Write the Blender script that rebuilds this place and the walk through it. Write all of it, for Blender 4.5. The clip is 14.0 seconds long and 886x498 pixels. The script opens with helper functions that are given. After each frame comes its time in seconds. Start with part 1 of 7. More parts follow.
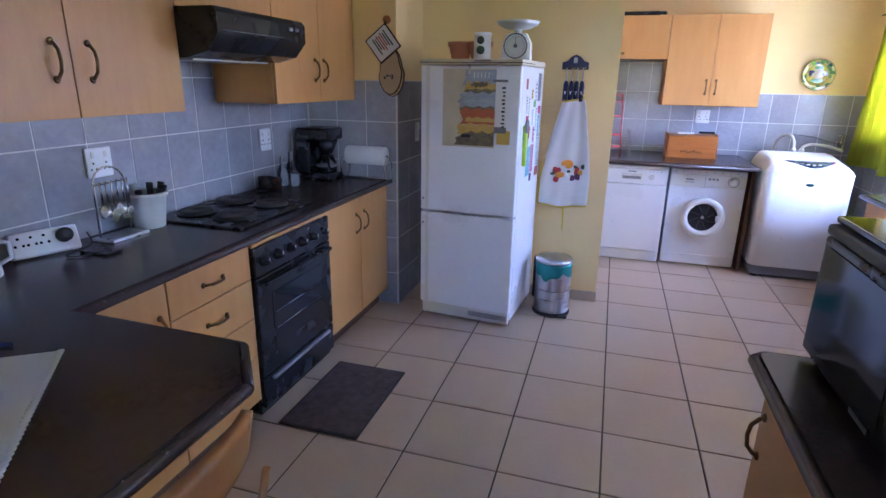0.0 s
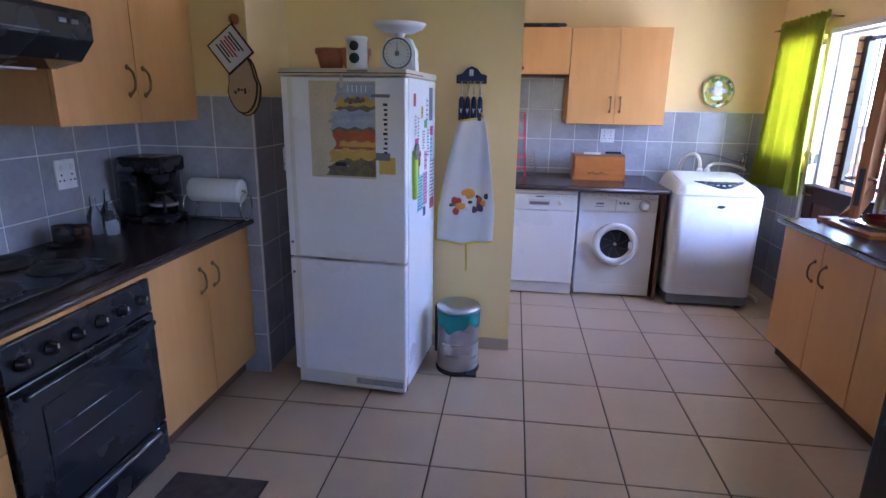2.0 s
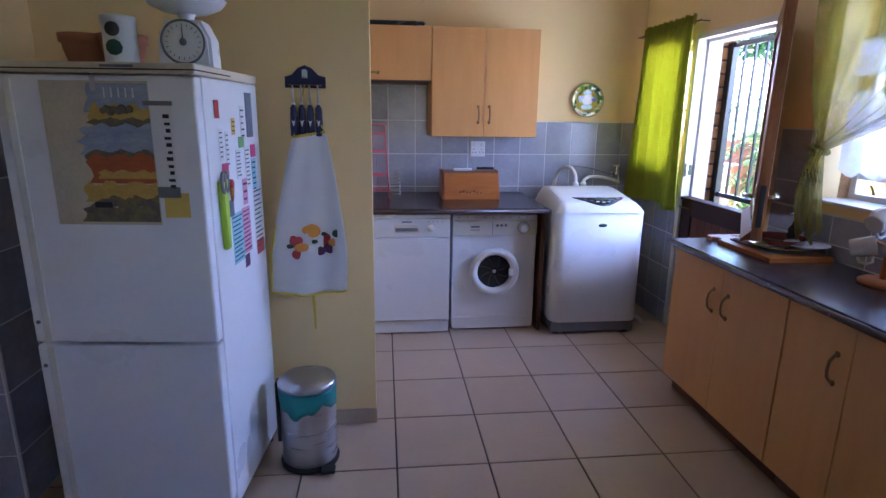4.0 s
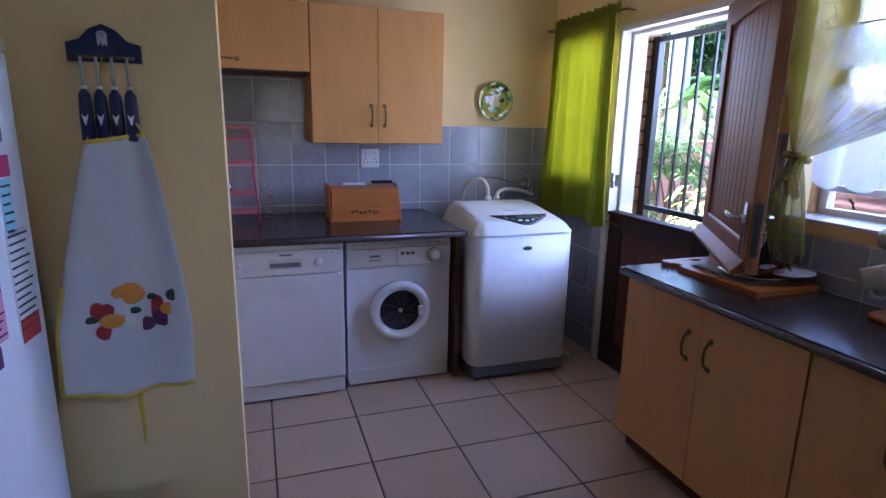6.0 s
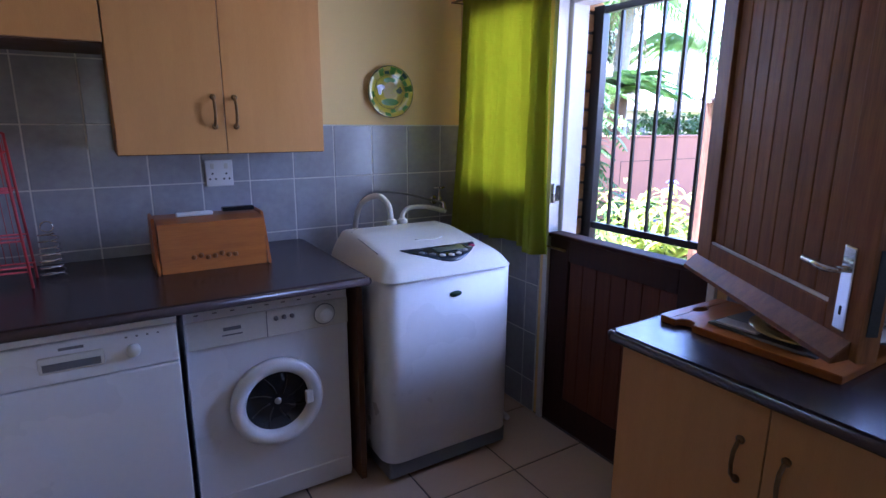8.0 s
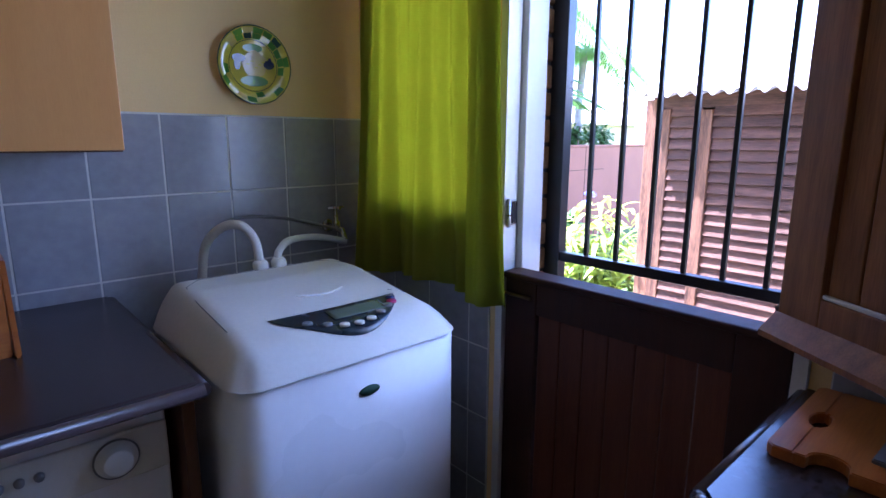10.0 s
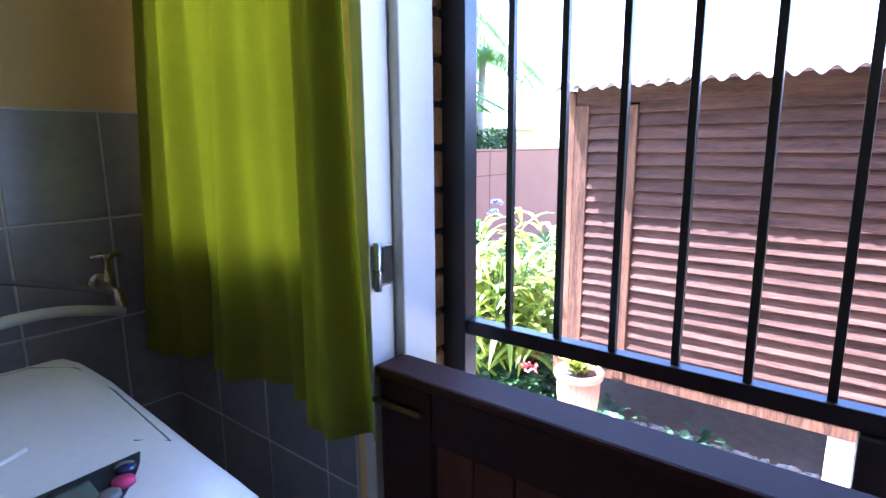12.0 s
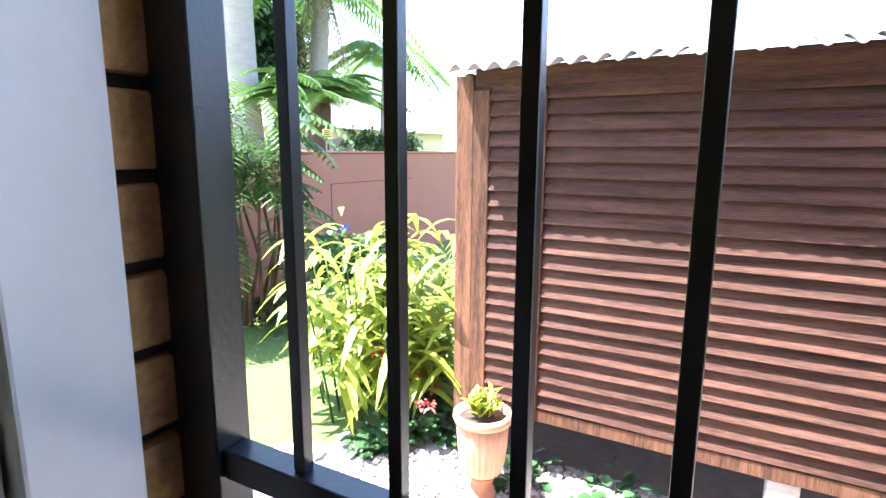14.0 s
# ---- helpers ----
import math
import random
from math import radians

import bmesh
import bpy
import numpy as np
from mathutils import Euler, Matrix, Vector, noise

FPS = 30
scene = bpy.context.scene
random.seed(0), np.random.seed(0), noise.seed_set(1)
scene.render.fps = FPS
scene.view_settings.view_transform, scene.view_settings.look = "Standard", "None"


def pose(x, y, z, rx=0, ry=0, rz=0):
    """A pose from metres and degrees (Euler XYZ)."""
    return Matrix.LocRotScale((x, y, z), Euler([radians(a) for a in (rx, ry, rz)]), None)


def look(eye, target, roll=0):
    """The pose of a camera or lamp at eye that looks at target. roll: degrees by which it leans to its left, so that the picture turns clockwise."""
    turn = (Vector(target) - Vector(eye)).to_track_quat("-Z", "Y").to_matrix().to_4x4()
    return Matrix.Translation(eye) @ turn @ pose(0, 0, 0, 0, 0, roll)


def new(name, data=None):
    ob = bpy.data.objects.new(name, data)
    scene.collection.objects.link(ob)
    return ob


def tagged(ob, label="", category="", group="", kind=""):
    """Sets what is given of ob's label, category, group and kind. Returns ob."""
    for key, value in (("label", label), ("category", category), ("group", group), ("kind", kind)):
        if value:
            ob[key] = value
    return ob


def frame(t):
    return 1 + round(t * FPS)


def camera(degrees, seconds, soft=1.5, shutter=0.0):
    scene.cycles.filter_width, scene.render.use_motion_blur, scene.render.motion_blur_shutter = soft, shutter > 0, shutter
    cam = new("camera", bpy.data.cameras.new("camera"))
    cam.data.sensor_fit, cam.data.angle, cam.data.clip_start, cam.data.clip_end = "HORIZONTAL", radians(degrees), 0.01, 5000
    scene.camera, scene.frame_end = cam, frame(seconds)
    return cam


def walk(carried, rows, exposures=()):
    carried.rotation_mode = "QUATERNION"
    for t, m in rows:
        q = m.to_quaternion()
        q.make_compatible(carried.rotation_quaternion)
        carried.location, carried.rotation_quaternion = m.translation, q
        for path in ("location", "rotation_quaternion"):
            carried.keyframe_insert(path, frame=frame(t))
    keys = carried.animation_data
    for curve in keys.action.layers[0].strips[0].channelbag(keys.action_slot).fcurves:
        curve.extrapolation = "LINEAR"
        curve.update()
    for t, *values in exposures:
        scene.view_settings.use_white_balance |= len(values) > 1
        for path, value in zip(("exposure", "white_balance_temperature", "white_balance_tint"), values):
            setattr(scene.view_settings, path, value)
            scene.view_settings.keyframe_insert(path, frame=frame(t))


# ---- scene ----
PATH = [
    (0, (-0.095, 0.175, 1.532), (-0.643, 2.007, 0.944), 1.0),
    (0.5, (-0.101, 0.321, 1.505), (-0.561, 2.186, 0.95), 0.9),
    (1, (-0.112, 0.509, 1.511), (-0.491, 2.397, 0.971), 1.1),
    (1.5, (-0.103, 0.667, 1.495), (-0.424, 2.571, 0.972), 1.0),
    (2, (-0.118, 0.855, 1.514), (-0.355, 2.772, 0.995), 1.0),
    (2.5, (-0.106, 1.016, 1.512), (-0.224, 2.947, 1.005), 1.1),
    (3, (-0.082, 1.206, 1.514), (-0.081, 3.144, 1.021), 1.0),
    (5.5, (-0.01, 2.136, 1.495), (0.501, 4.016, 1.043), 0.9),
    (6, (-0.015, 2.361, 1.473), (0.618, 4.205, 1.03), 1.1),
    (6.5, (-0.008, 2.601, 1.474), (0.775, 4.39, 1.04), 1.0),
    (7, (0.05, 2.814, 1.47), (0.957, 4.544, 1.04), 0.8),
    (7.5, (0.142, 3.045, 1.49), (1.109, 4.737, 1.044), 0.5),
    (10, (0.737, 4.057, 1.388), (2.052, 5.511, 0.994), 0.2),
    (10.5, (0.855, 4.190, 1.396), (2.236, 5.577, 0.998), 0.1),
    (11, (1.031, 4.304, 1.389), (2.466, 5.644, 1.006), 0.0),
    (11.5, (1.194, 4.394, 1.380), (2.685, 5.674, 1.002), -0.3),
    (12, (1.348, 4.493, 1.378), (2.891, 5.709, 1.003), -0.5),
    (12.5, (1.497, 4.588, 1.356), (3.095, 5.736, 0.990), -0.2),
    (13, (1.652, 4.647, 1.349), (3.299, 5.719, 0.981), -0.3),
    (13.5, (1.806, 4.690, 1.330), (3.500, 5.698, 0.966), 0.0),
    (14, (1.910, 4.702, 1.311), (3.632, 5.657, 0.958), 0.3),
]
cam = camera(77.9, 14.0)
EXPOSURES = [(0, 6.05, 5200, 34), (3, 5.35, 5200, 35), (6, 4.6, 5100, 36), (7.5, 4.3, 5050, 36), (10, 3.85, 4900, 32), (11.5, 3.85, 4950, 29), (13, 3.6, 5300, 22), (14, 3.2, 5900, 18)]
walk(cam, [(t, look(eye, target, roll)) for t, eye, target, roll in PATH], EXPOSURES)

# ---- world, sun, lights ----
world = bpy.data.worlds.new("sky")
scene.world = world
world.use_nodes = True
wn = world.node_tree.nodes
sky = wn.new("ShaderNodeTexSky")
sky.sky_type, sky.sun_disc = "NISHITA", False
SUN = Vector((-0.17, 0.34, 0.92)).normalized()
sky.sun_elevation = math.asin(SUN.z)
sky.sun_rotation = math.atan2(SUN.x, SUN.y)
wn["Background"].inputs["Strength"].default_value = 0.15
world.node_tree.links.new(sky.outputs[0], wn["Background"].inputs["Color"])
sun = new("sun", bpy.data.lights.new("sun", "SUN"))
sun.data.energy, sun.data.angle, sun.data.color = 5.0, radians(0.5), (1.0, 0.96, 0.9)
sun.matrix_basis = look(SUN * 20, (0, 0, 0))


def window_light(name, eye, target, w, h, watts, colour, spread=180):
    lamp = new(name, bpy.data.lights.new(name, "AREA"))
    lamp.data.shape, lamp.data.size, lamp.data.size_y = "RECTANGLE", w, h
    lamp.data.energy, lamp.data.color, lamp.data.spread = watts, colour, radians(spread)
    lamp.matrix_basis = look(eye, target)


SKYBLUE = (0.72, 0.86, 1.0)
window_light("window_daylight", (2.03, 3.2, 1.6), (0, 3.2, 1.3), 1.5, 0.9, 0.19, SKYBLUE)
window_light("door_daylight", (2.10, 4.72, 1.5), (0.6, 5.3, 1.75), 0.50, 0.96, 0.45, SKYBLUE, 140)
window_light("side_window_daylight", (2.06, 5.535, 1.58), (0, 5.535, 1.58), 0.46, 0.84, 0.47, (0.95, 0.98, 1.0), 70)
# Fill lamp at the added rear window, which is never in view.
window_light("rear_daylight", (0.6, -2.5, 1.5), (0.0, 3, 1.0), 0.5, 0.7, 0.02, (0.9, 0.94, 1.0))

# ---- materials ----


def material(name, base, other=None, rough=0.5, metal=0.0, scale=6.0, fine=90.0, bump=0.1, stretch=(1, 1, 1), spread=0.5,
             transmission=0.0, translucent=0.0, vary=0.0, coat=0.0, alpha=1.0, patchy=1.0):
    """A painted, wooden, metal or cloth surface: two colours mixed by two scales of noise, fine relief."""
    m = bpy.data.materials.new(name)
    m.use_nodes = True
    nt = m.node_tree
    n, ln = nt.nodes, nt.links.new
    b = n["Principled BSDF"]
    other = other or tuple(c * 0.85 for c in base)
    co = n.new("ShaderNodeTexCoord")
    mp = n.new("ShaderNodeMapping")
    mp.inputs["Scale"].default_value = stretch
    ln(co.outputs["Object"], mp.inputs["Vector"])
    vec = mp.outputs["Vector"]
    if vary:
        info = n.new("ShaderNodeObjectInfo")
        add = n.new("ShaderNodeVectorMath")
        add.operation = "MULTIPLY_ADD"
        add.inputs[1].default_value = (1, 1, 1)
        sc = n.new("ShaderNodeMath")
        sc.operation = "MULTIPLY"
        sc.inputs[1].default_value = 37.0
        ln(info.outputs["Random"], sc.inputs[0])
        ln(vec, add.inputs[0])
        ln(sc.outputs[0], add.inputs[2])
        vec = add.outputs[0]
    big, small = n.new("ShaderNodeTexNoise"), n.new("ShaderNodeTexNoise")
    for tex, s, d in ((big, scale, 4), (small, fine, 3)):
        tex.inputs["Scale"].default_value, tex.inputs["Detail"].default_value = s, d
        ln(vec, tex.inputs["Vector"])
    mean = n.new("ShaderNodeMath")
    mean.operation = "MULTIPLY_ADD"
    mean.inputs[1].default_value = 0.4
    ln(small.outputs["Fac"], mean.inputs[0])
    half = n.new("ShaderNodeMath")
    half.operation = "MULTIPLY"
    half.inputs[1].default_value = 0.6
    ln(big.outputs["Fac"], half.inputs[0])
    ln(half.outputs[0], mean.inputs[2])
    ramp = n.new("ShaderNodeValToRGB")
    ramp.color_ramp.elements[0].position = 0.5 - spread / 2
    ramp.color_ramp.elements[1].position = 0.5 + spread / 2
    ramp.color_ramp.elements[0].color = (*other, 1)
    ramp.color_ramp.elements[1].color = (*base, 1)
    ln(mean.outputs[0], ramp.inputs["Fac"])
    colour = ramp.outputs["Color"]
    if vary:
        hsv = n.new("ShaderNodeHueSaturation")
        rng = n.new("ShaderNodeMapRange")
        rng.inputs["To Min"].default_value, rng.inputs["To Max"].default_value = 1 - vary, 1 + vary
        ln(info.outputs["Random"], rng.inputs["Value"])
        ln(rng.outputs["Result"], hsv.inputs["Value"])
        ln(colour, hsv.inputs["Color"])
        colour = hsv.outputs["Color"]
    ln(colour, b.inputs["Base Color"])
    rr = n.new("ShaderNodeMapRange")
    rr.inputs["To Min"].default_value, rr.inputs["To Max"].default_value = max(rough - 0.07 * patchy, 0.02), min(rough + 0.1 * patchy, 1)
    ln(big.outputs["Fac"], rr.inputs["Value"])
    ln(rr.outputs["Result"], b.inputs["Roughness"])
    b.inputs["Metallic"].default_value = metal
    b.inputs["Transmission Weight"].default_value = transmission
    b.inputs["Coat Weight"].default_value = coat
    b.inputs["Alpha"].default_value = alpha
    if bump:
        bp = n.new("ShaderNodeBump")
        bp.inputs["Strength"].default_value, bp.inputs["Distance"].default_value = bump, 0.004
        ln(small.outputs["Fac"], bp.inputs["Height"])
        ln(bp.outputs[0], b.inputs["Normal"])
    if translucent:
        tr = n.new("ShaderNodeBsdfTranslucent")
        ln(colour, tr.inputs["Color"])
        mix = n.new("ShaderNodeMixShader")
        mix.inputs[0].default_value = translucent
        ln(b.outputs[0], mix.inputs[1])
        ln(tr.outputs[0], mix.inputs[2])
        ln(mix.outputs[0], n["Material Output"].inputs["Surface"])
    return m


PAINT = material("cream_yellow_paint", (0.85, 0.62, 0.28), (0.80, 0.57, 0.25), 0.6, scale=2.5, fine=160, bump=0.12)
CEIL = material("white_ceiling_paint", (0.82, 0.80, 0.74), None, 0.8, scale=2, fine=200)
OUTWALL = material("outside_plaster", (0.55, 0.42, 0.32), None, 0.8, scale=3)
FLOORTILE = material("beige_floor_tile", (0.50, 0.365, 0.25), (0.42, 0.30, 0.205), 0.32, scale=5, fine=45, bump=0.04, vary=0.05, spread=0.9, patchy=0.35)
GROUT = material("dark_grout", (0.07, 0.055, 0.048), None, 0.9, scale=9)
WALLTILE = material("grey_lilac_wall_tile", (0.40, 0.40, 0.44), (0.27, 0.27, 0.30), 0.2, scale=7, fine=35, bump=0.05, vary=0.05)
WALLGROUT = material("pale_wall_grout", (0.72, 0.70, 0.68), None, 0.9, scale=9)
BEECH = material("beech_laminate", (0.64, 0.32, 0.095), (0.56, 0.26, 0.07), 0.36, scale=5, fine=60, stretch=(5, 5, 0.6), bump=0.04)
EDGEDARK = material("brown_edging", (0.11, 0.045, 0.018), None, 0.45, scale=9)
WORKTOP = material("dark_brown_worktop", (0.058, 0.038, 0.035), (0.036, 0.023, 0.021), 0.24, scale=60, fine=420, bump=0.03, spread=0.9, patchy=0.3)
BLACK = material("black_enamel", (0.018, 0.018, 0.020), (0.012, 0.012, 0.013), 0.25, scale=8, bump=0.02)
RUBBER = material("black_rubber", (0.02, 0.02, 0.02), None, 0.75)
IRON = material("cast_iron", (0.028, 0.026, 0.026), (0.016, 0.015, 0.015), 0.55, scale=20, bump=0.3)
WHITEENAMEL = material("white_enamel", (0.80, 0.80, 0.81), (0.74, 0.74, 0.76), 0.28, scale=2, fine=40, bump=0.02)
OFFWHITE = material("off_white_plastic", (0.72, 0.70, 0.64), None, 0.42, scale=3, bump=0.03)
IVORY = material("aged_ivory_plastic", (0.66, 0.58, 0.42), None, 0.5, scale=4)
GREYPLASTIC = material("grey_plastic", (0.18, 0.18, 0.19), None, 0.5)
CHROME = material("chrome", (0.75, 0.75, 0.76), None, 0.12, 1.0, scale=10, bump=0)
STEEL = material("brushed_steel", (0.55, 0.55, 0.56), (0.45, 0.45, 0.46), 0.28, 1.0, scale=6, fine=120, stretch=(1, 1, 12), bump=0.06)
BRASS = material("aged_brass", (0.30, 0.19, 0.09), (0.14, 0.085, 0.04), 0.38, 1.0, scale=40, bump=0.1)
DARKGLASS = material("dark_oven_glass", (0.02, 0.022, 0.028), (0.015, 0.016, 0.02), 0.06, scale=3, bump=0)
GLASS = material("clear_glass", (0.95, 0.97, 0.97), (0.93, 0.96, 0.96), 0.03, transmission=1.0, bump=0)
DOORWOOD = material("varnished_door_wood", (0.34, 0.135, 0.04), (0.16, 0.056, 0.016), 0.48, spread=0.4, scale=6, fine=45, stretch=(7, 7, 0.5), bump=0.06, vary=0.08)
DARKWOOD = material("dark_brown_wood", (0.055, 0.02, 0.012), (0.03, 0.011, 0.007), 0.62, scale=6, fine=45, stretch=(7, 7, 0.5), bump=0.06)
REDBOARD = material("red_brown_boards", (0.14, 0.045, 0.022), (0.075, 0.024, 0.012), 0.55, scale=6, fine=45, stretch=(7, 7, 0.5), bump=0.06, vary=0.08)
PINE = material("varnished_pine", (0.50, 0.165, 0.024), (0.31, 0.085, 0.013), 0.35, scale=6, fine=30, stretch=(0.7, 8, 8), bump=0.05)
FRAMEPAINT = material("white_frame_paint", (0.74, 0.70, 0.66), (0.66, 0.62, 0.58), 0.42, scale=4, fine=60, bump=0.08)
GATEBLACK = material("black_gate_paint", (0.014, 0.015, 0.017), (0.009, 0.009, 0.010), 0.3, scale=12, fine=120, bump=0.1)
BRICK = material("ochre_face_brick", (0.50, 0.27, 0.10), (0.22, 0.10, 0.035), 0.8, spread=0.35, scale=14, fine=120, bump=0.5, vary=0.15)
MORTAR = material("dark_mortar", (0.09, 0.075, 0.06), None, 0.95, scale=20, bump=0.5)
TERRACOTTA = material("terracotta", (0.50, 0.20, 0.10), (0.40, 0.15, 0.075), 0.75, scale=12, bump=0.2)
# Sunlit copy of the terracotta: the sun on the urn is put into the colour.
POTSUN = material("sunlit_terracotta", (0.62, 0.33, 0.19), (0.50, 0.25, 0.14), 0.8, scale=12, bump=0.25)
GREENCLOTH = material("lime_green_cloth", (0.40, 0.41, 0.026), (0.32, 0.34, 0.018), 0.85, scale=5, fine=300, translucent=0.6, bump=0.15)
SHEER = material("olive_sheer_cloth", (0.26, 0.22, 0.03), (0.18, 0.15, 0.02), 0.8, scale=5, fine=300, translucent=0.3, bump=0.1, alpha=0.55)
LACE = material("white_lace", (0.80, 0.80, 0.80), None, 0.9, scale=30, translucent=0.5, alpha=0.5)
COTTON = material("white_cotton", (0.74, 0.72, 0.72), (0.68, 0.66, 0.66), 0.9, scale=6, fine=240, bump=0.15, translucent=0.1)
YELLOWTRIM = material("yellow_binding", (0.70, 0.50, 0.05), None, 0.8)
NAVY = material("navy_paint", (0.015, 0.018, 0.075), None, 0.45)
RED = material("red_paint", (0.42, 0.03, 0.03), None, 0.4)
REDWIRE = material("red_wire", (0.50, 0.04, 0.05), None, 0.4)
ORANGE = material("orange_print", (0.75, 0.30, 0.03), None, 0.7)
PURPLE = material("purple_print", (0.11, 0.03, 0.09), None, 0.7)
LEAFPRINT = material("dark_green_print", (0.02, 0.07, 0.04), None, 0.7)
PAPER = material("white_paper", (0.78, 0.78, 0.77), None, 0.7, scale=3)
INK = material("dark_print", (0.03, 0.03, 0.035), None, 0.7)
PINK = material("pink_paper", (0.72, 0.30, 0.45), None, 0.7)
MAGENTA = material("magenta_print", (0.55, 0.04, 0.16), None, 0.6)
CYAN = material("pale_blue_paper", (0.30, 0.60, 0.70), None, 0.7)
LIME = material("lime_plastic", (0.42, 0.62, 0.03), None, 0.4)
YELLOWPAPER = material("yellow_paper", (0.75, 0.52, 0.10), None, 0.7)
TEALBAG = material("teal_bag_plastic", (0.04, 0.42, 0.40), None, 0.35, translucent=0.3, scale=20, bump=0.3)
QUILT = material("beige_quilt", (0.50, 0.33, 0.18), None, 0.9, scale=30, bump=0.4)
MAT = material("charcoal_rug", (0.11, 0.075, 0.066), (0.045, 0.032, 0.03), 0.95, spread=0.3, scale=24, fine=300, bump=0.7)
BLUECUSHION = material("blue_cushion", (0.05, 0.08, 0.28), None, 0.9, scale=12)
CHAIRWOOD = material("golden_chair_wood", (0.45, 0.20, 0.05), (0.33, 0.13, 0.03), 0.3, scale=6, fine=40, stretch=(4, 4, 1))
LCD = material("display_grey", (0.10, 0.13, 0.10), None, 0.2)
NAVYPANEL = material("dark_control_panel", (0.02, 0.03, 0.04), None, 0.25)
SHEDWOOD = material("brown_shed_timber", (0.125, 0.059, 0.037), (0.034, 0.0155, 0.010), 0.8, spread=0.34, scale=5, fine=40, stretch=(6, 0.5, 6), bump=0.5, vary=0.18)
POSTWOOD = material("weathered_post_timber", (0.21, 0.10, 0.052), (0.05, 0.023, 0.013), 0.85, spread=0.3, scale=5, fine=40, stretch=(6, 6, 0.5), bump=0.5, vary=0.1)
for low in (DARKWOOD, REDBOARD, DOORWOOD, SHEDWOOD, POSTWOOD):
    low.node_tree.nodes["Principled BSDF"].inputs["Specular IOR Level"].default_value = 0.25
ROOFSHEET = material("grey_roof_sheet", (0.36, 0.34, 0.33), (0.26, 0.24, 0.23), 0.6, scale=3, bump=0.1)
BOUNDARY = material("terracotta_plaster", (0.30, 0.115, 0.075), (0.23, 0.085, 0.055), 0.9, scale=2.5, fine=60, bump=0.3)
LAWN = material("lawn_soil", (0.10, 0.15, 0.03), (0.06, 0.10, 0.02), 0.95, scale=8, fine=60, bump=0.6)
GRASS = material("grass_blades", (0.12, 0.23, 0.05), (0.07, 0.15, 0.028), 0.6, scale=2, translucent=0.3, bump=0)
CONCRETE = material("pale_concrete", (0.50, 0.46, 0.42), (0.40, 0.37, 0.34), 0.9, scale=6, bump=0.4)
PEBBLE = material("pale_pebble", (0.48, 0.43, 0.38), (0.34, 0.30, 0.27), 0.75, scale=12, bump=0.2, vary=0.3)
DARKPEBBLE = material("red_brown_pebble", (0.22, 0.11, 0.08), (0.15, 0.08, 0.06), 0.75, scale=12, bump=0.2)
SOIL = material("dark_soil", (0.035, 0.025, 0.018), None, 0.95, scale=40, bump=0.8)
EARTH = material("dry_brown_earth", (0.16, 0.11, 0.075), (0.08, 0.055, 0.038), 0.95, scale=14, fine=90, bump=0.8)
LEAF = material("green_leaf", (0.07, 0.14, 0.03), (0.04, 0.09, 0.015), 0.4, scale=9, translucent=0.35, bump=0.05)
DEEPLEAF = material("deep_green_leaf", (0.05, 0.115, 0.038), (0.028, 0.07, 0.022), 0.38, scale=9, translucent=0.25, bump=0.05)
LIMELEAF = material("yellow_green_leaf", (0.32, 0.37, 0.045), (0.21, 0.28, 0.028), 0.45, scale=7, translucent=0.45, bump=0.05)
FERNLEAF = material("fern_leaf", (0.16, 0.28, 0.06), (0.10, 0.19, 0.04), 0.5, scale=4, translucent=0.45, bump=0)
PALMTRUNK = material("grey_palm_trunk", (0.34, 0.30, 0.27), (0.22, 0.19, 0.17), 0.9, scale=6, fine=40, stretch=(1, 1, 3), bump=0.6)
FIBRE = material("brown_fibre_trunk", (0.12, 0.07, 0.04), (0.06, 0.035, 0.02), 0.95, scale=12, fine=60, stretch=(3, 3, 0.6), bump=0.9)
DRYFROND = material("dry_frond", (0.34, 0.24, 0.14), None, 0.9, scale=8, translucent=0.2)
BLOOM = material("blue_bloom", (0.16, 0.20, 0.55), None, 0.6)
REDBLOOM = material("red_bloom", (0.45, 0.07, 0.06), None, 0.6)
HOUSEWALL = material("neighbour_plaster", (0.55, 0.45, 0.33), None, 0.9)
HOUSEROOF = material("neighbour_roof", (0.55, 0.48, 0.45), None, 0.8)
PLATEYELLOW = material("yellow_glaze", (0.66, 0.54, 0.06), (0.50, 0.46, 0.06), 0.12, scale=14, coat=0.5, bump=0.03)
PLATEGREEN = material("green_glaze", (0.12, 0.30, 0.05), None, 0.12, coat=0.5)
PLATECREAM = material("cream_glaze", (0.64, 0.52, 0.18), None, 0.12, coat=0.5)
PLATEBLUE = material("dark_blue_glaze", (0.02, 0.03, 0.10), None, 0.12, coat=0.5)

# ---- mesh helpers ----
FRAMES = {}
UP = Vector((0, 0, 1))


def box(bm, x0, x1, y0, y1, z0, z1, bevel=0.0, seg=2):
    vs = [bm.verts.new((x, y, z)) for x in (x0, x1) for y in (y0, y1) for z in (z0, z1)]
    fs = [bm.faces.new([vs[i] for i in q]) for q in ((0, 1, 3, 2), (4, 6, 7, 5), (0, 4, 5, 1), (2, 3, 7, 6), (0, 2, 6, 4), (1, 5, 7, 3))]
    if bevel:
        es = list({e for f in fs for e in f.edges})
        bmesh.ops.bevel(bm, geom=es, offset=bevel, segments=seg, affect="EDGES", profile=0.5)
    return bm


def cube(x0, x1, y0, y1, z0, z1, bevel=0.0, seg=2):
    return box(bmesh.new(), x0, x1, y0, y1, z0, z1, bevel, seg)


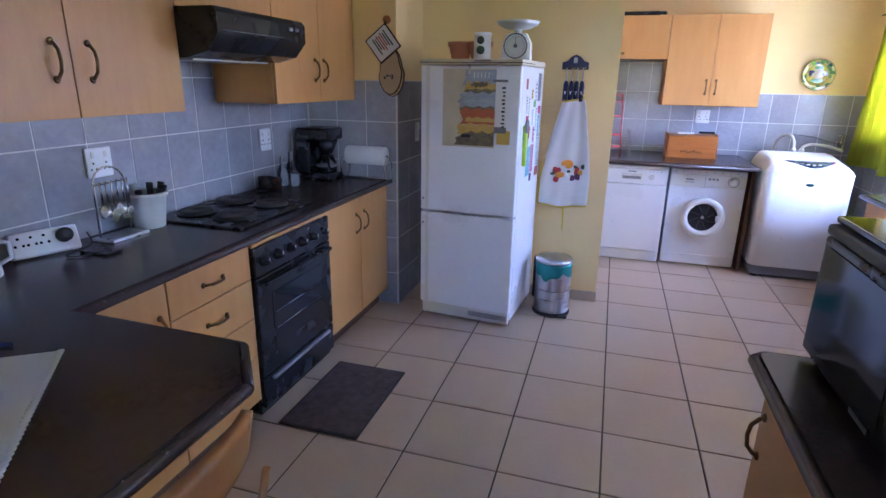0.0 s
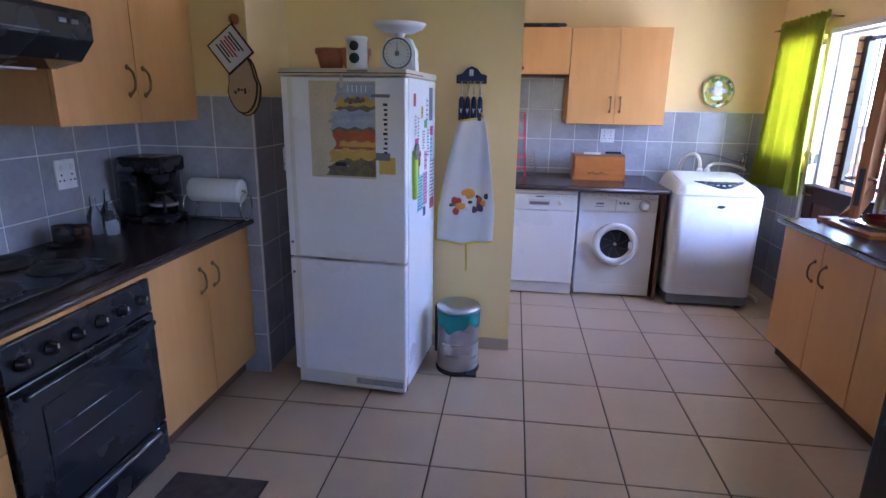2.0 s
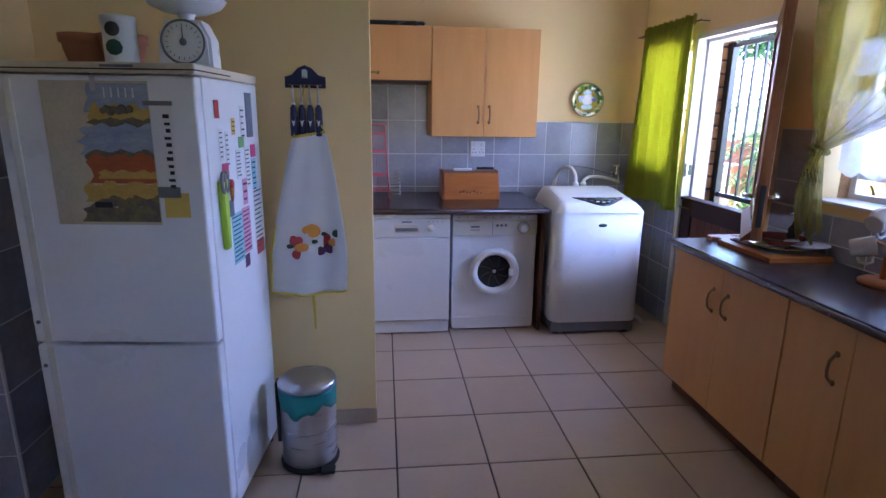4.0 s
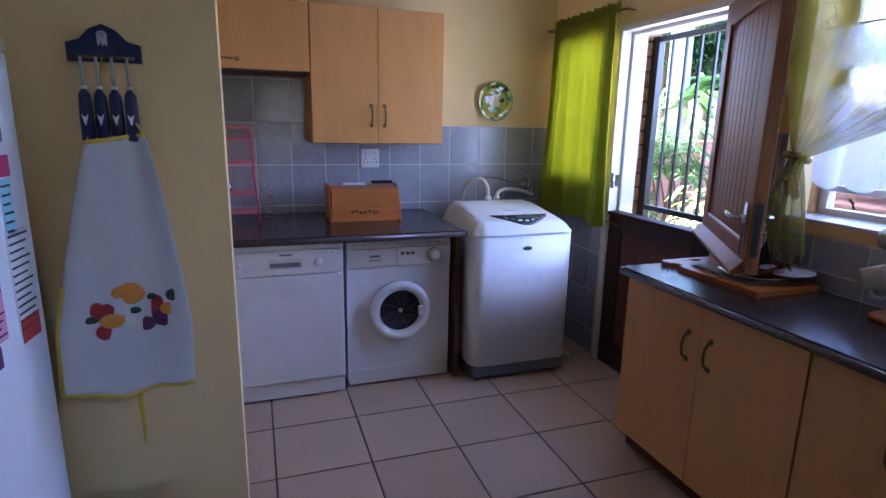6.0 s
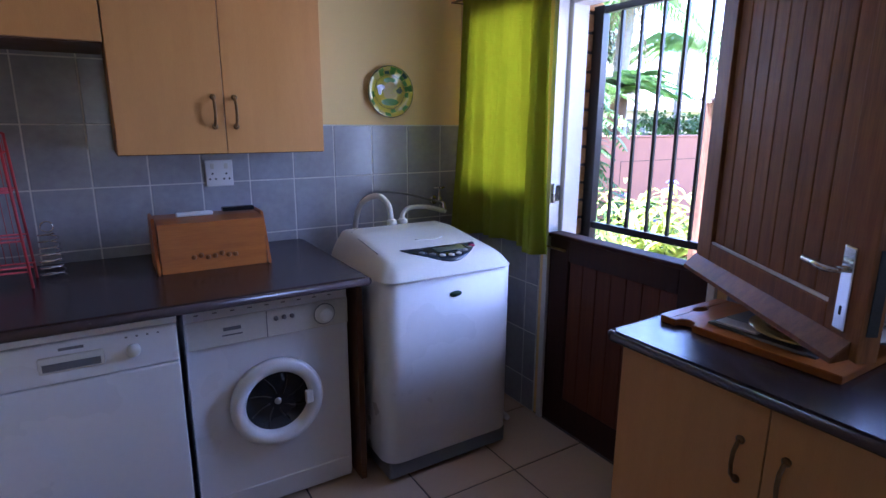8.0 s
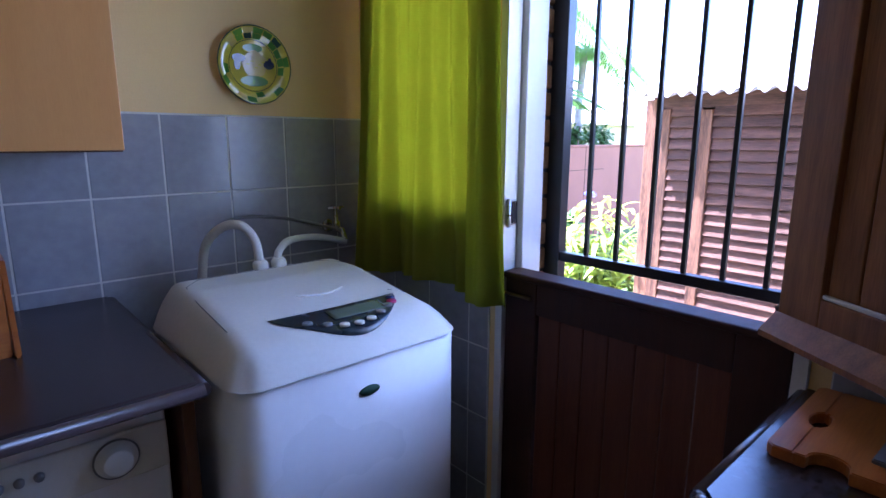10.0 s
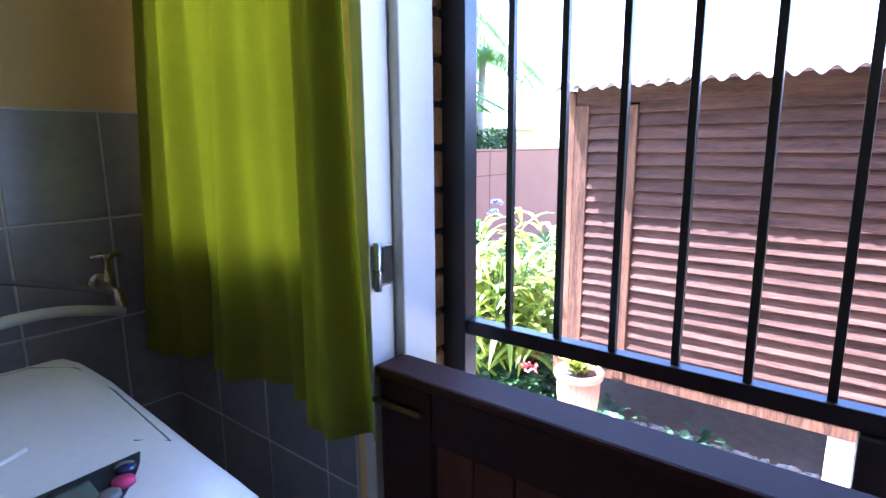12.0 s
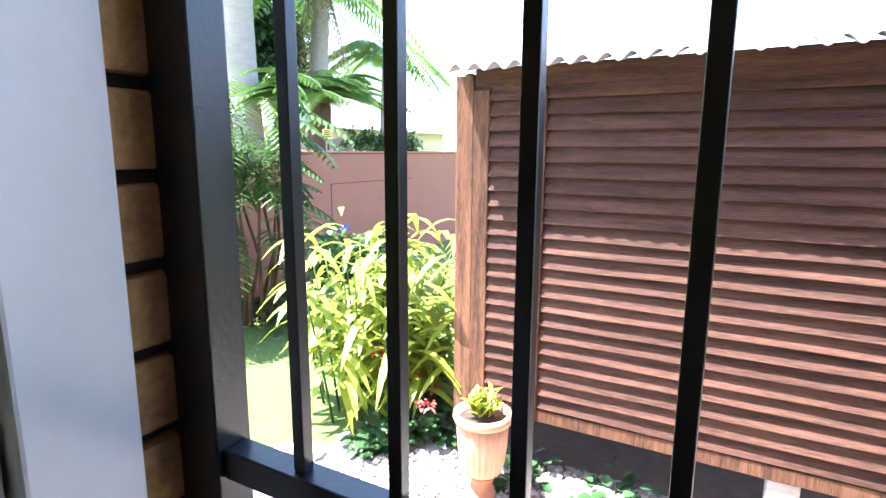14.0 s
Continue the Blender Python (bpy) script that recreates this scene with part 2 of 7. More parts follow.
def tube(bm, pts, r, seg=8, r2=None, closed=False):
    """A round bar along a line of points, its radius going from r to r2."""
    pts = [Vector(p) for p in pts]
    n = len(pts)
    rings = []
    side = None
    for i, p in enumerate(pts):
        a = pts[(i - 1) % n] if closed or i else p
        b = pts[(i + 1) % n] if closed or i < n - 1 else p
        d = (b - a).normalized()
        if side is None:
            side = d.orthogonal().normalized()
        side = (side - d * side.dot(d)).normalized()
        up = d.cross(side)
        rad = r if r2 is None else r + (r2 - r) * i / max(n - 1, 1)
        rings.append([bm.verts.new(p + rad * (math.cos(6.28319 * k / seg) * side + math.sin(6.28319 * k / seg) * up)) for k in range(seg)])
    for i in range(n if closed else n - 1):
        A, B = rings[i], rings[(i + 1) % n]
        for k in range(seg):
            bm.faces.new((A[k], A[(k + 1) % seg], B[(k + 1) % seg], B[k])).smooth = True
    if not closed:
        bm.faces.new(rings[0][::-1])
        bm.faces.new(rings[-1])
    return bm


def lathe(bm, profile, seg=32, centre=(0, 0, 0), axis="z", flute=0.0, flutes=0):
    """A turned body from (radius, height) pairs; the ends close to points or caps."""
    cx, cy, cz = centre
    rings = []
    for r, h in profile:
        ring = []
        for k in range(seg):
            a = 2 * math.pi * k / seg
            rr = r * (1 + flute * math.cos(flutes * a)) if flutes else r
            u, v = rr * math.cos(a), rr * math.sin(a)
            p = {"z": (u, v, h), "y": (u, h, v), "x": (h, u, v)}[axis]
            ring.append(bm.verts.new((cx + p[0], cy + p[1], cz + p[2])))
        rings.append(ring)
    for A, B in zip(rings, rings[1:]):
        for k in range(seg):
            bm.faces.new((A[k], A[(k + 1) % seg], B[(k + 1) % seg], B[k])).smooth = True
    bm.faces.new(rings[0][::-1])
    bm.faces.new(rings[-1])
    bmesh.ops.recalc_face_normals(bm, faces=bm.faces)
    return bm


def prism(bm, outline, lo, hi, axis="z", bevel=0.0):
    """A flat outline pushed out along an axis."""
    put = {"z": lambda a, b, c: (a, b, c), "x": lambda a, b, c: (c, a, b), "y": lambda a, b, c: (a, c, b)}[axis]
    A = [bm.verts.new(put(a, b, lo)) for a, b in outline]
    B = [bm.verts.new(put(a, b, hi)) for a, b in outline]
    fs = [bm.faces.new(A), bm.faces.new(B)]
    for i in range(len(A)):
        j = (i + 1) % len(A)
        fs.append(bm.faces.new((A[i], A[j], B[j], B[i])))
    bmesh.ops.recalc_face_normals(bm, faces=fs)
    if bevel:
        bmesh.ops.bevel(bm, geom=list({e for f in fs[:2] for e in f.edges}), offset=bevel, segments=2, affect="EDGES")
    return bm


def sheet(nu, nv, place):
    """A cloth or leaf surface; place(u, v) gives its points, u and v from 0 to 1."""
    bm = bmesh.new()
    g = [[bm.verts.new(place(i / nu, j / nv)) for j in range(nv + 1)] for i in range(nu + 1)]
    for i in range(nu):
        for j in range(nv):
            bm.faces.new((g[i][j], g[i + 1][j], g[i + 1][j + 1], g[i][j + 1])).smooth = True
    return bm


def mesh_of(name, bm, mat):
    me = bpy.data.meshes.new(name)
    bm.to_mesh(me)
    bm.free()
    for m in mat if isinstance(mat, (list, tuple)) else (mat,):
        me.materials.append(m)
    return me


def thing(name, at, label, category, group="", rz=0.0, kind=""):
    """An Empty at a thing's base. With rz its parts are built in its own frame, else in the room's."""
    ob = new(name)
    ob.empty_display_size = 0.05
    ob.matrix_basis = pose(*at, 0, 0, rz)
    FRAMES[ob.name] = Matrix() if rz else Matrix.Translation(-Vector(at))
    return tagged(ob, label, category, group, kind)


def part(name, bm, mat, parent=None, label="", thick=0.0):
    if parent is not None:
        bm.transform(FRAMES.get(parent.name, Matrix()))
    ob = new(name, mesh_of(name, bm, mat))
    if parent is not None:
        ob.parent = parent
        FRAMES[ob.name] = FRAMES.get(parent.name, Matrix())
    if label:
        ob["label"] = label
    if thick:
        sol = ob.modifiers.new("thickness", "SOLIDIFY")
        sol.thickness = thick
    return ob


def solid(name, bm, mat, label, category, group="", kind=""):
    """A thing that is one mesh."""
    return tagged(part(name, bm, mat), label, category, group, kind)


def placed(name, me, parent, m, label=""):
    """A repeat of a part on shared mesh data, posed in the frame in which its thing is built."""
    ob = new(name, me)
    ob.parent = parent
    ob.matrix_basis = FRAMES.get(parent.name, Matrix()) @ m
    FRAMES[ob.name] = Matrix()
    if label:
        ob["label"] = label
    return ob


def structure(name, bm, mat, label="", category="wall"):
    return tagged(part(name, bm, mat), label, category, kind="structure")


# ---- the large structure ----
XL, XR, YB, YN = -2.10, 2.04, 6.0, -2.6
XO = 2.30
CEILZ = 2.62

floor = structure("floor", cube(XL - 0.2, XO, YN - 0.2, YB + 0.2, -0.6, -0.004), GROUT, "beige ceramic tiled floor with dark joints", "floor")
structure("ceiling", cube(XL - 0.2, XO, YN - 0.2, YB + 0.2, CEILZ, CEILZ + 0.12), CEIL, "plain white ceiling", "ceiling")
wall_west = structure("wall_west", cube(XL - 0.2, XL, YN - 0.2, YB + 0.2, 0, CEILZ), PAINT, "cream yellow painted kitchen wall, tiled above the worktop")
wall_north = structure("wall_north", cube(XL, XR, YB, YB + 0.2, 0, CEILZ), PAINT, "cream yellow laundry wall, grey tiles to shoulder height")
pier = structure("wall_pier", cube(XL, -1.44, 3.573, 4.08, 0, CEILZ), PAINT, "cream yellow pier with grey tiled lower part")
divider = structure("wall_divider", cube(XL, -0.095, 4.08, 4.20, 0, CEILZ, 0), PAINT, "cream yellow dividing wall between kitchen and laundry")
structure("wall_laundry", cube(-0.9, -0.75, 4.20, YB, 0, CEILZ), PAINT, "cream yellow laundry side wall")
# rear wall with an unseen window, added to let in fill light
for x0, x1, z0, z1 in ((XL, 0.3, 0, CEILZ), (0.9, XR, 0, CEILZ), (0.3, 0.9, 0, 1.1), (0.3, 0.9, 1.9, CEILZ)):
    structure("wall_south", cube(x0, x1, YN - 0.2, YN, z0, z1), PAINT, "cream yellow rear wall around an added window")


def wall_with_holes(name, x0, x1, ys, z0, z1, holes, mat, label):
    """A wall along y with holes (y0, y1, z0, z1) right through it, as butted blocks in one mesh."""
    bm = bmesh.new()
    y = ys[0]
    for a, b, lo, hi in holes:
        box(bm, x0, x1, y, a, z0, z1)
        if lo > z0:
            box(bm, x0, x1, a, b, z0, lo)
        box(bm, x0, x1, a, b, hi, z1)
        y = b
    box(bm, x0, x1, y, ys[1], z0, z1)
    return structure(name, bm, mat, label)


HOLES = [(2.3, 4.02, 1.13, 2.12), (4.34, 5.225, 0, 2.05), (5.29, 5.78, 1.14, 2.02)]
wall_east = wall_with_holes("wall_east", XR, XR + 0.12, (YN - 0.2, YB + 0.2), 0, CEILZ, HOLES, PAINT, "cream yellow wall with door and windows")
wall_with_holes("wall_east_outer", XR + 0.122, XO, (YN - 0.2, YB + 0.2), -0.6, CEILZ, [(a, b, max(lo, -0.001), hi) for a, b, lo, hi in HOLES], BRICK, "ochre face brick outer wall")
# eave
structure("eave", cube(XO, 2.85, YN - 0.5, YB + 0.6, CEILZ - 0.1, CEILZ + 0.1), FRAMEPAINT, "white eave board along the outer wall", "eave")

TILES = {}


def tile_mesh(name, w, h, t, mat, bev):
    key = (name, round(w, 3), round(h, 3))
    if key not in TILES:
        bm = bmesh.new()
        lo = [(0, 0), (w, 0), (w, h), (0, h)]
        b = bev
        A = [bm.verts.new((x, y, -0.003)) for x, y in lo]
        B = [bm.verts.new((x, y, t - b * 0.5)) for x, y in lo]
        C = [bm.verts.new((min(max(x, b), w - b), min(max(y, b), h - b), t)) for x, y in lo]
        for P, Q in ((A, B), (B, C)):
            for i in range(4):
                bm.faces.new((P[i], P[(i + 1) % 4], Q[(i + 1) % 4], Q[i]))
        bm.faces.new(C)
        TILES[key] = mesh_of(name, bm, mat)
    return TILES[key]


def cells(lo, hi, start, pitch):
    """Cuts lo..hi at start + k * pitch."""
    k = math.ceil((lo - start) / pitch + 1e-6)
    cuts = [lo]
    while start + k * pitch < hi - 1e-6:
        cuts.append(start + k * pitch)
        k += 1
    cuts.append(hi)
    return [(a, b) for a, b in zip(cuts, cuts[1:]) if b - a > 0.015]


JOINT = 0.008


def tile_wall(parent, m, u, v, ustart, vstart, pu=0.212, pv=0.259, hole=None):
    """Tiles over u x v of a wall whose frame m has u along its length and v up; a grout bed behind them."""
    bm = bmesh.new()
    for a, b in cells(u[0], u[1], ustart, pu):
        for c, d in cells(v[0], v[1], vstart, pv):
            if hole and a >= hole[0] - 0.02 and b <= hole[1] + 0.02 and c >= hole[2]:
                continue
            me = tile_mesh("wall_tile", b - a - 0.006, d - c - 0.006, 0.006, WALLTILE, 0.0015)
            placed("wall_tile", me, parent, m @ Matrix.Translation((a + 0.003, c + 0.003, 0.002)))


def bed(parent, m, u, v):
    part("grout_bed", cube(u[0], u[1], v[0], v[1], -0.001, 0.0062), WALLGROUT, parent, "pale grout").matrix_basis = m


FACE_N = Matrix.Translation((0, YB, 0)) @ Matrix(((1, 0, 0, 0), (0, 0, -1, 0), (0, 1, 0, 0), (0, 0, 0, 1)))
FACE_W = Matrix.Translation((XL, 0, 0)) @ Matrix(((0, 0, 1, 0), (1, 0, 0, 0), (0, 1, 0, 0), (0, 0, 0, 1)))
FACE_E = Matrix.Translation((XR, 0, 0)) @ Matrix(((0, 0, -1, 0), (-1, 0, 0, 0), (0, 1, 0, 0), (0, 0, 0, 1)))
FACE_P = Matrix.Translation((0, 3.573, 0)) @ Matrix(((1, 0, 0, 0), (0, 0, -1, 0), (0, 1, 0, 0), (0, 0, 0, 1)))
FACE_R = Matrix.Translation((-1.44, 0, 0)) @ Matrix(((0, 0, 1, 0), (1, 0, 0, 0), (0, 1, 0, 0), (0, 0, 0, 1)))

# ---- handles and cabinets ----
bm = bmesh.new()
tube(bm, [(0, 0, -0.055), (-0.012, 0, -0.05), (-0.028, 0, -0.03), (-0.032, 0, 0), (-0.028, 0, 0.03), (-0.012, 0, 0.05), (0, 0, 0.055)], 0.0055, 8)
for z in (-0.055, 0.055):
    lathe(bm, [(0.011, 0), (0.012, -0.004), (0.006, -0.008)], 10, (0, 0, z), "x")
HANDLE = mesh_of("handle", bm, BRASS)
ROT_Y = Matrix.Rotation(radians(90), 4, "X")
FACE_LEFT, FACE_RIGHT, FACE_FRONT = Matrix(), Matrix.Rotation(radians(180), 4, "Z"), Matrix.Rotation(radians(90), 4, "Z")


def add_handle(parent, x, y, z, turn, flat=False):
    m = Matrix.Translation((x, y, z)) @ turn
    if flat:
        m = m @ ROT_Y
    placed("handle", HANDLE, parent, m, "aged brass bow handle")


def base_unit(name, x_face, depth_to, y0, y1, z0, z1, doors, drawers, label, group, kick=0.1):
    """A floor unit whose fronts stand in the plane x = x_face; doors: (y0, y1, handle y, handle z); drawers: heights."""
    s = 1 if depth_to > x_face else -1
    t = thing(name, ((x_face + depth_to) / 2, (y0 + y1) / 2, 0), label, "cabinet", group)
    a, b = sorted((x_face + s * 0.02, depth_to))
    part("body", cube(a, b, y0, y1, kick, z1, 0.001), BEECH, t)
    a, b = sorted((x_face + s * 0.07, depth_to))
    part("plinth", cube(a, b, y0, y1, 0, kick - 0.002), EDGEDARK, t, "dark recessed plinth")
    turn = FACE_LEFT if s > 0 else FACE_RIGHT
    a, b = sorted((x_face, x_face + s * 0.018))
    for d0, d1, hy, hz in doors:
        d = part("door", cube(a, b, d0 + 0.0015, d1 - 0.0015, kick + 0.003, z1 - 0.006, 0.0015), BEECH, t)
        add_handle(d, x_face, hy, hz, turn)
    for lo, hi in drawers:
        d = part("drawer", cube(a, b, y0 + 0.0015, y1 - 0.0015, lo + 0.002, hi - 0.002, 0.0015), BEECH, t)
        add_handle(d, x_face, (y0 + y1) / 2, (lo + hi) / 2, turn, True)
    return t


KITCHEN = "kitchen floor units"
WT = 0.90
base_unit("corner_cabinet", -1.515, XL + 0.003, 1.25, 1.588, 0, 0.855, [(1.25, 1.588, 1.545, 0.68)], [], "beech kitchen cabinet in the worktop corner", KITCHEN, 0.11)
base_unit("drawer_cabinet", -1.515, XL + 0.003, 1.592, 2.055, 0, 0.855, [], [(0.70, 0.852), (0.52, 0.70), (0.34, 0.52), (0.115, 0.34)], "beech four drawer kitchen cabinet beside the oven", KITCHEN, 0.11)
base_unit("double_door_cabinet", -1.515, XL + 0.003, 2.73, 3.565, 0, 0.855, [(2.73, 3.145, 3.09, 0.70), (3.145, 3.565, 3.20, 0.70)], [], "beech two door cabinet between oven and pier", KITCHEN, 0.11)
RIGHTRUN = "right hand floor units"
base_unit("window_cabinet", 1.53, XR - 0.003, 3.452, 4.31, 0, 0.835, [(3.87, 4.31, 3.93, 0.66), (3.452, 3.87, 3.82, 0.66)], [], "beech two door cabinet under the window worktop", RIGHTRUN)
base_unit("window_cabinet", 1.53, XR - 0.003, 2.60, 3.448, 0, 0.835, [(3.13, 3.448, 3.19, 0.66), (2.60, 3.13, 2.66, 0.66)], [], "beech two door cabinet under the window worktop", RIGHTRUN)
base_unit("window_cabinet", 1.53, XR - 0.003, 1.75, 2.596, 0, 0.835, [(2.17, 2.596, 2.23, 0.66), (1.75, 2.17, 2.12, 0.66)], [], "beech two door cabinet under the window worktop", RIGHTRUN)
base_unit("island_cabinet", 0.335, 0.88, 1.05, 1.56, 0, 0.855, [(1.05, 1.56, 1.52, 0.70)], [], "beech cabinet under the microwave worktop", "island units")
base_unit("island_cabinet", 0.335, 0.88, 0.2, 1.046, 0, 0.855, [(0.62, 1.046, 0.68, 0.68), (0.2, 0.62, 0.56, 0.68)], [], "beech two door cabinet under the microwave worktop", "island units")


# Lighter than the slab: the front edge's highlight is put into this colour.
EDGE = material("worktop_edge_highlight", (0.085, 0.058, 0.056), (0.055, 0.037, 0.036), 0.26, scale=60, fine=420, bump=0.03, spread=0.9, patchy=0.3)


def worktop(name, outline, z0, z1, label, fronts):
    """A laminate slab with rounded edging in a highlight tone; fronts: the outline's corners along which the edging
    runs.
    """
    cx = sum(p[0] for p in outline) / len(outline)
    cy = sum(p[1] for p in outline) / len(outline)
    t = thing(name, (cx, cy, z0), label, "worktop")
    part("slab", prism(bmesh.new(), outline, z0, z1, "z", 0.009), WORKTOP, t)
    h = (z1 - z0) / 2
    bm = bmesh.new()
    for a, b in zip(fronts, fronts[1:]):
        (ax, ay), (bx_, by_) = outline[a], outline[b]
        tube(bm, [(ax, ay, z0 + h), (bx_, by_, z0 + h)], h - 0.0035, 12)
    part("edging", bm, EDGE, t, "rounded edging, lighter brown as a painted highlight")
    return t


worktop("worktop", [(XL + 0.002, 0.32), (-0.80, 0.32), (-0.80, 1.06), (-0.93, 1.222), (-1.485, 1.235), (-1.485, 3.571), (XL + 0.002, 3.571)], 0.862, WT,
        "dark brown laminate worktop with a peninsula and post-formed edge", (1, 2, 3, 4, 5))
worktop("window_worktop", [(1.495, 1.7), (XR - 0.002, 1.7), (XR - 0.002, 4.345), (1.52, 4.345), (1.495, 4.32)], 0.84, 0.875, "dark brown laminate worktop under the window", (2, 3, 4, 0))
worktop("island_worktop", [(0.30, -0.5), (0.92, -0.5), (0.92, 1.595), (0.325, 1.595), (0.30, 1.57)], 0.862, WT, "dark brown laminate worktop carrying the microwave", (2, 3, 4, 0))
worktop("laundry_worktop", [(-0.748, 5.16), (1.075, 5.16), (1.075, YB - 0.002), (-0.748, YB - 0.002)], 0.862, 0.90, "dark brown laminate worktop above dishwasher and dryer", (0, 1, 2))
solid("support_panel", cube(-1.30, -1.28, 0.36, 0.9, 0, 0.86, 0.002), BEECH, "beech panel carrying the peninsula worktop", "panel")
solid("island_end_panel", cube(0.34, 0.88, -0.45, 0.19, 0, 0.86, 0.002), BEECH, "beech end panel of the island", "panel")
solid("laundry_side_panel", cube(1.040, 1.066, 5.20, 5.99, 0, 0.86, 0.002), EDGEDARK, "brown edged side panel beside the dryer", "panel")


def wall_unit(name, face, back, y0, y1, z0, z1, doors, label, group):
    t = thing(name, ((face + back) / 2, (y0 + y1) / 2, z0), label, "cabinet", group)
    part("body", cube(min(face - 0.02, back), max(face - 0.02, back), y0, y1, z0, z1, 0.001), BEECH, t)
    for d0, d1, hy in doors:
        d = part("door", cube(face - 0.018, face, d0 + 0.0015, d1 - 0.0015, z0 - 0.002, z1, 0.0015), BEECH, t)
        if hy is not None:
            add_handle(d, face, hy, z0 + 0.17 if z1 - z0 > 0.5 else z0 + 0.06, FACE_RIGHT)
    return t


UP_L = "wall units above the hob"
UF = -1.726
wall_unit("wall_cabinet", UF, XL + 0.003, 1.10, 2.026, 1.40, 2.14, [(1.10, 1.562, 1.50), (1.562, 2.026, 1.625)], "beech two door wall cabinet beside the extractor", UP_L)
wall_unit("hood_cabinet", UF, XL + 0.003, 2.030, 2.664, 1.79, 2.14, [(2.03, 2.664, None)], "small beech wall cabinet above the extractor", UP_L)
wall_unit("wall_cabinet", UF, XL + 0.003, 2.668, 3.56, 1.405, 2.14, [(2.668, 3.115, 3.06), (3.115, 3.56, 3.16)], "beech two door wall cabinet beside the pier", UP_L)


def laundry_unit(x0, x1, z0, z1, doors, label, flat=False):
    t = thing("wall_cabinet", ((x0 + x1) / 2, 5.8, z0), label, "cabinet", "laundry wall units")
    part("body", cube(x0, x1, 5.60, YB - 0.003, z0, z1, 0.001), BEECH, t)
    part("underside", cube(x0 + 0.001, x1 - 0.001, 5.601, YB - 0.004, z0 - 0.006, z0 - 0.001), EDGEDARK, t, "dark brown lower edge")
    for d0, d1, hx, hz in doors:
        d = part("door", cube(d0 + 0.0015, d1 - 0.0015, 5.58, 5.598, z0 - 0.002, z1, 0.0015), BEECH, t)
        add_handle(d, hx, 5.58, hz, FACE_FRONT, flat)


laundry_unit(0.302, 1.072, 1.36, 2.10, [(0.302, 0.677, 0.638, 1.515), (0.677, 1.072, 0.716, 1.515)], "beech two door laundry wall cabinet")
laundry_unit(-0.55, 0.299, 1.745, 2.10, [(-0.55, 0.299, -0.13, 1.79)], "shallow beech laundry wall cabinet with a lift-up door", True)

# ---- hob, oven, extractor ----
hob = thing("hob", (-1.83, 2.40, WT), "black enamel hob with four solid plates", "hob")
part("tray", cube(-2.065, -1.575, 2.10, 2.70, WT + 0.001, WT + 0.012, 0.005), BLACK, hob)
for x, y, r in ((-1.72, 2.26, 0.09), (-1.72, 2.54, 0.075), (-1.94, 2.26, 0.075), (-1.94, 2.54, 0.09)):
    part("hot_plate", lathe(bmesh.new(), [(r + 0.012, 0.0), (r + 0.012, 0.004), (r, 0.006), (r, 0.017), (r - 0.006, 0.02), (0.025, 0.018), (0.02, 0.015), (0.001, 0.015)], 36, (x, y, WT + 0.012)), IRON, hob)
    part("trim_ring", tube(bmesh.new(), [(x + (r + 0.012) * math.cos(a * 0.2094), y + (r + 0.012) * math.sin(a * 0.2094), WT + 0.014) for a in range(30)], 0.003, 6, closed=True), BLACK, hob)

oven = thing("oven", (-1.8, 2.39, 0), "black built-under oven with a glass door and knobs", "oven")
part("body", cube(XL + 0.05, -1.525, 2.062, 2.722, 0.02, 0.855, 0.004), BLACK, oven)
part("control_panel", cube(-1.525, -1.498, 2.064, 2.72, 0.70, 0.835, 0.006), BLACK, oven)
part("top_rail", cube(-1.525, -1.505, 2.064, 2.72, 0.838, 0.858, 0.003), BEECH, oven, "beech strip under the worktop")
for k in range(6):
    y = 2.13 + k * 0.105
    kn = part("knob", lathe(bmesh.new(), [(0.024, -1.498), (0.024, -1.490), (0.017, -1.486), (0.015, -1.468), (0.001, -1.467)], 20, (0, y, 0.765), "x"), BLACK, oven)
    part("pointer", cube(-1.468, -1.465, y - 0.002, y + 0.002, 0.767, 0.781), OFFWHITE, kn, "white pointer mark")
odoor = part("door", cube(-1.525, -1.497, 2.064, 2.72, 0.22, 0.695, 0.006), BLACK, oven)
part("window", cube(-1.497, -1.494, 2.17, 2.61, 0.33, 0.60, 0.0012), DARKGLASS, odoor, "dark glass oven window")
oh = bmesh.new()
box(oh, -1.485, -1.465, 2.10, 2.69, 0.655, 0.675, 0.006)
for y in (2.12, 2.66):
    box(oh, -1.499, -1.468, y, y + 0.015, 0.657, 0.673, 0.003)
part("door_handle", oh, BLACK, odoor)
for z in (0.42, 0.50):
    part("oven_rack", tube(bmesh.new(), [(-1.493, 2.19, z), (-1.493, 2.59, z)], 0.002, 6), STEEL, odoor, "steel rack behind the glass")
part("warming_drawer", cube(-1.525, -1.497, 2.064, 2.72, 0.06, 0.21, 0.006), BLACK, oven)
part("drawer_lip", cube(-1.498, -1.480, 2.12, 2.66, 0.185, 0.2, 0.004), STEEL, oven, "bright drawer lip")

hood = thing("extractor_hood", (-1.8, 2.35, 1.6), "black slimline extractor hood under the wall cabinet", "extractor hood")
part("body", prism(bmesh.new(), [(XL + 0.01, 1.60), (-1.70, 1.60), (-1.60, 1.625), (-1.545, 1.69), (-1.545, 1.765), (-1.56, 1.785), (XL + 0.01, 1.785)], 0, 1, "z"), BLACK, hood)
hb = hood.children[0]
for v in hb.data.vertices:
    w = Vector(v.co) + Vector((-1.8, 2.35, 1.6))
    a, b, c = w
    v.co = Vector((a, 2.032 + 0.63 * c, b)) - Vector((-1.8, 2.35, 1.6))
hb.data.flip_normals()
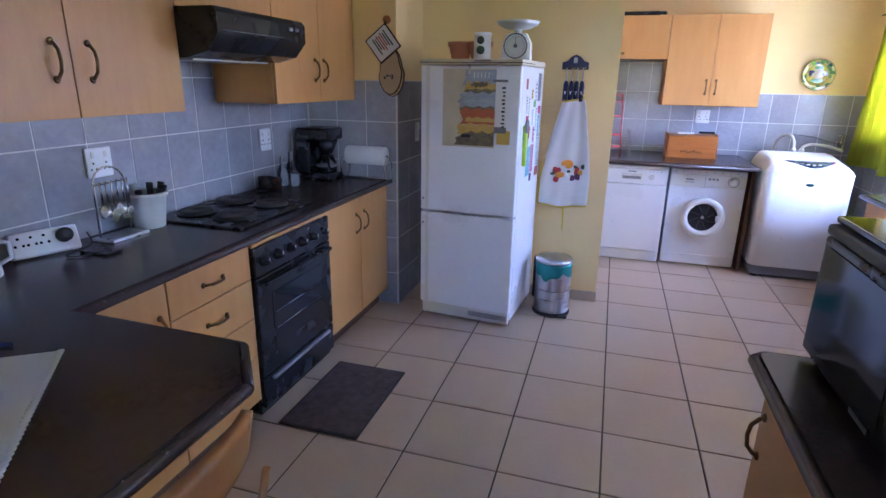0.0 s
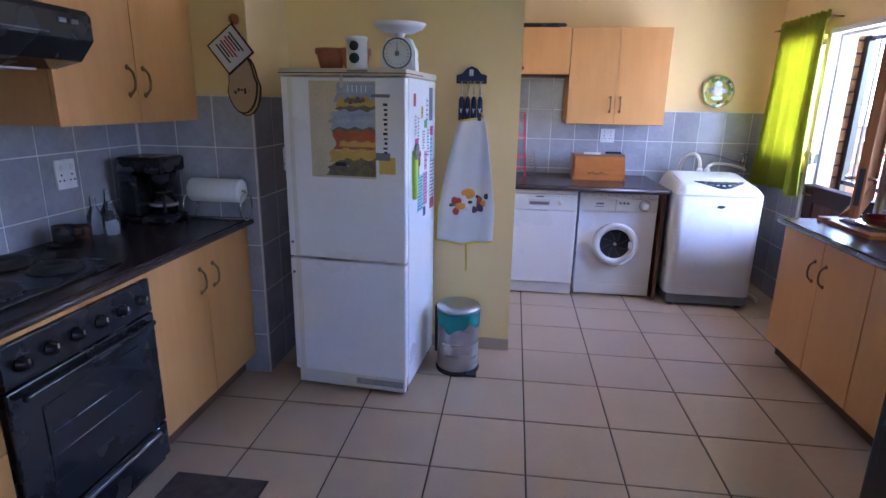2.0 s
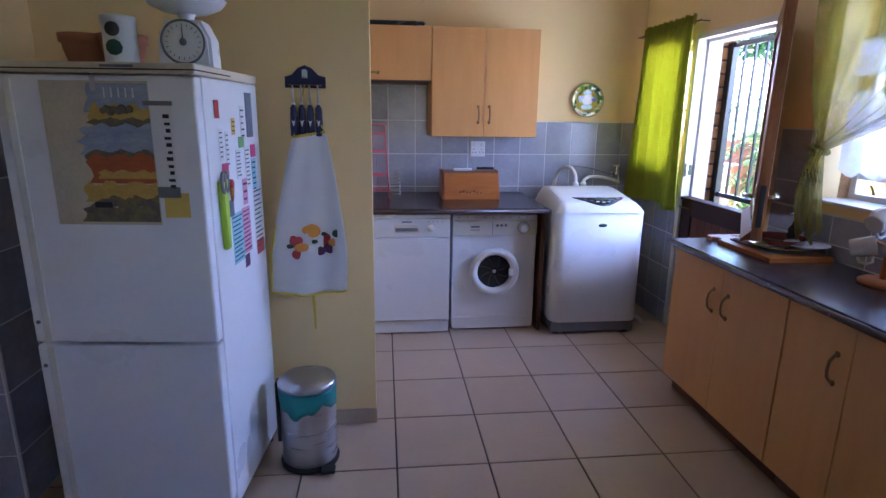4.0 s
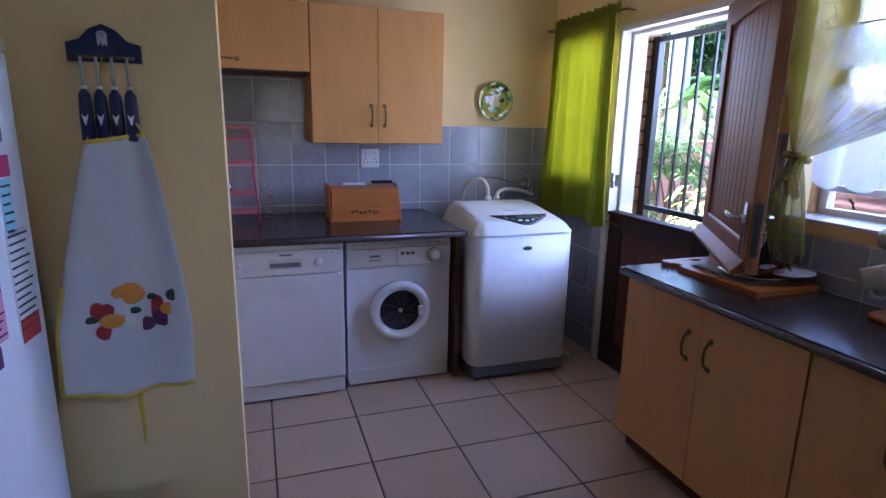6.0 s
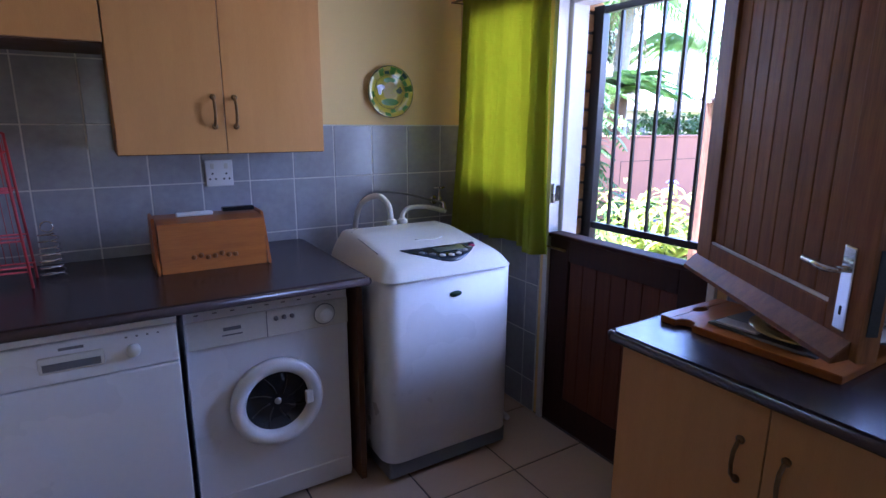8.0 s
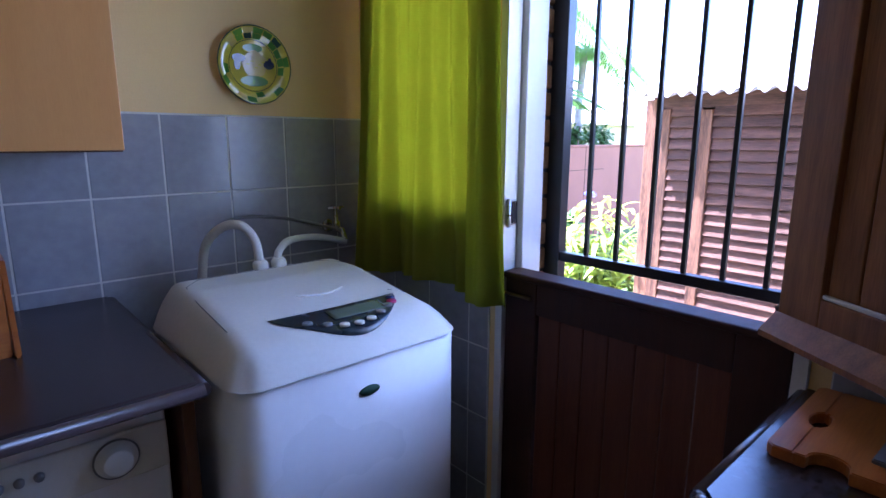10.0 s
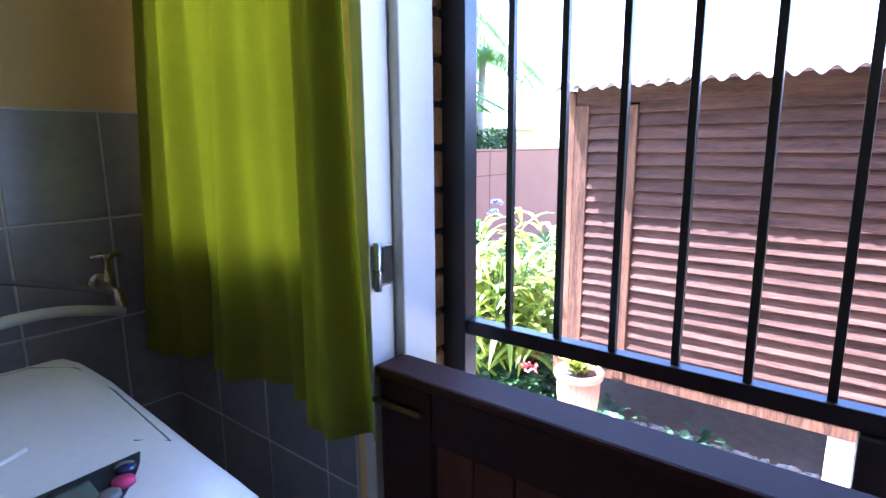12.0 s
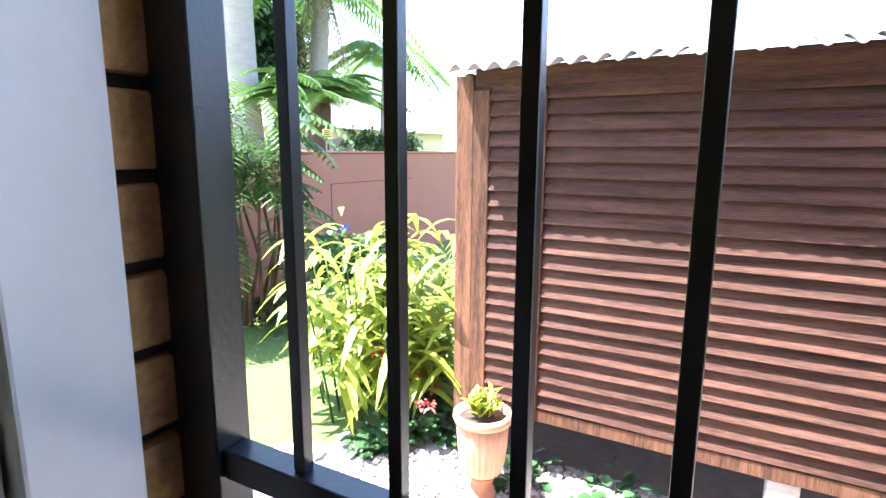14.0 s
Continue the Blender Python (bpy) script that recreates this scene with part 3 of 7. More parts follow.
part("filter", cube(-2.0, -1.72, 2.09, 2.60, 1.594, 1.602), STEEL, hood, "grey mesh grease filter")
for y in (2.52, 2.57):
    part("switch", cube(-1.545, -1.539, y, y + 0.03, 1.735, 1.75, 0.002), GREYPLASTIC, hood)
part("front_groove", cube(-1.5455, -1.5435, 2.06, 2.48, 1.70, 1.704), GREYPLASTIC, hood)

# ---- fridge ----
FR = thing("fridge_freezer", (-0.925, 3.43, 0), "white two door fridge freezer covered with magnets and papers", "fridge", rz=-5)
W2 = 0.31
part("body", cube(-W2, W2, 0.055, 0.60, 0.04, 1.62, 0.006), WHITEENAMEL, FR)
part("top_cap", cube(-W2 - 0.005, W2 + 0.005, -0.005, 0.60, 1.622, 1.655, 0.006), IVORY, FR, "aged ivory top trim")
part("cap_groove", cube(-W2 - 0.006, W2 + 0.006, -0.0065, 0.3, 1.633, 1.637), DARKWOOD, FR)
up_door = part("door", cube(-W2, W2, 0, 0.05, 0.735, 1.618, 0.008), WHITEENAMEL, FR)
lo_door = part("door", cube(-W2, W2, 0, 0.05, 0.10, 0.725, 0.008), WHITEENAMEL, FR)
for d, a, b in ((up_door, 0.74, 1.612), (lo_door, 0.105, 0.72)):
    part("grip_strip", cube(-W2 + 0.035, -W2 + 0.06, -0.004, 0.004, a, b, 0.003), OFFWHITE, d, "raised grip strip")
    part("hinge_plug", lathe(bmesh.new(), [(0.007, 0.001), (0.007, -0.003), (0.001, -0.004)], 12, (-W2 + 0.02, 0, a + 0.07 if a > 0.5 else b - 0.07), "y"), GREYPLASTIC, d)
kick = part("kick_grille", cube(-W2 + 0.01, W2 - 0.01, 0.02, 0.06, 0.015, 0.095, 0.004), OFFWHITE, FR)
for k in range(40):
    placed("grille_slot", tile_mesh("grille_slot", 0.004, 0.035, 0.001, GREYPLASTIC, 0.0003), kick, pose(0.03 + k * 0.0065, 0.0195, 0.04, 90, 0, 0))
for x in (-0.28, 0.28):
    for y in (0.08, 0.55):
        part("foot", lathe(bmesh.new(), [(0.018, 0.0), (0.018, 0.012), (0.012, 0.04)], 12, (x, y, 0)), RUBBER, FR)
part("badge", cube(W2 - 0.28, W2 - 0.18, -0.007, -0.005, 1.64, 1.648), GREYPLASTIC, FR)


def in_fridge(x, y, z, rx=0, ry=0, rz=0):
    return FR.matrix_basis @ pose(x, y, z, rx, ry, rz)


def flat_rect(bm, u0, u1, v0, v1, w, t=0.0012):
    """A thin sheet on the front of a thing: u to the right, v up, w outwards (towards -y)."""
    return box(bm, u0, u1, -w - t, -w, v0, v1)


def front_sheet(name, label, category, m, pieces, group=""):
    """A paper or magnet; pieces: (name, u0, u1, v0, v1, level, material) in its own frame."""
    t = new(name)
    t.matrix_basis = m
    t.empty_display_size = 0.02
    FRAMES[t.name] = Matrix()
    tagged(t, label, category, group)
    for nm, u0, u1, v0, v1, lev, mt in pieces:
        part(nm, flat_rect(bmesh.new(), u0, u1, v0, v1, 0.0005 + lev * 0.0014), mt, t)
    return t


POSTSKY = material("poster_blue_sky", (0.16, 0.22, 0.42), (0.45, 0.48, 0.5), 0.4, scale=12, stretch=(1, 1, 3))
POSTGOLD = material("poster_gold", (0.62, 0.42, 0.08), (0.42, 0.25, 0.06), 0.4, scale=18, stretch=(1, 1, 3))
POSTRED = material("poster_red_field", (0.50, 0.13, 0.03), (0.30, 0.07, 0.03), 0.4, scale=18, stretch=(1, 1, 4))
POSTPALE = material("poster_pale_glare", (0.62, 0.55, 0.40), (0.46, 0.40, 0.27), 0.4, scale=10)
POSTDARK = material("poster_dark", (0.06, 0.05, 0.09), (0.25, 0.20, 0.05), 0.4, scale=30)
cal = new("calendar")
cal.matrix_basis = in_fridge(0.0, 0, 1.375)
cal.empty_display_size = 0.02
FRAMES[cal.name] = Matrix()
tagged(cal, "landscape calendar with orange field and blue sky on the fridge", "calendar")
# The bare left half is pale tan print together with painted glare.
part("paper", flat_rect(bmesh.new(), -0.165, 0.165, -0.225, 0.225, 0.0005), POSTPALE, cal)


def wavy(name, u0, lo, hi, level, mt, wave, seed):
    """A printed band with an uneven upper edge and a ragged left end where the glare begins."""
    rg = random.Random(seed)
    top = [(u0 + (0.163 - u0) * k / 24, hi + wave * math.sin(k * 0.7 + seed) + rg.uniform(-wave, wave) * 0.6) for k in range(25)]
    left = [(u0 - 0.03 * rg.random(), lo + (hi - lo) * k / 4) for k in range(1, 4)]
    part(name, prism(bmesh.new(), [(u0 - 0.02, lo), (0.163, lo)] + top[::-1] + left[::-1], -0.002 - level * 0.0004, -0.0017 - level * 0.0004, "y"), mt, cal)


for nm, u0, lo, hi, mt, w in (("sky_band", -0.02, 0.13, 0.218, POSTSKY, 0.0), ("sunrise_band", -0.005, 0.105, 0.15, POSTGOLD, 0.008), ("hill_band", -0.01, 0.085, 0.112, POSTDARK, 0.004),
                              ("mist_band", -0.04, 0.05, 0.092, POSTSKY, 0.005), ("cloud_band", -0.05, 0.0, 0.055, POSTSKY, 0.006), ("ridge_band", -0.03, -0.015, 0.012, POSTDARK, 0.005),
                              ("field_band", -0.03, -0.09, 0.0, POSTRED, 0.006), ("glow_band", 0.0, -0.075, -0.05, POSTGOLD, 0.004), ("flower_band", -0.05, -0.15, -0.088, POSTGOLD, 0.008),
                              ("stem_band", -0.02, -0.165, -0.135, POSTDARK, 0.006), ("lavender_band", -0.07, -0.215, -0.16, POSTDARK, 0.008)):
    wavy(nm, u0, lo, hi, 1 + 0.3 * len(cal.children), mt, w, len(cal.children))
for k in range(5):
    part("date_stroke", flat_rect(bmesh.new(), 0.03 + k * 0.022, 0.034 + k * 0.022, 0.175, 0.205, 0.0045), PAPER, cal)
for k in range(8):
    part("tree_mark", lathe(bmesh.new(), [(0.009 + 0.003 * (k % 3), -0.0042), (0.006, -0.0046)], 8, (0.02 + k * 0.012, 0, 0.135 + 0.006 * (k % 2)), "y"), POSTDARK, cal)
part("caption", flat_rect(bmesh.new(), -0.04, 0.015, -0.168, -0.15, 0.006), INK, cal)
lst = [("paper", -0.045, 0.04, -0.15, 0.15, 0, PAPER), ("header", -0.045, 0.045, 0.138, 0.152, 1, GREYPLASTIC)]
for k in range(11):
    lst.append(("list_mark", 0.012 + 0.003 * (k % 3), 0.032, 0.10 - k * 0.022, 0.112 - k * 0.022 - 0.003 * (k % 2), 1, INK))
front_sheet("shopping_list", "long white paper list with dark symbols on the fridge", "paper list", in_fridge(0.19, 0, 1.39), lst)
front_sheet("sticky_note", "small orange note held by a dark clip on the fridge", "note", in_fridge(0.215, 0, 1.215),
            [("paper", -0.035, 0.045, -0.04, 0.04, 0, YELLOWPAPER), ("clip", -0.09, 0.02, 0.025, 0.06, 1, GREYPLASTIC)])
front_sheet("calendar_clip", "small steel clip holding the calendar", "clip", in_fridge(0.0, 0, 1.60), [("clip", -0.008, 0.008, -0.03, 0.03, 2, STEEL)])

SIDE = Matrix.Rotation(radians(90), 4, "Z")


def side(y, z):
    return FR.matrix_basis @ Matrix.Translation((W2, y, z)) @ SIDE


def lines(u0, u1, v0, v1, n, mt=INK):
    s = (v1 - v0) / n
    return [("text_line", u0, u1 - (u1 - u0) * 0.25 * ((k * 7) % 3) / 2, v1 - s * (k + 0.6), v1 - s * (k + 0.35), 1, mt) for k in range(n)]


PICTURE = material("photo_print", (0.16, 0.20, 0.28), (0.05, 0.06, 0.08), 0.35, scale=30)
GREENPRINT = material("green_print", (0.15, 0.40, 0.12), None, 0.6)
for y, z, w, h, mt, nl, name, label in (
        (0.15, 1.52, 0.04, 0.06, RED, 0, "magnet", "small red picture magnet"),
        (0.17, 1.40, 0.035, 0.11, PAPER, 6, "magnet", "narrow white printed magnet"),
        (0.225, 1.38, 0.03, 0.13, PAPER, 7, "magnet", "narrow white printed magnet"),
        (0.19, 1.31, 0.06, 0.05, MAGENTA, 0, "magnet", "magenta magnet"),
        (0.30, 1.46, 0.035, 0.06, YELLOWPAPER, 3, "magnet", "pale yellow printed magnet"),
        (0.40, 1.47, 0.04, 0.13, PAPER, 5, "magnet", "white card with a dark picture"),
        (0.48, 1.50, 0.075, 0.17, PICTURE, 0, "photo", "dark photograph on the fridge side"),
        (0.37, 1.40, 0.06, 0.04, GREENPRINT, 0, "magnet", "green printed magnet"),
        (0.33, 1.32, 0.05, 0.11, PAPER, 7, "magnet", "white card with printed lines"),
        (0.43, 1.30, 0.05, 0.16, PAPER, 9, "leaflet", "white leaflet with printed lines"),
        (0.50, 1.36, 0.06, 0.05, MAGENTA, 0, "magnet", "magenta magnet"),
        (0.50, 1.26, 0.05, 0.14, CYAN, 6, "leaflet", "blue and white printed leaflet"),
        (0.22, 1.17, 0.045, 0.06, PICTURE, 0, "photo", "small square photograph magnet"),
        (0.38, 1.21, 0.05, 0.10, PINK, 3, "magnet", "pink printed card"),
        (0.27, 1.05, 0.11, 0.19, CYAN, 11, "note", "pale blue handwritten note"),
        (0.37, 1.06, 0.09, 0.18, PINK, 10, "note", "pale pink handwritten note"),
        (0.52, 1.08, 0.10, 0.26, PAPER, 13, "leaflet", "white leaflet with a coloured foot"),
        (0.52, 0.96, 0.09, 0.06, RED, 0, "magnet", "red and green picture strip"),
        (0.35, 0.94, 0.05, 0.05, PURPLE, 0, "magnet", "small purple magnet")):
    front_sheet(name, label + " on the fridge", name, side(y, z),
                [("paper", -w / 2, w / 2, -h / 2, h / 2, 0 if nl else 1, mt)] + (lines(-w / 2 + 0.005, w / 2 - 0.004, -h / 2 + 0.006, h / 2 - 0.006, nl) if nl else []), "papers on the fridge")
sc = thing("magnetic_scissors_holder", (-0.6, 3.55, 1.1), "lime green magnetic holder with kitchen scissors", "scissors holder", rz=-5)
sc.matrix_basis = side(0.125, 1.19)
part("holder", prism(bmesh.new(), [(-0.022, 0.09), (0.03, 0.1), (0.025, -0.02), (0.018, -0.15), (-0.012, -0.15), (-0.018, -0.02)], -0.022, -0.001, "y", 0.004), LIME, sc)
for x in (-0.012, 0.018):
    part("finger_loop", tube(bmesh.new(), [(x + 0.012 * math.cos(a * 0.5236), -0.02, 0.085 + 0.035 * math.sin(a * 0.5236)) for a in range(12)], 0.006, 6, closed=True), GREYPLASTIC, sc)
ic = thing("ice_cream_magnet", (0, 0, 0), "small ice cream cone magnet on the fridge", "magnet", rz=-5)
ic.matrix_basis = side(0.225, 1.245)
part("cone", prism(bmesh.new(), [(-0.014, 0.0), (0.014, 0.0), (0.0, -0.05)], -0.012, -0.001, "y", 0.002), PINE, ic)
part("scoop", lathe(bmesh.new(), [(0.001, -0.001), (0.019, -0.002), (0.017, -0.011), (0.006, -0.015)], 14, (0, 0, 0.012), "y"), RED, ic)

# things on the fridge
TOP = 1.656
for dx, r in ((-0.13, 0.075), (0.0, 0.075)):
    c = in_fridge(dx - 0.02, 0.24, TOP).translation
    solid("flower_pot", lathe(bmesh.new(), [(r * 0.68, 0), (r * 0.9, 0.06), (r * 0.92, 0.075), (r * 1.03, 0.078), (r * 1.05, 0.105), (r * 0.95, 0.105), (r * 0.8, 0.04), (0.001, 0.03)], 32, c), TERRACOTTA, "brown terracotta coloured flower pot on the fridge", "flower pot", "pots on the fridge")
c = in_fridge(0.03, 0.13, TOP).translation
tin = thing("tin", tuple(c), "white printed oval tin with a dark label", "tin")
part("body", lathe(bmesh.new(), [(0.048, 0), (0.05, 0.003), (0.05, 0.128), (0.052, 0.13), (0.052, 0.146), (0.048, 0.149), (0.001, 0.147)], 28, c), WHITEENAMEL, tin)
part("label_mark", lathe(bmesh.new(), [(0.001, -0.0525), (0.022, -0.0522), (0.022, -0.049)], 20, (c.x, c.y, c.z + 0.105), "y"), INK, tin, "dark oval mark")
part("leaf_print", lathe(bmesh.new(), [(0.001, -0.052), (0.025, -0.0515), (0.025, -0.046)], 9, (c.x, c.y, c.z + 0.05), "y"), LEAFPRINT, tin, "green printed leaves")
c = in_fridge(0.225, 0.19, TOP).translation
scale = thing("kitchen_scale", tuple(c), "white kitchen scale with a round dial and pan", "kitchen scale")
part("body", prism(bmesh.new(), [(c.x - 0.085, c.z), (c.x + 0.085, c.z), (c.x + 0.082, c.z + 0.09), (c.x + 0.055, c.z + 0.145), (c.x - 0.055, c.z + 0.145), (c.x - 0.082, c.z + 0.09)], c.y - 0.05, c.y + 0.06, "y", 0.01), WHITEENAMEL, scale)
dial = part("dial", lathe(bmesh.new(), [(0.068, -0.05), (0.068, -0.056), (0.06, -0.058), (0.001, -0.058)], 40, (c.x, c.y, c.z + 0.075), "y"), PAPER, scale)
part("bezel", tube(bmesh.new(), [(c.x + 0.067 * math.cos(a * 0.1745), c.y - 0.057, c.z + 0.075 + 0.067 * math.sin(a * 0.1745)) for a in range(36)], 0.004, 6, closed=True), GREYPLASTIC, dial)
for k in range(20):
    a = k * 0.31416
    bm = bmesh.new()
    tube(bm, [(c.x + r * math.cos(a), c.y - 0.0585, c.z + 0.075 + r * math.sin(a)) for r in (0.048, 0.056)], 0.0012, 4)
    part("tick", bm, INK, dial)
part("needle", tube(bmesh.new(), [(c.x, c.y - 0.06, c.z + 0.065), (c.x, c.y - 0.06, c.z + 0.12)], 0.0016, 5), INK, dial)
part("hub", lathe(bmesh.new(), [(0.012, -0.058), (0.01, -0.063), (0.001, -0.063)], 14, (c.x, c.y, c.z + 0.075), "y"), GREYPLASTIC, dial)
part("neck", lathe(bmesh.new(), [(0.03, 0.14), (0.022, 0.155), (0.03, 0.17)], 20, c), WHITEENAMEL, scale)
part("pan", lathe(bmesh.new(), [(0.03, 0.168), (0.07, 0.172), (0.11, 0.19), (0.128, 0.212), (0.124, 0.213), (0.105, 0.196), (0.06, 0.178), (0.001, 0.176)], 40, c), WHITEENAMEL, scale)

# ---- pedal bin ----
bx, by = -0.385, 3.80
pb = thing("pedal_bin", (bx, by, 0), "brushed steel pedal bin with a teal liner bag", "pedal bin")
part("base", lathe(bmesh.new(), [(0.125, 0), (0.128, 0.012), (0.12, 0.025)], 40, (bx, by, 0)), RUBBER, pb)
part("body", lathe(bmesh.new(), [(0.118, 0.025), (0.119, 0.03), (0.119, 0.36), (0.116, 0.365)], 48, (bx, by, 0)), STEEL, pb)
bag = bmesh.new()
lathe(bag, [(0.1205, 0.30), (0.123, 0.325), (0.124, 0.355), (0.125, 0.368), (0.11, 0.37)], 48, (bx, by, 0))
for v in bag.verts:
    a = math.atan2(v.co.y - by, v.co.x - bx)
    if v.co.z < 0.33:
        v.co.z -= 0.02 * (1 + math.sin(a * 3 + 1)) + 0.012 * math.sin(a * 9)
    k = 1 + 0.012 * math.sin(a * 23)
    v.co.x, v.co.y = bx + (v.co.x - bx) * k, by + (v.co.y - by) * k
part("liner_bag", bag, TEALBAG, pb, "teal plastic liner folded over the rim")
part("lid", lathe(bmesh.new(), [(0.124, 0.371), (0.125, 0.385), (0.118, 0.396), (0.06, 0.404), (0.001, 0.405)], 48, (bx, by, 0)), STEEL, pb)
part("pedal", cube(bx + 0.06, bx + 0.12, by - 0.15, by - 0.10, 0.015, 0.03, 0.005), RUBBER, pb)
part("carry_hinge", cube(bx - 0.135, bx - 0.118, by - 0.02, by + 0.03, 0.1, 0.385, 0.004), RUBBER, pb)

# ---- dishwasher, dryer, washing machine ----
DF = 5.19
dw = thing("dishwasher", (0.1, 5.49, 0), "white freestanding dishwasher under the laundry worktop", "dishwasher")
part("body", cube(-0.20, 0.40, DF + 0.03, 5.80, 0.02, 0.83, 0.004), WHITEENAMEL, dw)
part("top_plate", cube(-0.203, 0.403, DF + 0.004, 5.80, 0.832, 0.856, 0.005), WHITEENAMEL, dw)
dp = part("control_panel", cube(-0.20, 0.40, DF, DF + 0.03, 0.70, 0.829, 0.006), WHITEENAMEL, dw)
bm = bmesh.new()
box(bm, 0.02, 0.19, DF - 0.006, DF, 0.738, 0.79, 0.005)
part("grip", bm, OFFWHITE, dp)
# No hollow here: a grey strip on the grip paints the recess's shade.
part("grip_recess", cube(0.03, 0.18, DF - 0.0075, DF - 0.0055, 0.745, 0.768), GREYPLASTIC, dp, "shade of the finger recess as a flat grey strip")
part("brand_plate", cube(0.075, 0.14, DF - 0.0015, DF + 0.001, 0.803, 0.812), GREYPLASTIC, dp)
part("dial", lathe(bmesh.new(), [(0.021, 0.0), (0.02, -0.012), (0.016, -0.016), (0.001, -0.016)], 24, (0.27, DF, 0.765), "y"), OFFWHITE, dp)
part("button", lathe(bmesh.new(), [(0.012, 0.0), (0.011, -0.006), (0.001, -0.007)], 18, (-0.12, DF, 0.762), "y"), OFFWHITE, dp)
for k in range(4):
    part("lamp_dot", cube(0.25 + k * 0.03, 0.257 + k * 0.03, DF - 0.001, DF + 0.001, 0.808, 0.813), GREYPLASTIC, dp)
part("door", cube(-0.20, 0.40, DF, DF + 0.03, 0.105, 0.697, 0.006), WHITEENAMEL, dw)
part("kick_panel", cube(-0.198, 0.398, DF + 0.015, DF + 0.04, 0.01, 0.098, 0.004), WHITEENAMEL, dw)

RF = 5.25
dr = thing("tumble_dryer", (0.72, 5.5, 0), "white front loading tumble dryer with a round dark door", "tumble dryer")
part("body", cube(0.425, 1.02, RF, 5.80, 0.02, 0.845, 0.006), WHITEENAMEL, dr)
part("plinth", cube(0.43, 1.015, RF - 0.004, RF + 0.02, 0.012, 0.1, 0.004), WHITEENAMEL, dr)
rp = part("control_panel", cube(0.427, 1.018, RF - 0.012, RF, 0.70, 0.805, 0.004), OFFWHITE, dr)
part("panel_split", cube(0.70, 0.703, RF - 0.0135, RF - 0.011, 0.703, 0.802), GREYPLASTIC, rp)
part("badge", cube(0.55, 0.61, RF - 0.0135, RF - 0.0115, 0.755, 0.768), GREYPLASTIC, rp)
part("badge_line", cube(0.545, 0.615, RF - 0.0135, RF - 0.0115, 0.736, 0.741), GREYPLASTIC, rp)
for k in range(3):
    part("button", lathe(bmesh.new(), [(0.009, -0.012), (0.008, -0.02), (0.001, -0.021)], 14, (0.735 + k * 0.03, RF, 0.77), "y"), GREYPLASTIC, rp)
rd = part("dial", lathe(bmesh.new(), [(0.04, -0.012), (0.039, -0.018), (0.03, -0.02), (0.028, -0.036), (0.024, -0.039), (0.001, -0.039)], 32, (0.92, RF, 0.755), "y"), OFFWHITE, rp)
part("dial_ring", tube(bmesh.new(), [(0.92 + 0.04 * math.cos(a * 0.209), RF - 0.015, 0.755 + 0.04 * math.sin(a * 0.209)) for a in range(30)], 0.003, 5, closed=True), GREYPLASTIC, rd)
for k in range(9):
    part("vent_mark", cube(0.46 + k * 0.06, 0.475 + k * 0.06, RF - 0.001, RF + 0.001, 0.822, 0.826), GREYPLASTIC, dr)
door = part("door_ring", lathe(bmesh.new(), [(0.172, -0.001), (0.174, -0.028), (0.166, -0.042), (0.150, -0.048), (0.132, -0.044), (0.120, -0.026), (0.119, -0.004)], 56, (0.722, RF, 0.44), "y"), WHITEENAMEL, dr, "white padded door ring")
dg = part("door_glass", lathe(bmesh.new(), [(0.122, -0.006), (0.118, -0.012), (0.001, -0.016)], 48, (0.722, RF, 0.44), "y"), DARKGLASS, dr, "dark round door window")
for k in range(8):
    a = k * 0.7854
    bm = bmesh.new()
    tube(bm, [(0.722 + r * math.cos(a + r * 4), RF - 0.016, 0.44 + r * math.sin(a + r * 4)) for r in (0.03, 0.06, 0.09, 0.11)], 0.003, 5)
    part("drum_rib", bm, IRON, dg)
part("centre_boss", lathe(bmesh.new(), [(0.014, -0.012), (0.012, -0.021), (0.001, -0.022)], 16, (0.722, RF, 0.44), "y"), STEEL, dg)
part("latch", cube(0.822, 0.85, RF - 0.052, RF - 0.03, 0.415, 0.465, 0.004), WHITEENAMEL, dr)

# top loader
wm = thing("washing_machine", (1.42, 5.40, 0), "white top loading washing machine with a sloping control panel", "washing machine")
X0, X1, Y0, Y1 = 1.108, 1.738, 5.085, 5.70
part("base", cube(X0 + 0.015, X1 - 0.015, Y0 + 0.015, Y1 - 0.01, 0.02, 0.105, 0.012), GREYPLASTIC, wm, "grey plastic base")
for x in (X0 + 0.06, X1 - 0.06):
    for y in (Y0 + 0.07, Y1 - 0.08):
        part("foot", lathe(bmesh.new(), [(0.025, 0), (0.025, 0.025)], 14, (x, y, 0)), RUBBER, wm)
CORNERS = ((X1 - 0.07, Y1 - 0.07), (X0 + 0.07, Y1 - 0.07), (X0 + 0.07, Y0 + 0.07), (X1 - 0.07, Y0 + 0.07))
plan = [(cx + 0.07 * math.cos(math.pi * (q + k / 8) / 2), cy + 0.07 * math.sin(math.pi * (q + k / 8) / 2)) for q, (cx, cy) in enumerate(CORNERS) for k in range(9)]
cabinet = prism(bmesh.new(), plan, 0.10, 0.876)
for f in cabinet.faces:
    f.smooth = abs(f.normal.z) < 0.5
part("cabinet", cabinet, WHITEENAMEL, wm)


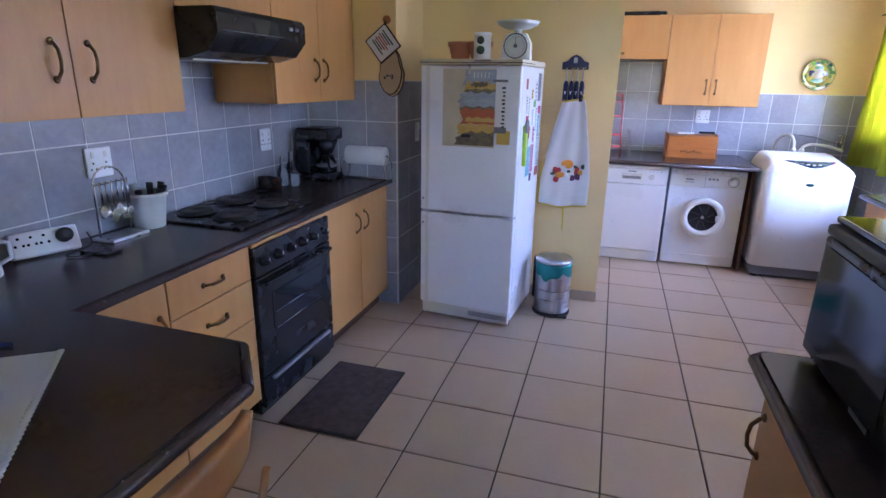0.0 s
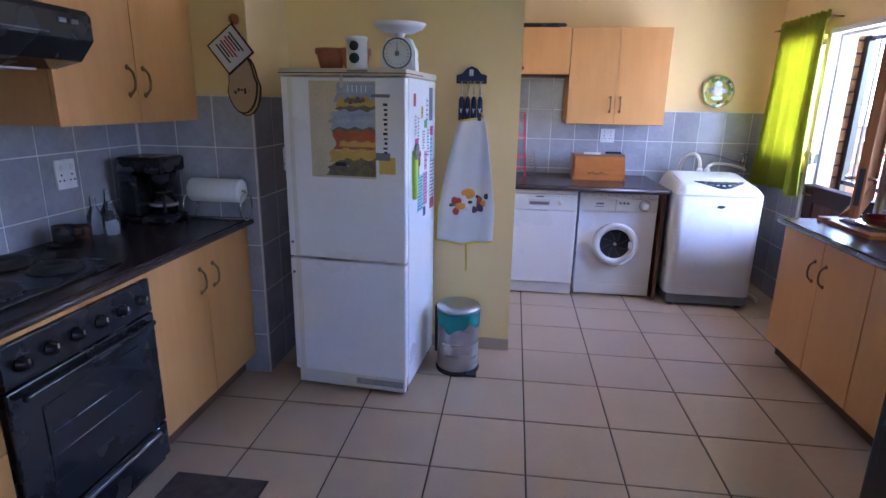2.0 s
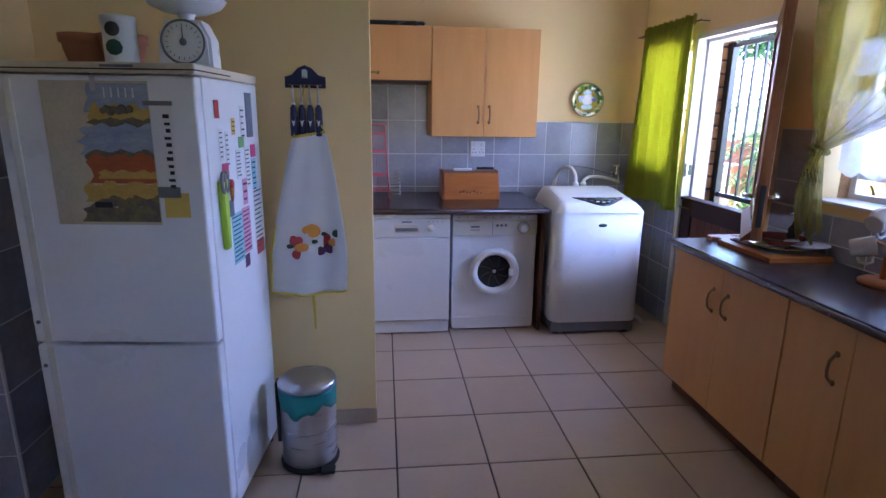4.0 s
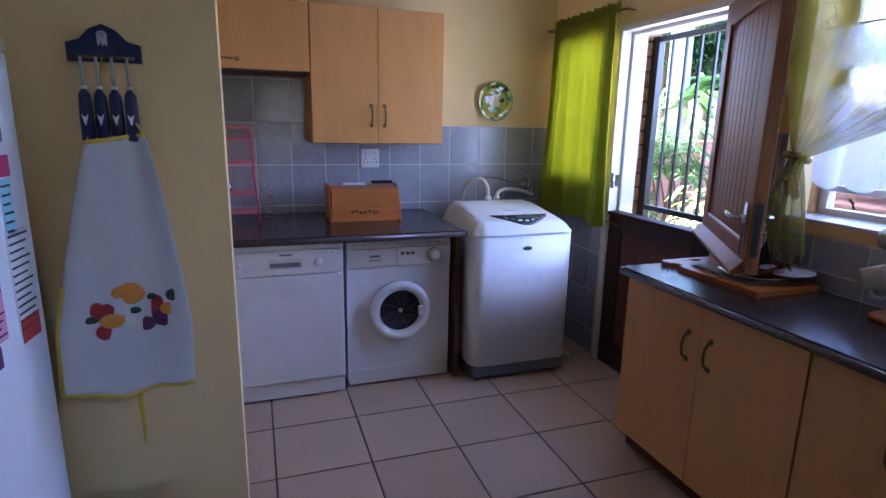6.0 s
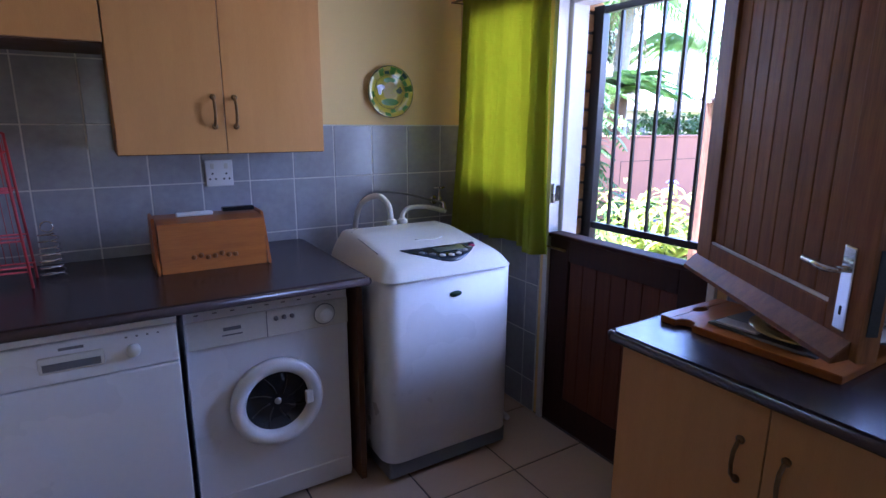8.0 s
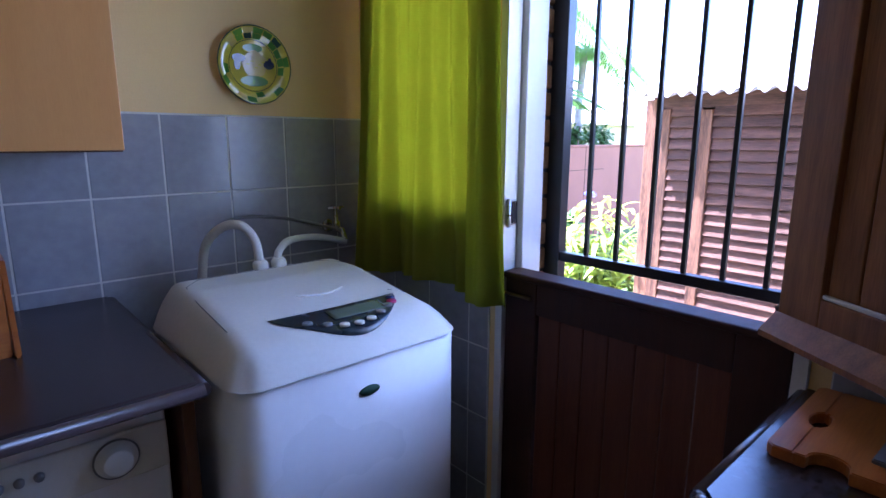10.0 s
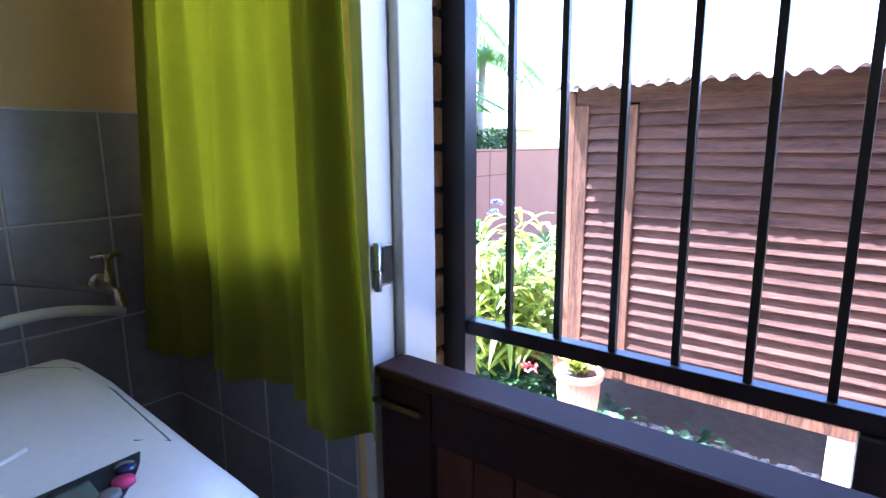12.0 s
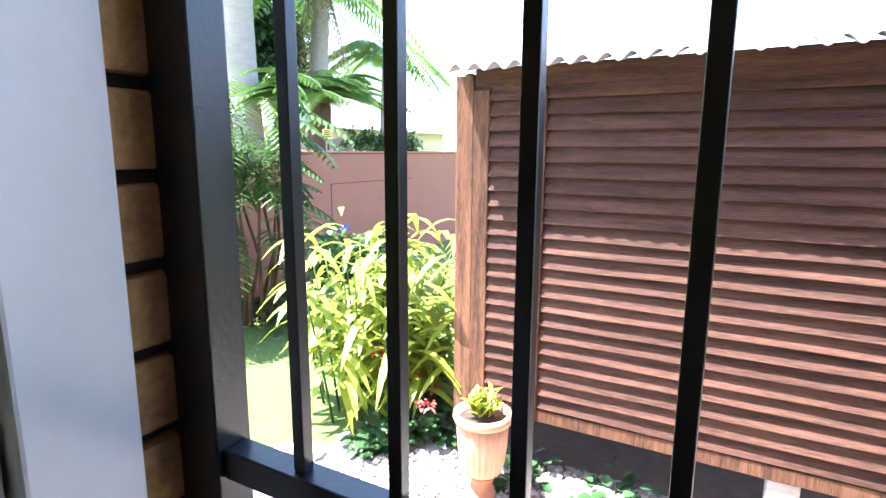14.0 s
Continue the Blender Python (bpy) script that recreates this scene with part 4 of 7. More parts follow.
def wm_top(u, v):
    """Height of the moulded top: low at the front lip, rising to the back, rounded at all sides."""
    e = min(u, 1 - u) * 0.63
    f = min(v, 1 - v) * 0.62
    edge = 1 - max(0.0, 1 - e / 0.09) ** 2.4
    fr = 1 - max(0.0, 1 - v * 0.62 / 0.11) ** 2.2
    bk = 1 - max(0.0, 1 - (1 - v) * 0.62 / 0.06) ** 3
    rise = 0.928 + 0.066 * min(v / 0.7, 1) ** 0.9
    return 0.878 + (rise - 0.878) * min(edge, 1) * min(fr, 1) * min(bk, 1)


def wm_round(p, r=0.07):
    """Rounds the plan's corners."""
    x, y, z = p
    qx, qy = min(max(x, X0 + r), X1 - r), min(max(y, Y0 + r), Y1 - r)
    dx, dy = x - qx, y - qy
    if dx and dy:
        k = max(abs(dx), abs(dy)) / math.hypot(dx, dy)
        x, y = qx + dx * k, qy + dy * k
    return Vector((x, y, z))


part("top_cover", sheet(44, 44, lambda u, v: wm_round((X0 - 0.004 + (X1 - X0 + 0.008) * u, Y0 - 0.006 + (Y1 - Y0 + 0.006) * v, wm_top(u, v)))), OFFWHITE, wm, "pearl white moulded top cover")


def on_top(u, v, dz=0.0):
    return wm_round((X0 - 0.004 + (X1 - X0 + 0.008) * u, Y0 - 0.006 + (Y1 - Y0 + 0.006) * v, wm_top(u, v) + dz))


def top_patch(us, place, dz):
    bm = bmesh.new()
    rows = []
    for u in us:
        a, b = place(u)
        rows.append([bm.verts.new(on_top(u, a + (b - a) * j / 8, dz)) for j in range(9)])
    for A, B in zip(rows, rows[1:]):
        for j in range(8):
            bm.faces.new((A[j], B[j], B[j + 1], A[j + 1])).smooth = True
    return bm


span = [0.25 + 0.58 * k / 40 for k in range(41)]


def lens_shape(u):
    k = (u - 0.25) / 0.58
    return 0.289 - 0.215 * max(0.0, math.sin(math.pi * k)) ** 0.75, 0.292 - 0.008 * math.sin(math.pi * k)


cp = part("control_panel", top_patch(span, lens_shape, 0.003), NAVYPANEL, wm, "dark lens shaped control panel", thick=0.002)
part("display", top_patch([0.47 + 0.25 * k / 10 for k in range(11)], lambda u: (0.175, 0.262), 0.0055), LCD, cp, "grey display window", thick=0.001)
for k in range(7):
    u = 0.36 + k * 0.062
    v = 0.122 + 0.07 * abs((k - 3) / 3) ** 2
    me = lathe(bmesh.new(), [(0.013, 0.003), (0.0125, 0.008), (0.009, 0.0095), (0.001, 0.0095)], 16, on_top(u, v))
    part("button", me, OFFWHITE if 1 < k < 5 else GREYPLASTIC, cp)
part("start_button", lathe(bmesh.new(), [(0.014, 0.003), (0.0135, 0.009), (0.001, 0.010)], 16, on_top(0.765, 0.212)), MAGENTA, cp)
part("power_button", lathe(bmesh.new(), [(0.013, 0.003), (0.0125, 0.009), (0.001, 0.010)], 16, on_top(0.785, 0.252)), PLATEBLUE, cp)
seam = bmesh.new()
tube(seam, [on_top(0.10, 0.30), on_top(0.10, 0.60), on_top(0.12, 0.80), on_top(0.2, 0.90), on_top(0.8, 0.90), on_top(0.88, 0.80), on_top(0.90, 0.60), on_top(0.90, 0.30), on_top(0.84, 0.345)], 0.0014, 5)
part("lid_seam", seam, GREYPLASTIC, wm)
part("lid_grip", tube(bmesh.new(), [on_top(0.45 + 0.22 * k / 8, 0.46 - 0.03 * math.sin(math.pi * k / 8), 0.001) for k in range(9)], 0.004, 6), OFFWHITE, wm)
lg = bmesh.new()
lathe(lg, [(0.001, -0.004), (0.028, -0.003), (0.03, 0.001)], 24, (1.43, Y0, 0.795), "y")
for v in lg.verts:
    v.co.z = 0.795 + (v.co.z - 0.795) * 0.42
part("badge", lg, LEAFPRINT, wm, "small dark green oval badge")

# taps and hoses behind the machine
tap = thing("water_tap", (1.86, 5.93, 1.06), "chrome wall tap feeding the washing machine", "tap")
part("flange", lathe(bmesh.new(), [(0.028, 5.998), (0.026, 5.986), (0.014, 5.982)], 20, (1.86, 0, 1.045), "y"), CHROME, tap)
part("body", tube(bmesh.new(), [(1.86, 5.99, 1.045), (1.86, 5.93, 1.045), (1.86, 5.885, 1.035), (1.862, 5.87, 1.00)], 0.013, 12), CHROME, tap)
part("spindle", lathe(bmesh.new(), [(0.016, 1.045), (0.016, 1.066), (0.009, 1.072), (0.008, 1.115), (0.012, 1.118), (0.010, 1.128)], 14, (1.86, 5.93, 0)), CHROME, tap)
for a, b in (((1.825, 5.93), (1.895, 5.93)), ((1.86, 5.897), (1.86, 5.963))):
    part("cross_handle", tube(bmesh.new(), [(*a, 1.122), (*b, 1.122)], 0.006, 8), CHROME, tap)


def hose(name, pts, r, mat, label):
    fine = []
    for i in range(len(pts) - 1):
        p = [Vector(pts[max(0, min(len(pts) - 1, i + k))]) for k in (-1, 0, 1, 2)]
        for s in range(8):
            t = s / 8
            fine.append(0.5 * (2 * p[1] + (p[2] - p[0]) * t + (2 * p[0] - 5 * p[1] + 4 * p[2] - p[3]) * t * t + (3 * p[1] - p[0] - 3 * p[2] + p[3]) * t ** 3))
    fine.append(Vector(pts[-1]))
    return solid(name, tube(bmesh.new(), fine, r, 8), mat, label, "hose")


hose("inlet_hose", [(1.424, 5.66, 1.01), (1.42, 5.675, 1.08), (1.392, 5.71, 1.125), (1.35, 5.76, 1.115), (1.318, 5.82, 1.05), (1.31, 5.85, 0.93)], 0.0145, OFFWHITE, "grey white looped inlet hose behind the washing machine")
hose("supply_hose", [(1.484, 5.66, 1.01), (1.505, 5.69, 1.035), (1.58, 5.76, 1.05), (1.72, 5.83, 1.035), (1.862, 5.87, 0.995)], 0.0125, OFFWHITE, "white supply hose running to the tap")
hose("thin_hose", [(1.86, 5.88, 1.035), (1.79, 5.90, 1.06), (1.62, 5.93, 1.105), (1.46, 5.93, 1.115), (1.37, 5.91, 1.07), (1.325, 5.89, 0.95)], 0.006, GREYPLASTIC, "thin grey hose arching along the tiles")
hose("drain_hose", [(1.80, 5.62, 0.06), (1.84, 5.5, 0.03), (1.87, 5.35, 0.02), (1.86, 5.25, 0.02)], 0.014, OFFWHITE, "pale drain hose lying beside the washing machine")
for p in ((1.424, 5.655, 0.975), (1.484, 5.655, 0.975)):
    solid("hose_coupling", lathe(bmesh.new(), [(0.021, 0.0), (0.021, 0.018), (0.024, 0.02), (0.024, 0.036), (0.016, 0.045)], 10, p), OFFWHITE, "white hose coupling on the washing machine", "hose coupling", "hose couplings")

# ---- door, gate, window ----
frame_ob = thing("door_frame", (2.12, 4.78, 0), "white painted steel door frame in the brick opening", "door frame", kind="structure")
for s, e in ((5.225, -1), (4.34, 1)):
    a, b = sorted((s - 0.001 * -e, s + e * 0.03))
    part("jamb", cube(2.024, 2.086, a, b, 0, 2.045, 0.002), FRAMEPAINT, frame_ob)
    a, b = sorted((s - 0.001 * -e, s + e * 0.052))
    part("stop", cube(2.090, 2.187, a, b, 0, 2.045, 0.004), FRAMEPAINT, frame_ob)
part("head", cube(2.024, 2.086, 4.371, 5.194, 2.012, 2.047, 0.002), FRAMEPAINT, frame_ob)
part("head_stop", cube(2.090, 2.187, 4.393, 5.172, 1.992, 2.047, 0.003), FRAMEPAINT, frame_ob)
keeper = part("strike_plate", cube(2.030, 2.078, 5.190, 5.1955, 1.12, 1.20, 0.001), STEEL, frame_ob, "steel strike plate")
part("keeper_slot", cube(2.052, 2.078, 5.188, 5.1905, 1.125, 1.195), BLACK, keeper)
part("knuckle", tube(bmesh.new(), [(2.036, 5.186, 1.115), (2.036, 5.186, 1.205)], 0.007, 8), STEEL, keeper)

# brick reveals beside the gate
reveal = structure("brick_reveal", cube(2.1885, 2.30, 5.214, 5.2245, 0, 2.05), MORTAR, "ochre brick reveal with dark joints", "wall")
bm = bmesh.new()
box(bm, 0, 0.106, -0.022, 0, 0, 0.072, 0.005)
BRICKMESH = mesh_of("brick", bm, BRICK)
for k in range(24):
    placed("brick", BRICKMESH, reveal, Matrix.Translation((2.1895, 5.2145, 0.01 + k * 0.0855)))

# The lower half is coloured darker than the upper leaf.
half = thing("stable_door_lower", (2.055, 4.78, 0), "closed dark wooden lower half of a stable door", "stable door")
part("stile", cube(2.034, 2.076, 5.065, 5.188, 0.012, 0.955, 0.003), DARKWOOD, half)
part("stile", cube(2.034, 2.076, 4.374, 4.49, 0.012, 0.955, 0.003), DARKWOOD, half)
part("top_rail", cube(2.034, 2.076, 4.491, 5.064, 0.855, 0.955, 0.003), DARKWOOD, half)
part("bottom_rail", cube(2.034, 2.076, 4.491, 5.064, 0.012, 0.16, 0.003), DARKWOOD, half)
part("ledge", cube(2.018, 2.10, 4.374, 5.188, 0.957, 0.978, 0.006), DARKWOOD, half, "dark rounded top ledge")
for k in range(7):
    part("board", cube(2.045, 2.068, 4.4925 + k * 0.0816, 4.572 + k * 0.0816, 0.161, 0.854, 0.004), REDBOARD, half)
part("bolt", tube(bmesh.new(), [(2.026, 5.08, 0.905), (2.026, 5.2, 0.905)], 0.006, 8), BRASS, half)

LX = math.degrees(math.atan2(-0.69, -0.47))
leaf = thing("stable_door_upper", (2.005, 4.392, 1.0), "open varnished boarded upper half of a stable door", "stable door", rz=LX)
L = 0.825
part("stile", cube(0.005, 0.105, -0.021, 0.021, 0.0, 1.0, 0.003), DOORWOOD, leaf)
part("stile", cube(L - 0.115, L, -0.021, 0.021, 0.0, 1.0, 0.003), DOORWOOD, leaf)
part("bottom_rail", cube(0.106, L - 0.116, -0.021, 0.021, 0.0, 0.095, 0.003), DOORWOOD, leaf)
part("top_rail", cube(0.106, L - 0.116, -0.021, 0.021, 0.905, 1.0, 0.003), DOORWOOD, leaf)
bw = (L - 0.116 - 0.107) / 9
for k in range(9):
    part("board", cube(0.107 + k * bw + 0.0012, 0.107 + (k + 1) * bw - 0.0012, -0.010, 0.010, 0.094, 0.906, 0.0035), DOORWOOD, leaf)
part("bead", cube(0.106, L - 0.116, -0.019, -0.010, 0.095, 0.104, 0.003), FRAMEPAINT, leaf, "pale bead above the bottom rail")
part("weather_bar", prism(bmesh.new(), [(-0.022, 0.0), (-0.058, -0.010), (-0.058, 0.002), (-0.022, 0.04)], 0.0, L - 0.02, "x", 0.002), DOORWOOD, leaf, "sloping weather bar along the bottom")
plate = part("handle_plate", cube(L - 0.085, L - 0.045, -0.026, -0.0205, 0.05, 0.235, 0.004), CHROME, leaf, "chrome lever handle plate")
lv = bmesh.new()
tube(lv, [(L - 0.065, -0.024, 0.185), (L - 0.065, -0.06, 0.185), (L - 0.075, -0.068, 0.185), (L - 0.15, -0.066, 0.188)], 0.008, 10)
part("lever", lv, CHROME, plate)
part("key_hole", cube(L - 0.068, L - 0.062, -0.0275, -0.025, 0.085, 0.105, 0.001), BLACK, plate)
lv = bmesh.new()
tube(lv, [(L - 0.065, 0.02, 0.185), (L - 0.065, 0.058, 0.185), (L - 0.17, 0.06, 0.188)], 0.008, 10)
part("rear_lever", lv, CHROME, leaf)
part("lock_face", cube(L, L + 0.002, -0.011, 0.011, 0.06, 0.24), IRON, leaf, "dark lock face plate")
for z in (0.12, 0.86):
    part("hinge", tube(bmesh.new(), [(0.0, 0.012, z - 0.045), (0.0, 0.012, z + 0.045)], 0.008, 8), BRASS, leaf)

gate = thing("security_gate", (2.258, 4.78, 0.02), "black painted steel security gate with square bars", "gate")
part("stile", cube(2.236, 2.278, 5.136, 5.200, 0.02, 1.995, 0.002), GATEBLACK, gate)
part("stile", cube(2.236, 2.278, 4.370, 4.408, 0.02, 1.995, 0.002), GATEBLACK, gate)
for z0, z1 in ((1.962, 1.992), (0.985, 1.016), (0.840, 0.872), (0.03, 0.06)):
    part("rail", cube(2.243, 2.273, 4.4085, 5.1355, z0, z1, 0.002), GATEBLACK, gate)
barmesh = mesh_of("bar", cube(-0.0065, 0.0065, -0.0065, 0.0065, 1.0165, 1.9615, 0.001), GATEBLACK)
lowmesh = mesh_of("bar", cube(-0.0065, 0.0065, -0.0065, 0.0065, 0.0605, 0.8395, 0.001), GATEBLACK)
for k in range(6):
    for me in (barmesh, lowmesh):
        placed("bar", me, gate, Matrix.Translation((2.258, 5.043 - 0.107 * k, 0)))
part("lock_box", cube(2.232, 2.282, 4.409, 4.475, 0.873, 0.984, 0.004), GATEBLACK, gate)

win = thing("window_2", (2.2, 3.2, 1.13), "white framed window above the worktop, closed", "window", kind="structure")
bm = bmesh.new()
box(bm, 2.215, 2.265, 2.3, 4.02, 1.13, 1.165)
box(bm, 2.215, 2.265, 2.3, 4.02, 2.085, 2.12)
for y in (2.3, 2.85, 3.42, 3.985):
    box(bm, 2.217, 2.263, y, y + 0.035, 1.1655, 2.0845)
part("window_frame", bm, FRAMEPAINT, win)
part("transom", cube(2.225, 2.258, 2.336, 3.984, 1.235, 1.262), FRAMEPAINT, win)
for y in (2.336, 2.886, 3.456):
    p = part("pane", cube(2.238, 2.243, y + 0.001, y + 0.528, 1.167, 2.083), GLASS, win)
    p.visible_shadow = False
part("window_sill", cube(2.03, 2.214, 2.302, 4.018, 1.126, 1.14, 0.003), FRAMEPAINT, win)
st = part("stay", tube(bmesh.new(), [(2.20, 3.86, 1.175), (2.19, 3.86, 1.20), (2.195, 3.88, 1.215)], 0.006, 6), BRASS, win)
win1 = thing("window_1", (2.2, 5.535, 1.14), "small white framed window behind the green curtain", "window", kind="structure")
bm = bmesh.new()
box(bm, 2.215, 2.265, 5.29, 5.78, 1.14, 1.175)
box(bm, 2.215, 2.265, 5.29, 5.78, 1.985, 2.02)
for y in (5.29, 5.745):
    box(bm, 2.217, 2.263, y, y + 0.035, 1.1755, 1.9845)
part("window_frame", bm, FRAMEPAINT, win1)
part("transom", cube(2.225, 2.258, 5.326, 5.744, 1.55, 1.578), FRAMEPAINT, win1)
p = part("pane", cube(2.238, 2.243, 5.326, 5.744, 1.177, 1.983), GLASS, win1)
p.visible_shadow = False
# the unseen rear window, added only to light the kitchen
rw = thing("window_3", (0.6, -2.6, 1.1), "unseen white framed window added in the rear wall to let light in", "window", kind="structure")
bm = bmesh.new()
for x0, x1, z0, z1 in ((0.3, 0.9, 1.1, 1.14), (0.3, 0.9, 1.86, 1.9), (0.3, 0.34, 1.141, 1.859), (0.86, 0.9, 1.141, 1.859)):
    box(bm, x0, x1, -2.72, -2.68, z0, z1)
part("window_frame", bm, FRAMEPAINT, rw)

# green curtain
cur = thing("green_curtain", (1.96, 5.55, 0.9), "lime green gathered curtain over the small window", "curtain")


def green(u, v):
    y = 5.865 + 0.075 * v ** 0.8 - (0.695 + 0.14 * v) * u
    fold = math.sin(u * 41 + 0.8 * math.sin(v * 2.2)) * 0.010 + math.sin(u * 17 + 1.3 + v) * (0.006 + 0.022 * v) + 0.012 * math.sin(u * 67)
    return (1.965 - 0.02 * v + fold * (0.6 + 0.6 * v), y, 2.12 - 1.225 * v - 0.014 * math.sin(u * 9) * v)


part("cloth", sheet(150, 40, green), GREENCLOTH, cur, thick=0.0015)
part("heading", sheet(170, 6, lambda u, v: (1.967 + 0.012 * math.sin(u * 95) + 0.006 * math.sin(u * 41), 5.875 - 0.715 * u, 2.098 + 0.065 * v + 0.006 * math.sin(u * 60))), GREENCLOTH, cur, "gathered frilled heading", thick=0.0015)
part("rod", tube(bmesh.new(), [(1.972, 5.985, 2.115), (1.972, 5.10, 2.115)], 0.006, 8), BRASS, cur)
for y in (5.98, 5.12):
    part("rod_hook", tube(bmesh.new(), [(2.04, y, 2.115), (1.972, y, 2.115)], 0.004, 6), BRASS, cur)

# sheer tie-back curtain and lace
sh = thing("tied_curtain", (1.95, 3.9, 0.97), "sheer olive curtain tied back beside the window", "curtain")


def sheer(u, v):
    k = v ** 1.7
    top_y, tie_y = 4.10 - 1.75 * u, 3.965 - 0.055 * u
    z = 2.24 + (1.375 - 2.24) * v + 0.35 * u * v * (1 - v) - 0.06 * u * math.sin(math.pi * v)
    y = top_y + (tie_y - top_y) * k
    fold = (math.sin(u * 46) * 0.018 + math.sin(u * 19 + 1) * 0.012) * (1 - 0.5 * v)
    return (1.955 + fold - 0.02 * math.sin(math.pi * v), y, z)


part("cloth", sheet(120, 40, sheer), SHEER, sh)


def tail(u, v):
    w = 0.05 + 0.16 * math.sin(min(v * 2.2, 1.57)) * (1 - 0.35 * v)
    return (1.955 + 0.02 * math.sin(u * 24) - 0.025 * math.sin(math.pi * v), 3.945 - 0.03 * v + w * (0.5 - u), 1.372 - (0.40 + 0.05 * math.sin(u * 13)) * v)


part("tail", sheet(40, 20, tail), SHEER, sh)
part("tie_band", tube(bmesh.new(), [(1.955 + 0.03 * math.cos(a * 0.5236), 3.94 + 0.045 * math.sin(a * 0.5236), 1.375 + 0.012 * math.sin(a * 0.5236)) for a in range(12)], 0.012, 8, closed=True), SHEER, sh, "knotted olive tie band")
part("knot", sheet(16, 10, lambda u, v: (1.925 - 0.02 * math.sin(math.pi * v), 3.91 + 0.07 * (u - 0.5), 1.375 - 0.15 * v + 0.01 * math.sin(u * 20))), SHEER, sh)
part("rail", tube(bmesh.new(), [(1.975, 4.2, 2.235), (1.975, 2.0, 2.235)], 0.008, 8), BRASS, sh)
g = sheet(180, 14, lambda u, v: (2.12 + 0.008 * math.sin(u * 60), 4.0 - 1.65 * u, 1.64 - 0.36 * v - 0.03 * v * abs(math.sin(u * 38))))
solid("lace_curtain", g, LACE, "white lace half curtain with a scalloped hem", "curtain")
solid("lace_valance", sheet(180, 8, lambda u, v: (2.12 + 0.006 * math.sin(u * 70), 4.0 - 1.65 * u, 1.86 - 0.15 * v - 0.008 * v * abs(math.sin(u * 90)))), LACE, "white dotted lace band across the window", "curtain")
solid("lace_rod", tube(bmesh.new(), [(2.12, 4.02, 1.865), (2.12, 2.30, 1.865)], 0.004, 6), STEEL, "thin steel rod carrying the lace", "curtain rod")

# ---- on the window worktop ----
RT = 0.8755
board = thing("chopping_board", (1.83, 4.05, RT), "pale wooden board with a grip hole lying on the worktop", "chopping board")
HOLE = [(1.845 + 0.035 * math.cos(math.pi * k / 8), 4.272 + 0.016 * math.sin(math.pi * k / 8)) for k in range(9)]
NOTCH = [(1.695 + 0.028 * math.cos(q), 4.225 + 0.028 * math.sin(q)) for q in (math.pi * k / 12 for k in range(-6, 7))]
part("grip_edge", prism(bmesh.new(), [(1.690, 4.272)] + HOLE[::-1] + [(2.005, 4.272), (2.005, 4.302), (1.994, 4.312), (1.701, 4.312), (1.690, 4.302)], RT, RT + 0.022, "z", 0.002), PINE, board)
part("slab", prism(bmesh.new(), [(1.690, 3.80), (2.005, 3.80), (2.005, 4.2718)] + [(x, 4.2718 - (y - 4.272)) for x, y in HOLE] + [(1.690, 4.2718), (1.690, 4.254)] + NOTCH[::-1] + [(1.690, 4.196)], RT, RT + 0.022, "z", 0.002), PINE, board)
solid("serving_board", prism(bmesh.new(), [(1.735, 3.88), (1.96, 3.87), (1.965, 4.17), (1.742, 4.18)], RT + 0.0225, RT + 0.031, "z", 0.002), GREYPLASTIC, "grey rectangular serving board lying on the wooden board", "serving board")
BT = RT + 0.0315
solid("dinner_plate", lathe(bmesh.new(), [(0.07, 0), (0.09, 0.004), (0.135, 0.016), (0.137, 0.019), (0.09, 0.008), (0.001, 0.007)], 48, (1.86, 3.97, BT)), PLATECREAM, "pale dinner plate on the tray board", "plate", "crockery on the board")
solid("red_dish", lathe(bmesh.new(), [(0.085, 0.02), (0.10, 0.024), (0.112, 0.052), (0.116, 0.055), (0.108, 0.052), (0.095, 0.03), (0.001, 0.028)], 48, (1.86, 3.97, BT)), material("wine_red_glaze", (0.16, 0.015, 0.02), None, 0.12, coat=0.6), "wine red glazed dish stacked on a plate", "dish", "crockery on the board")
solid("saucer", lathe(bmesh.new(), [(0.05, 0), (0.06, 0.003), (0.095, 0.014), (0.096, 0.017), (0.06, 0.007), (0.001, 0.006)], 40, (1.93, 3.885, BT + 0.02)), WHITEENAMEL, "white saucer on the tray board", "plate", "crockery on the board")
solid("folded_cloth", cube(1.745, 1.80, 4.04, 4.16, BT, BT + 0.008, 0.003), COTTON, "folded white dish cloth on the tray board", "cloth")
bot = thing("sauce_bottle", (1.965, 4.02, BT), "small dark bottle with a chrome pump", "bottle")
part("body", lathe(bmesh.new(), [(0.025, 0), (0.027, 0.005), (0.027, 0.08), (0.012, 0.1), (0.012, 0.115)], 20, (1.965, 4.02, BT + 0.001)), DARKGLASS, bot)
part("pump", tube(bmesh.new(), [(1.965, 4.02, BT + 0.115), (1.965, 4.02, BT + 0.15), (1.94, 4.02, BT + 0.155), (1.925, 4.02, BT + 0.148)], 0.006, 8), CHROME, bot)


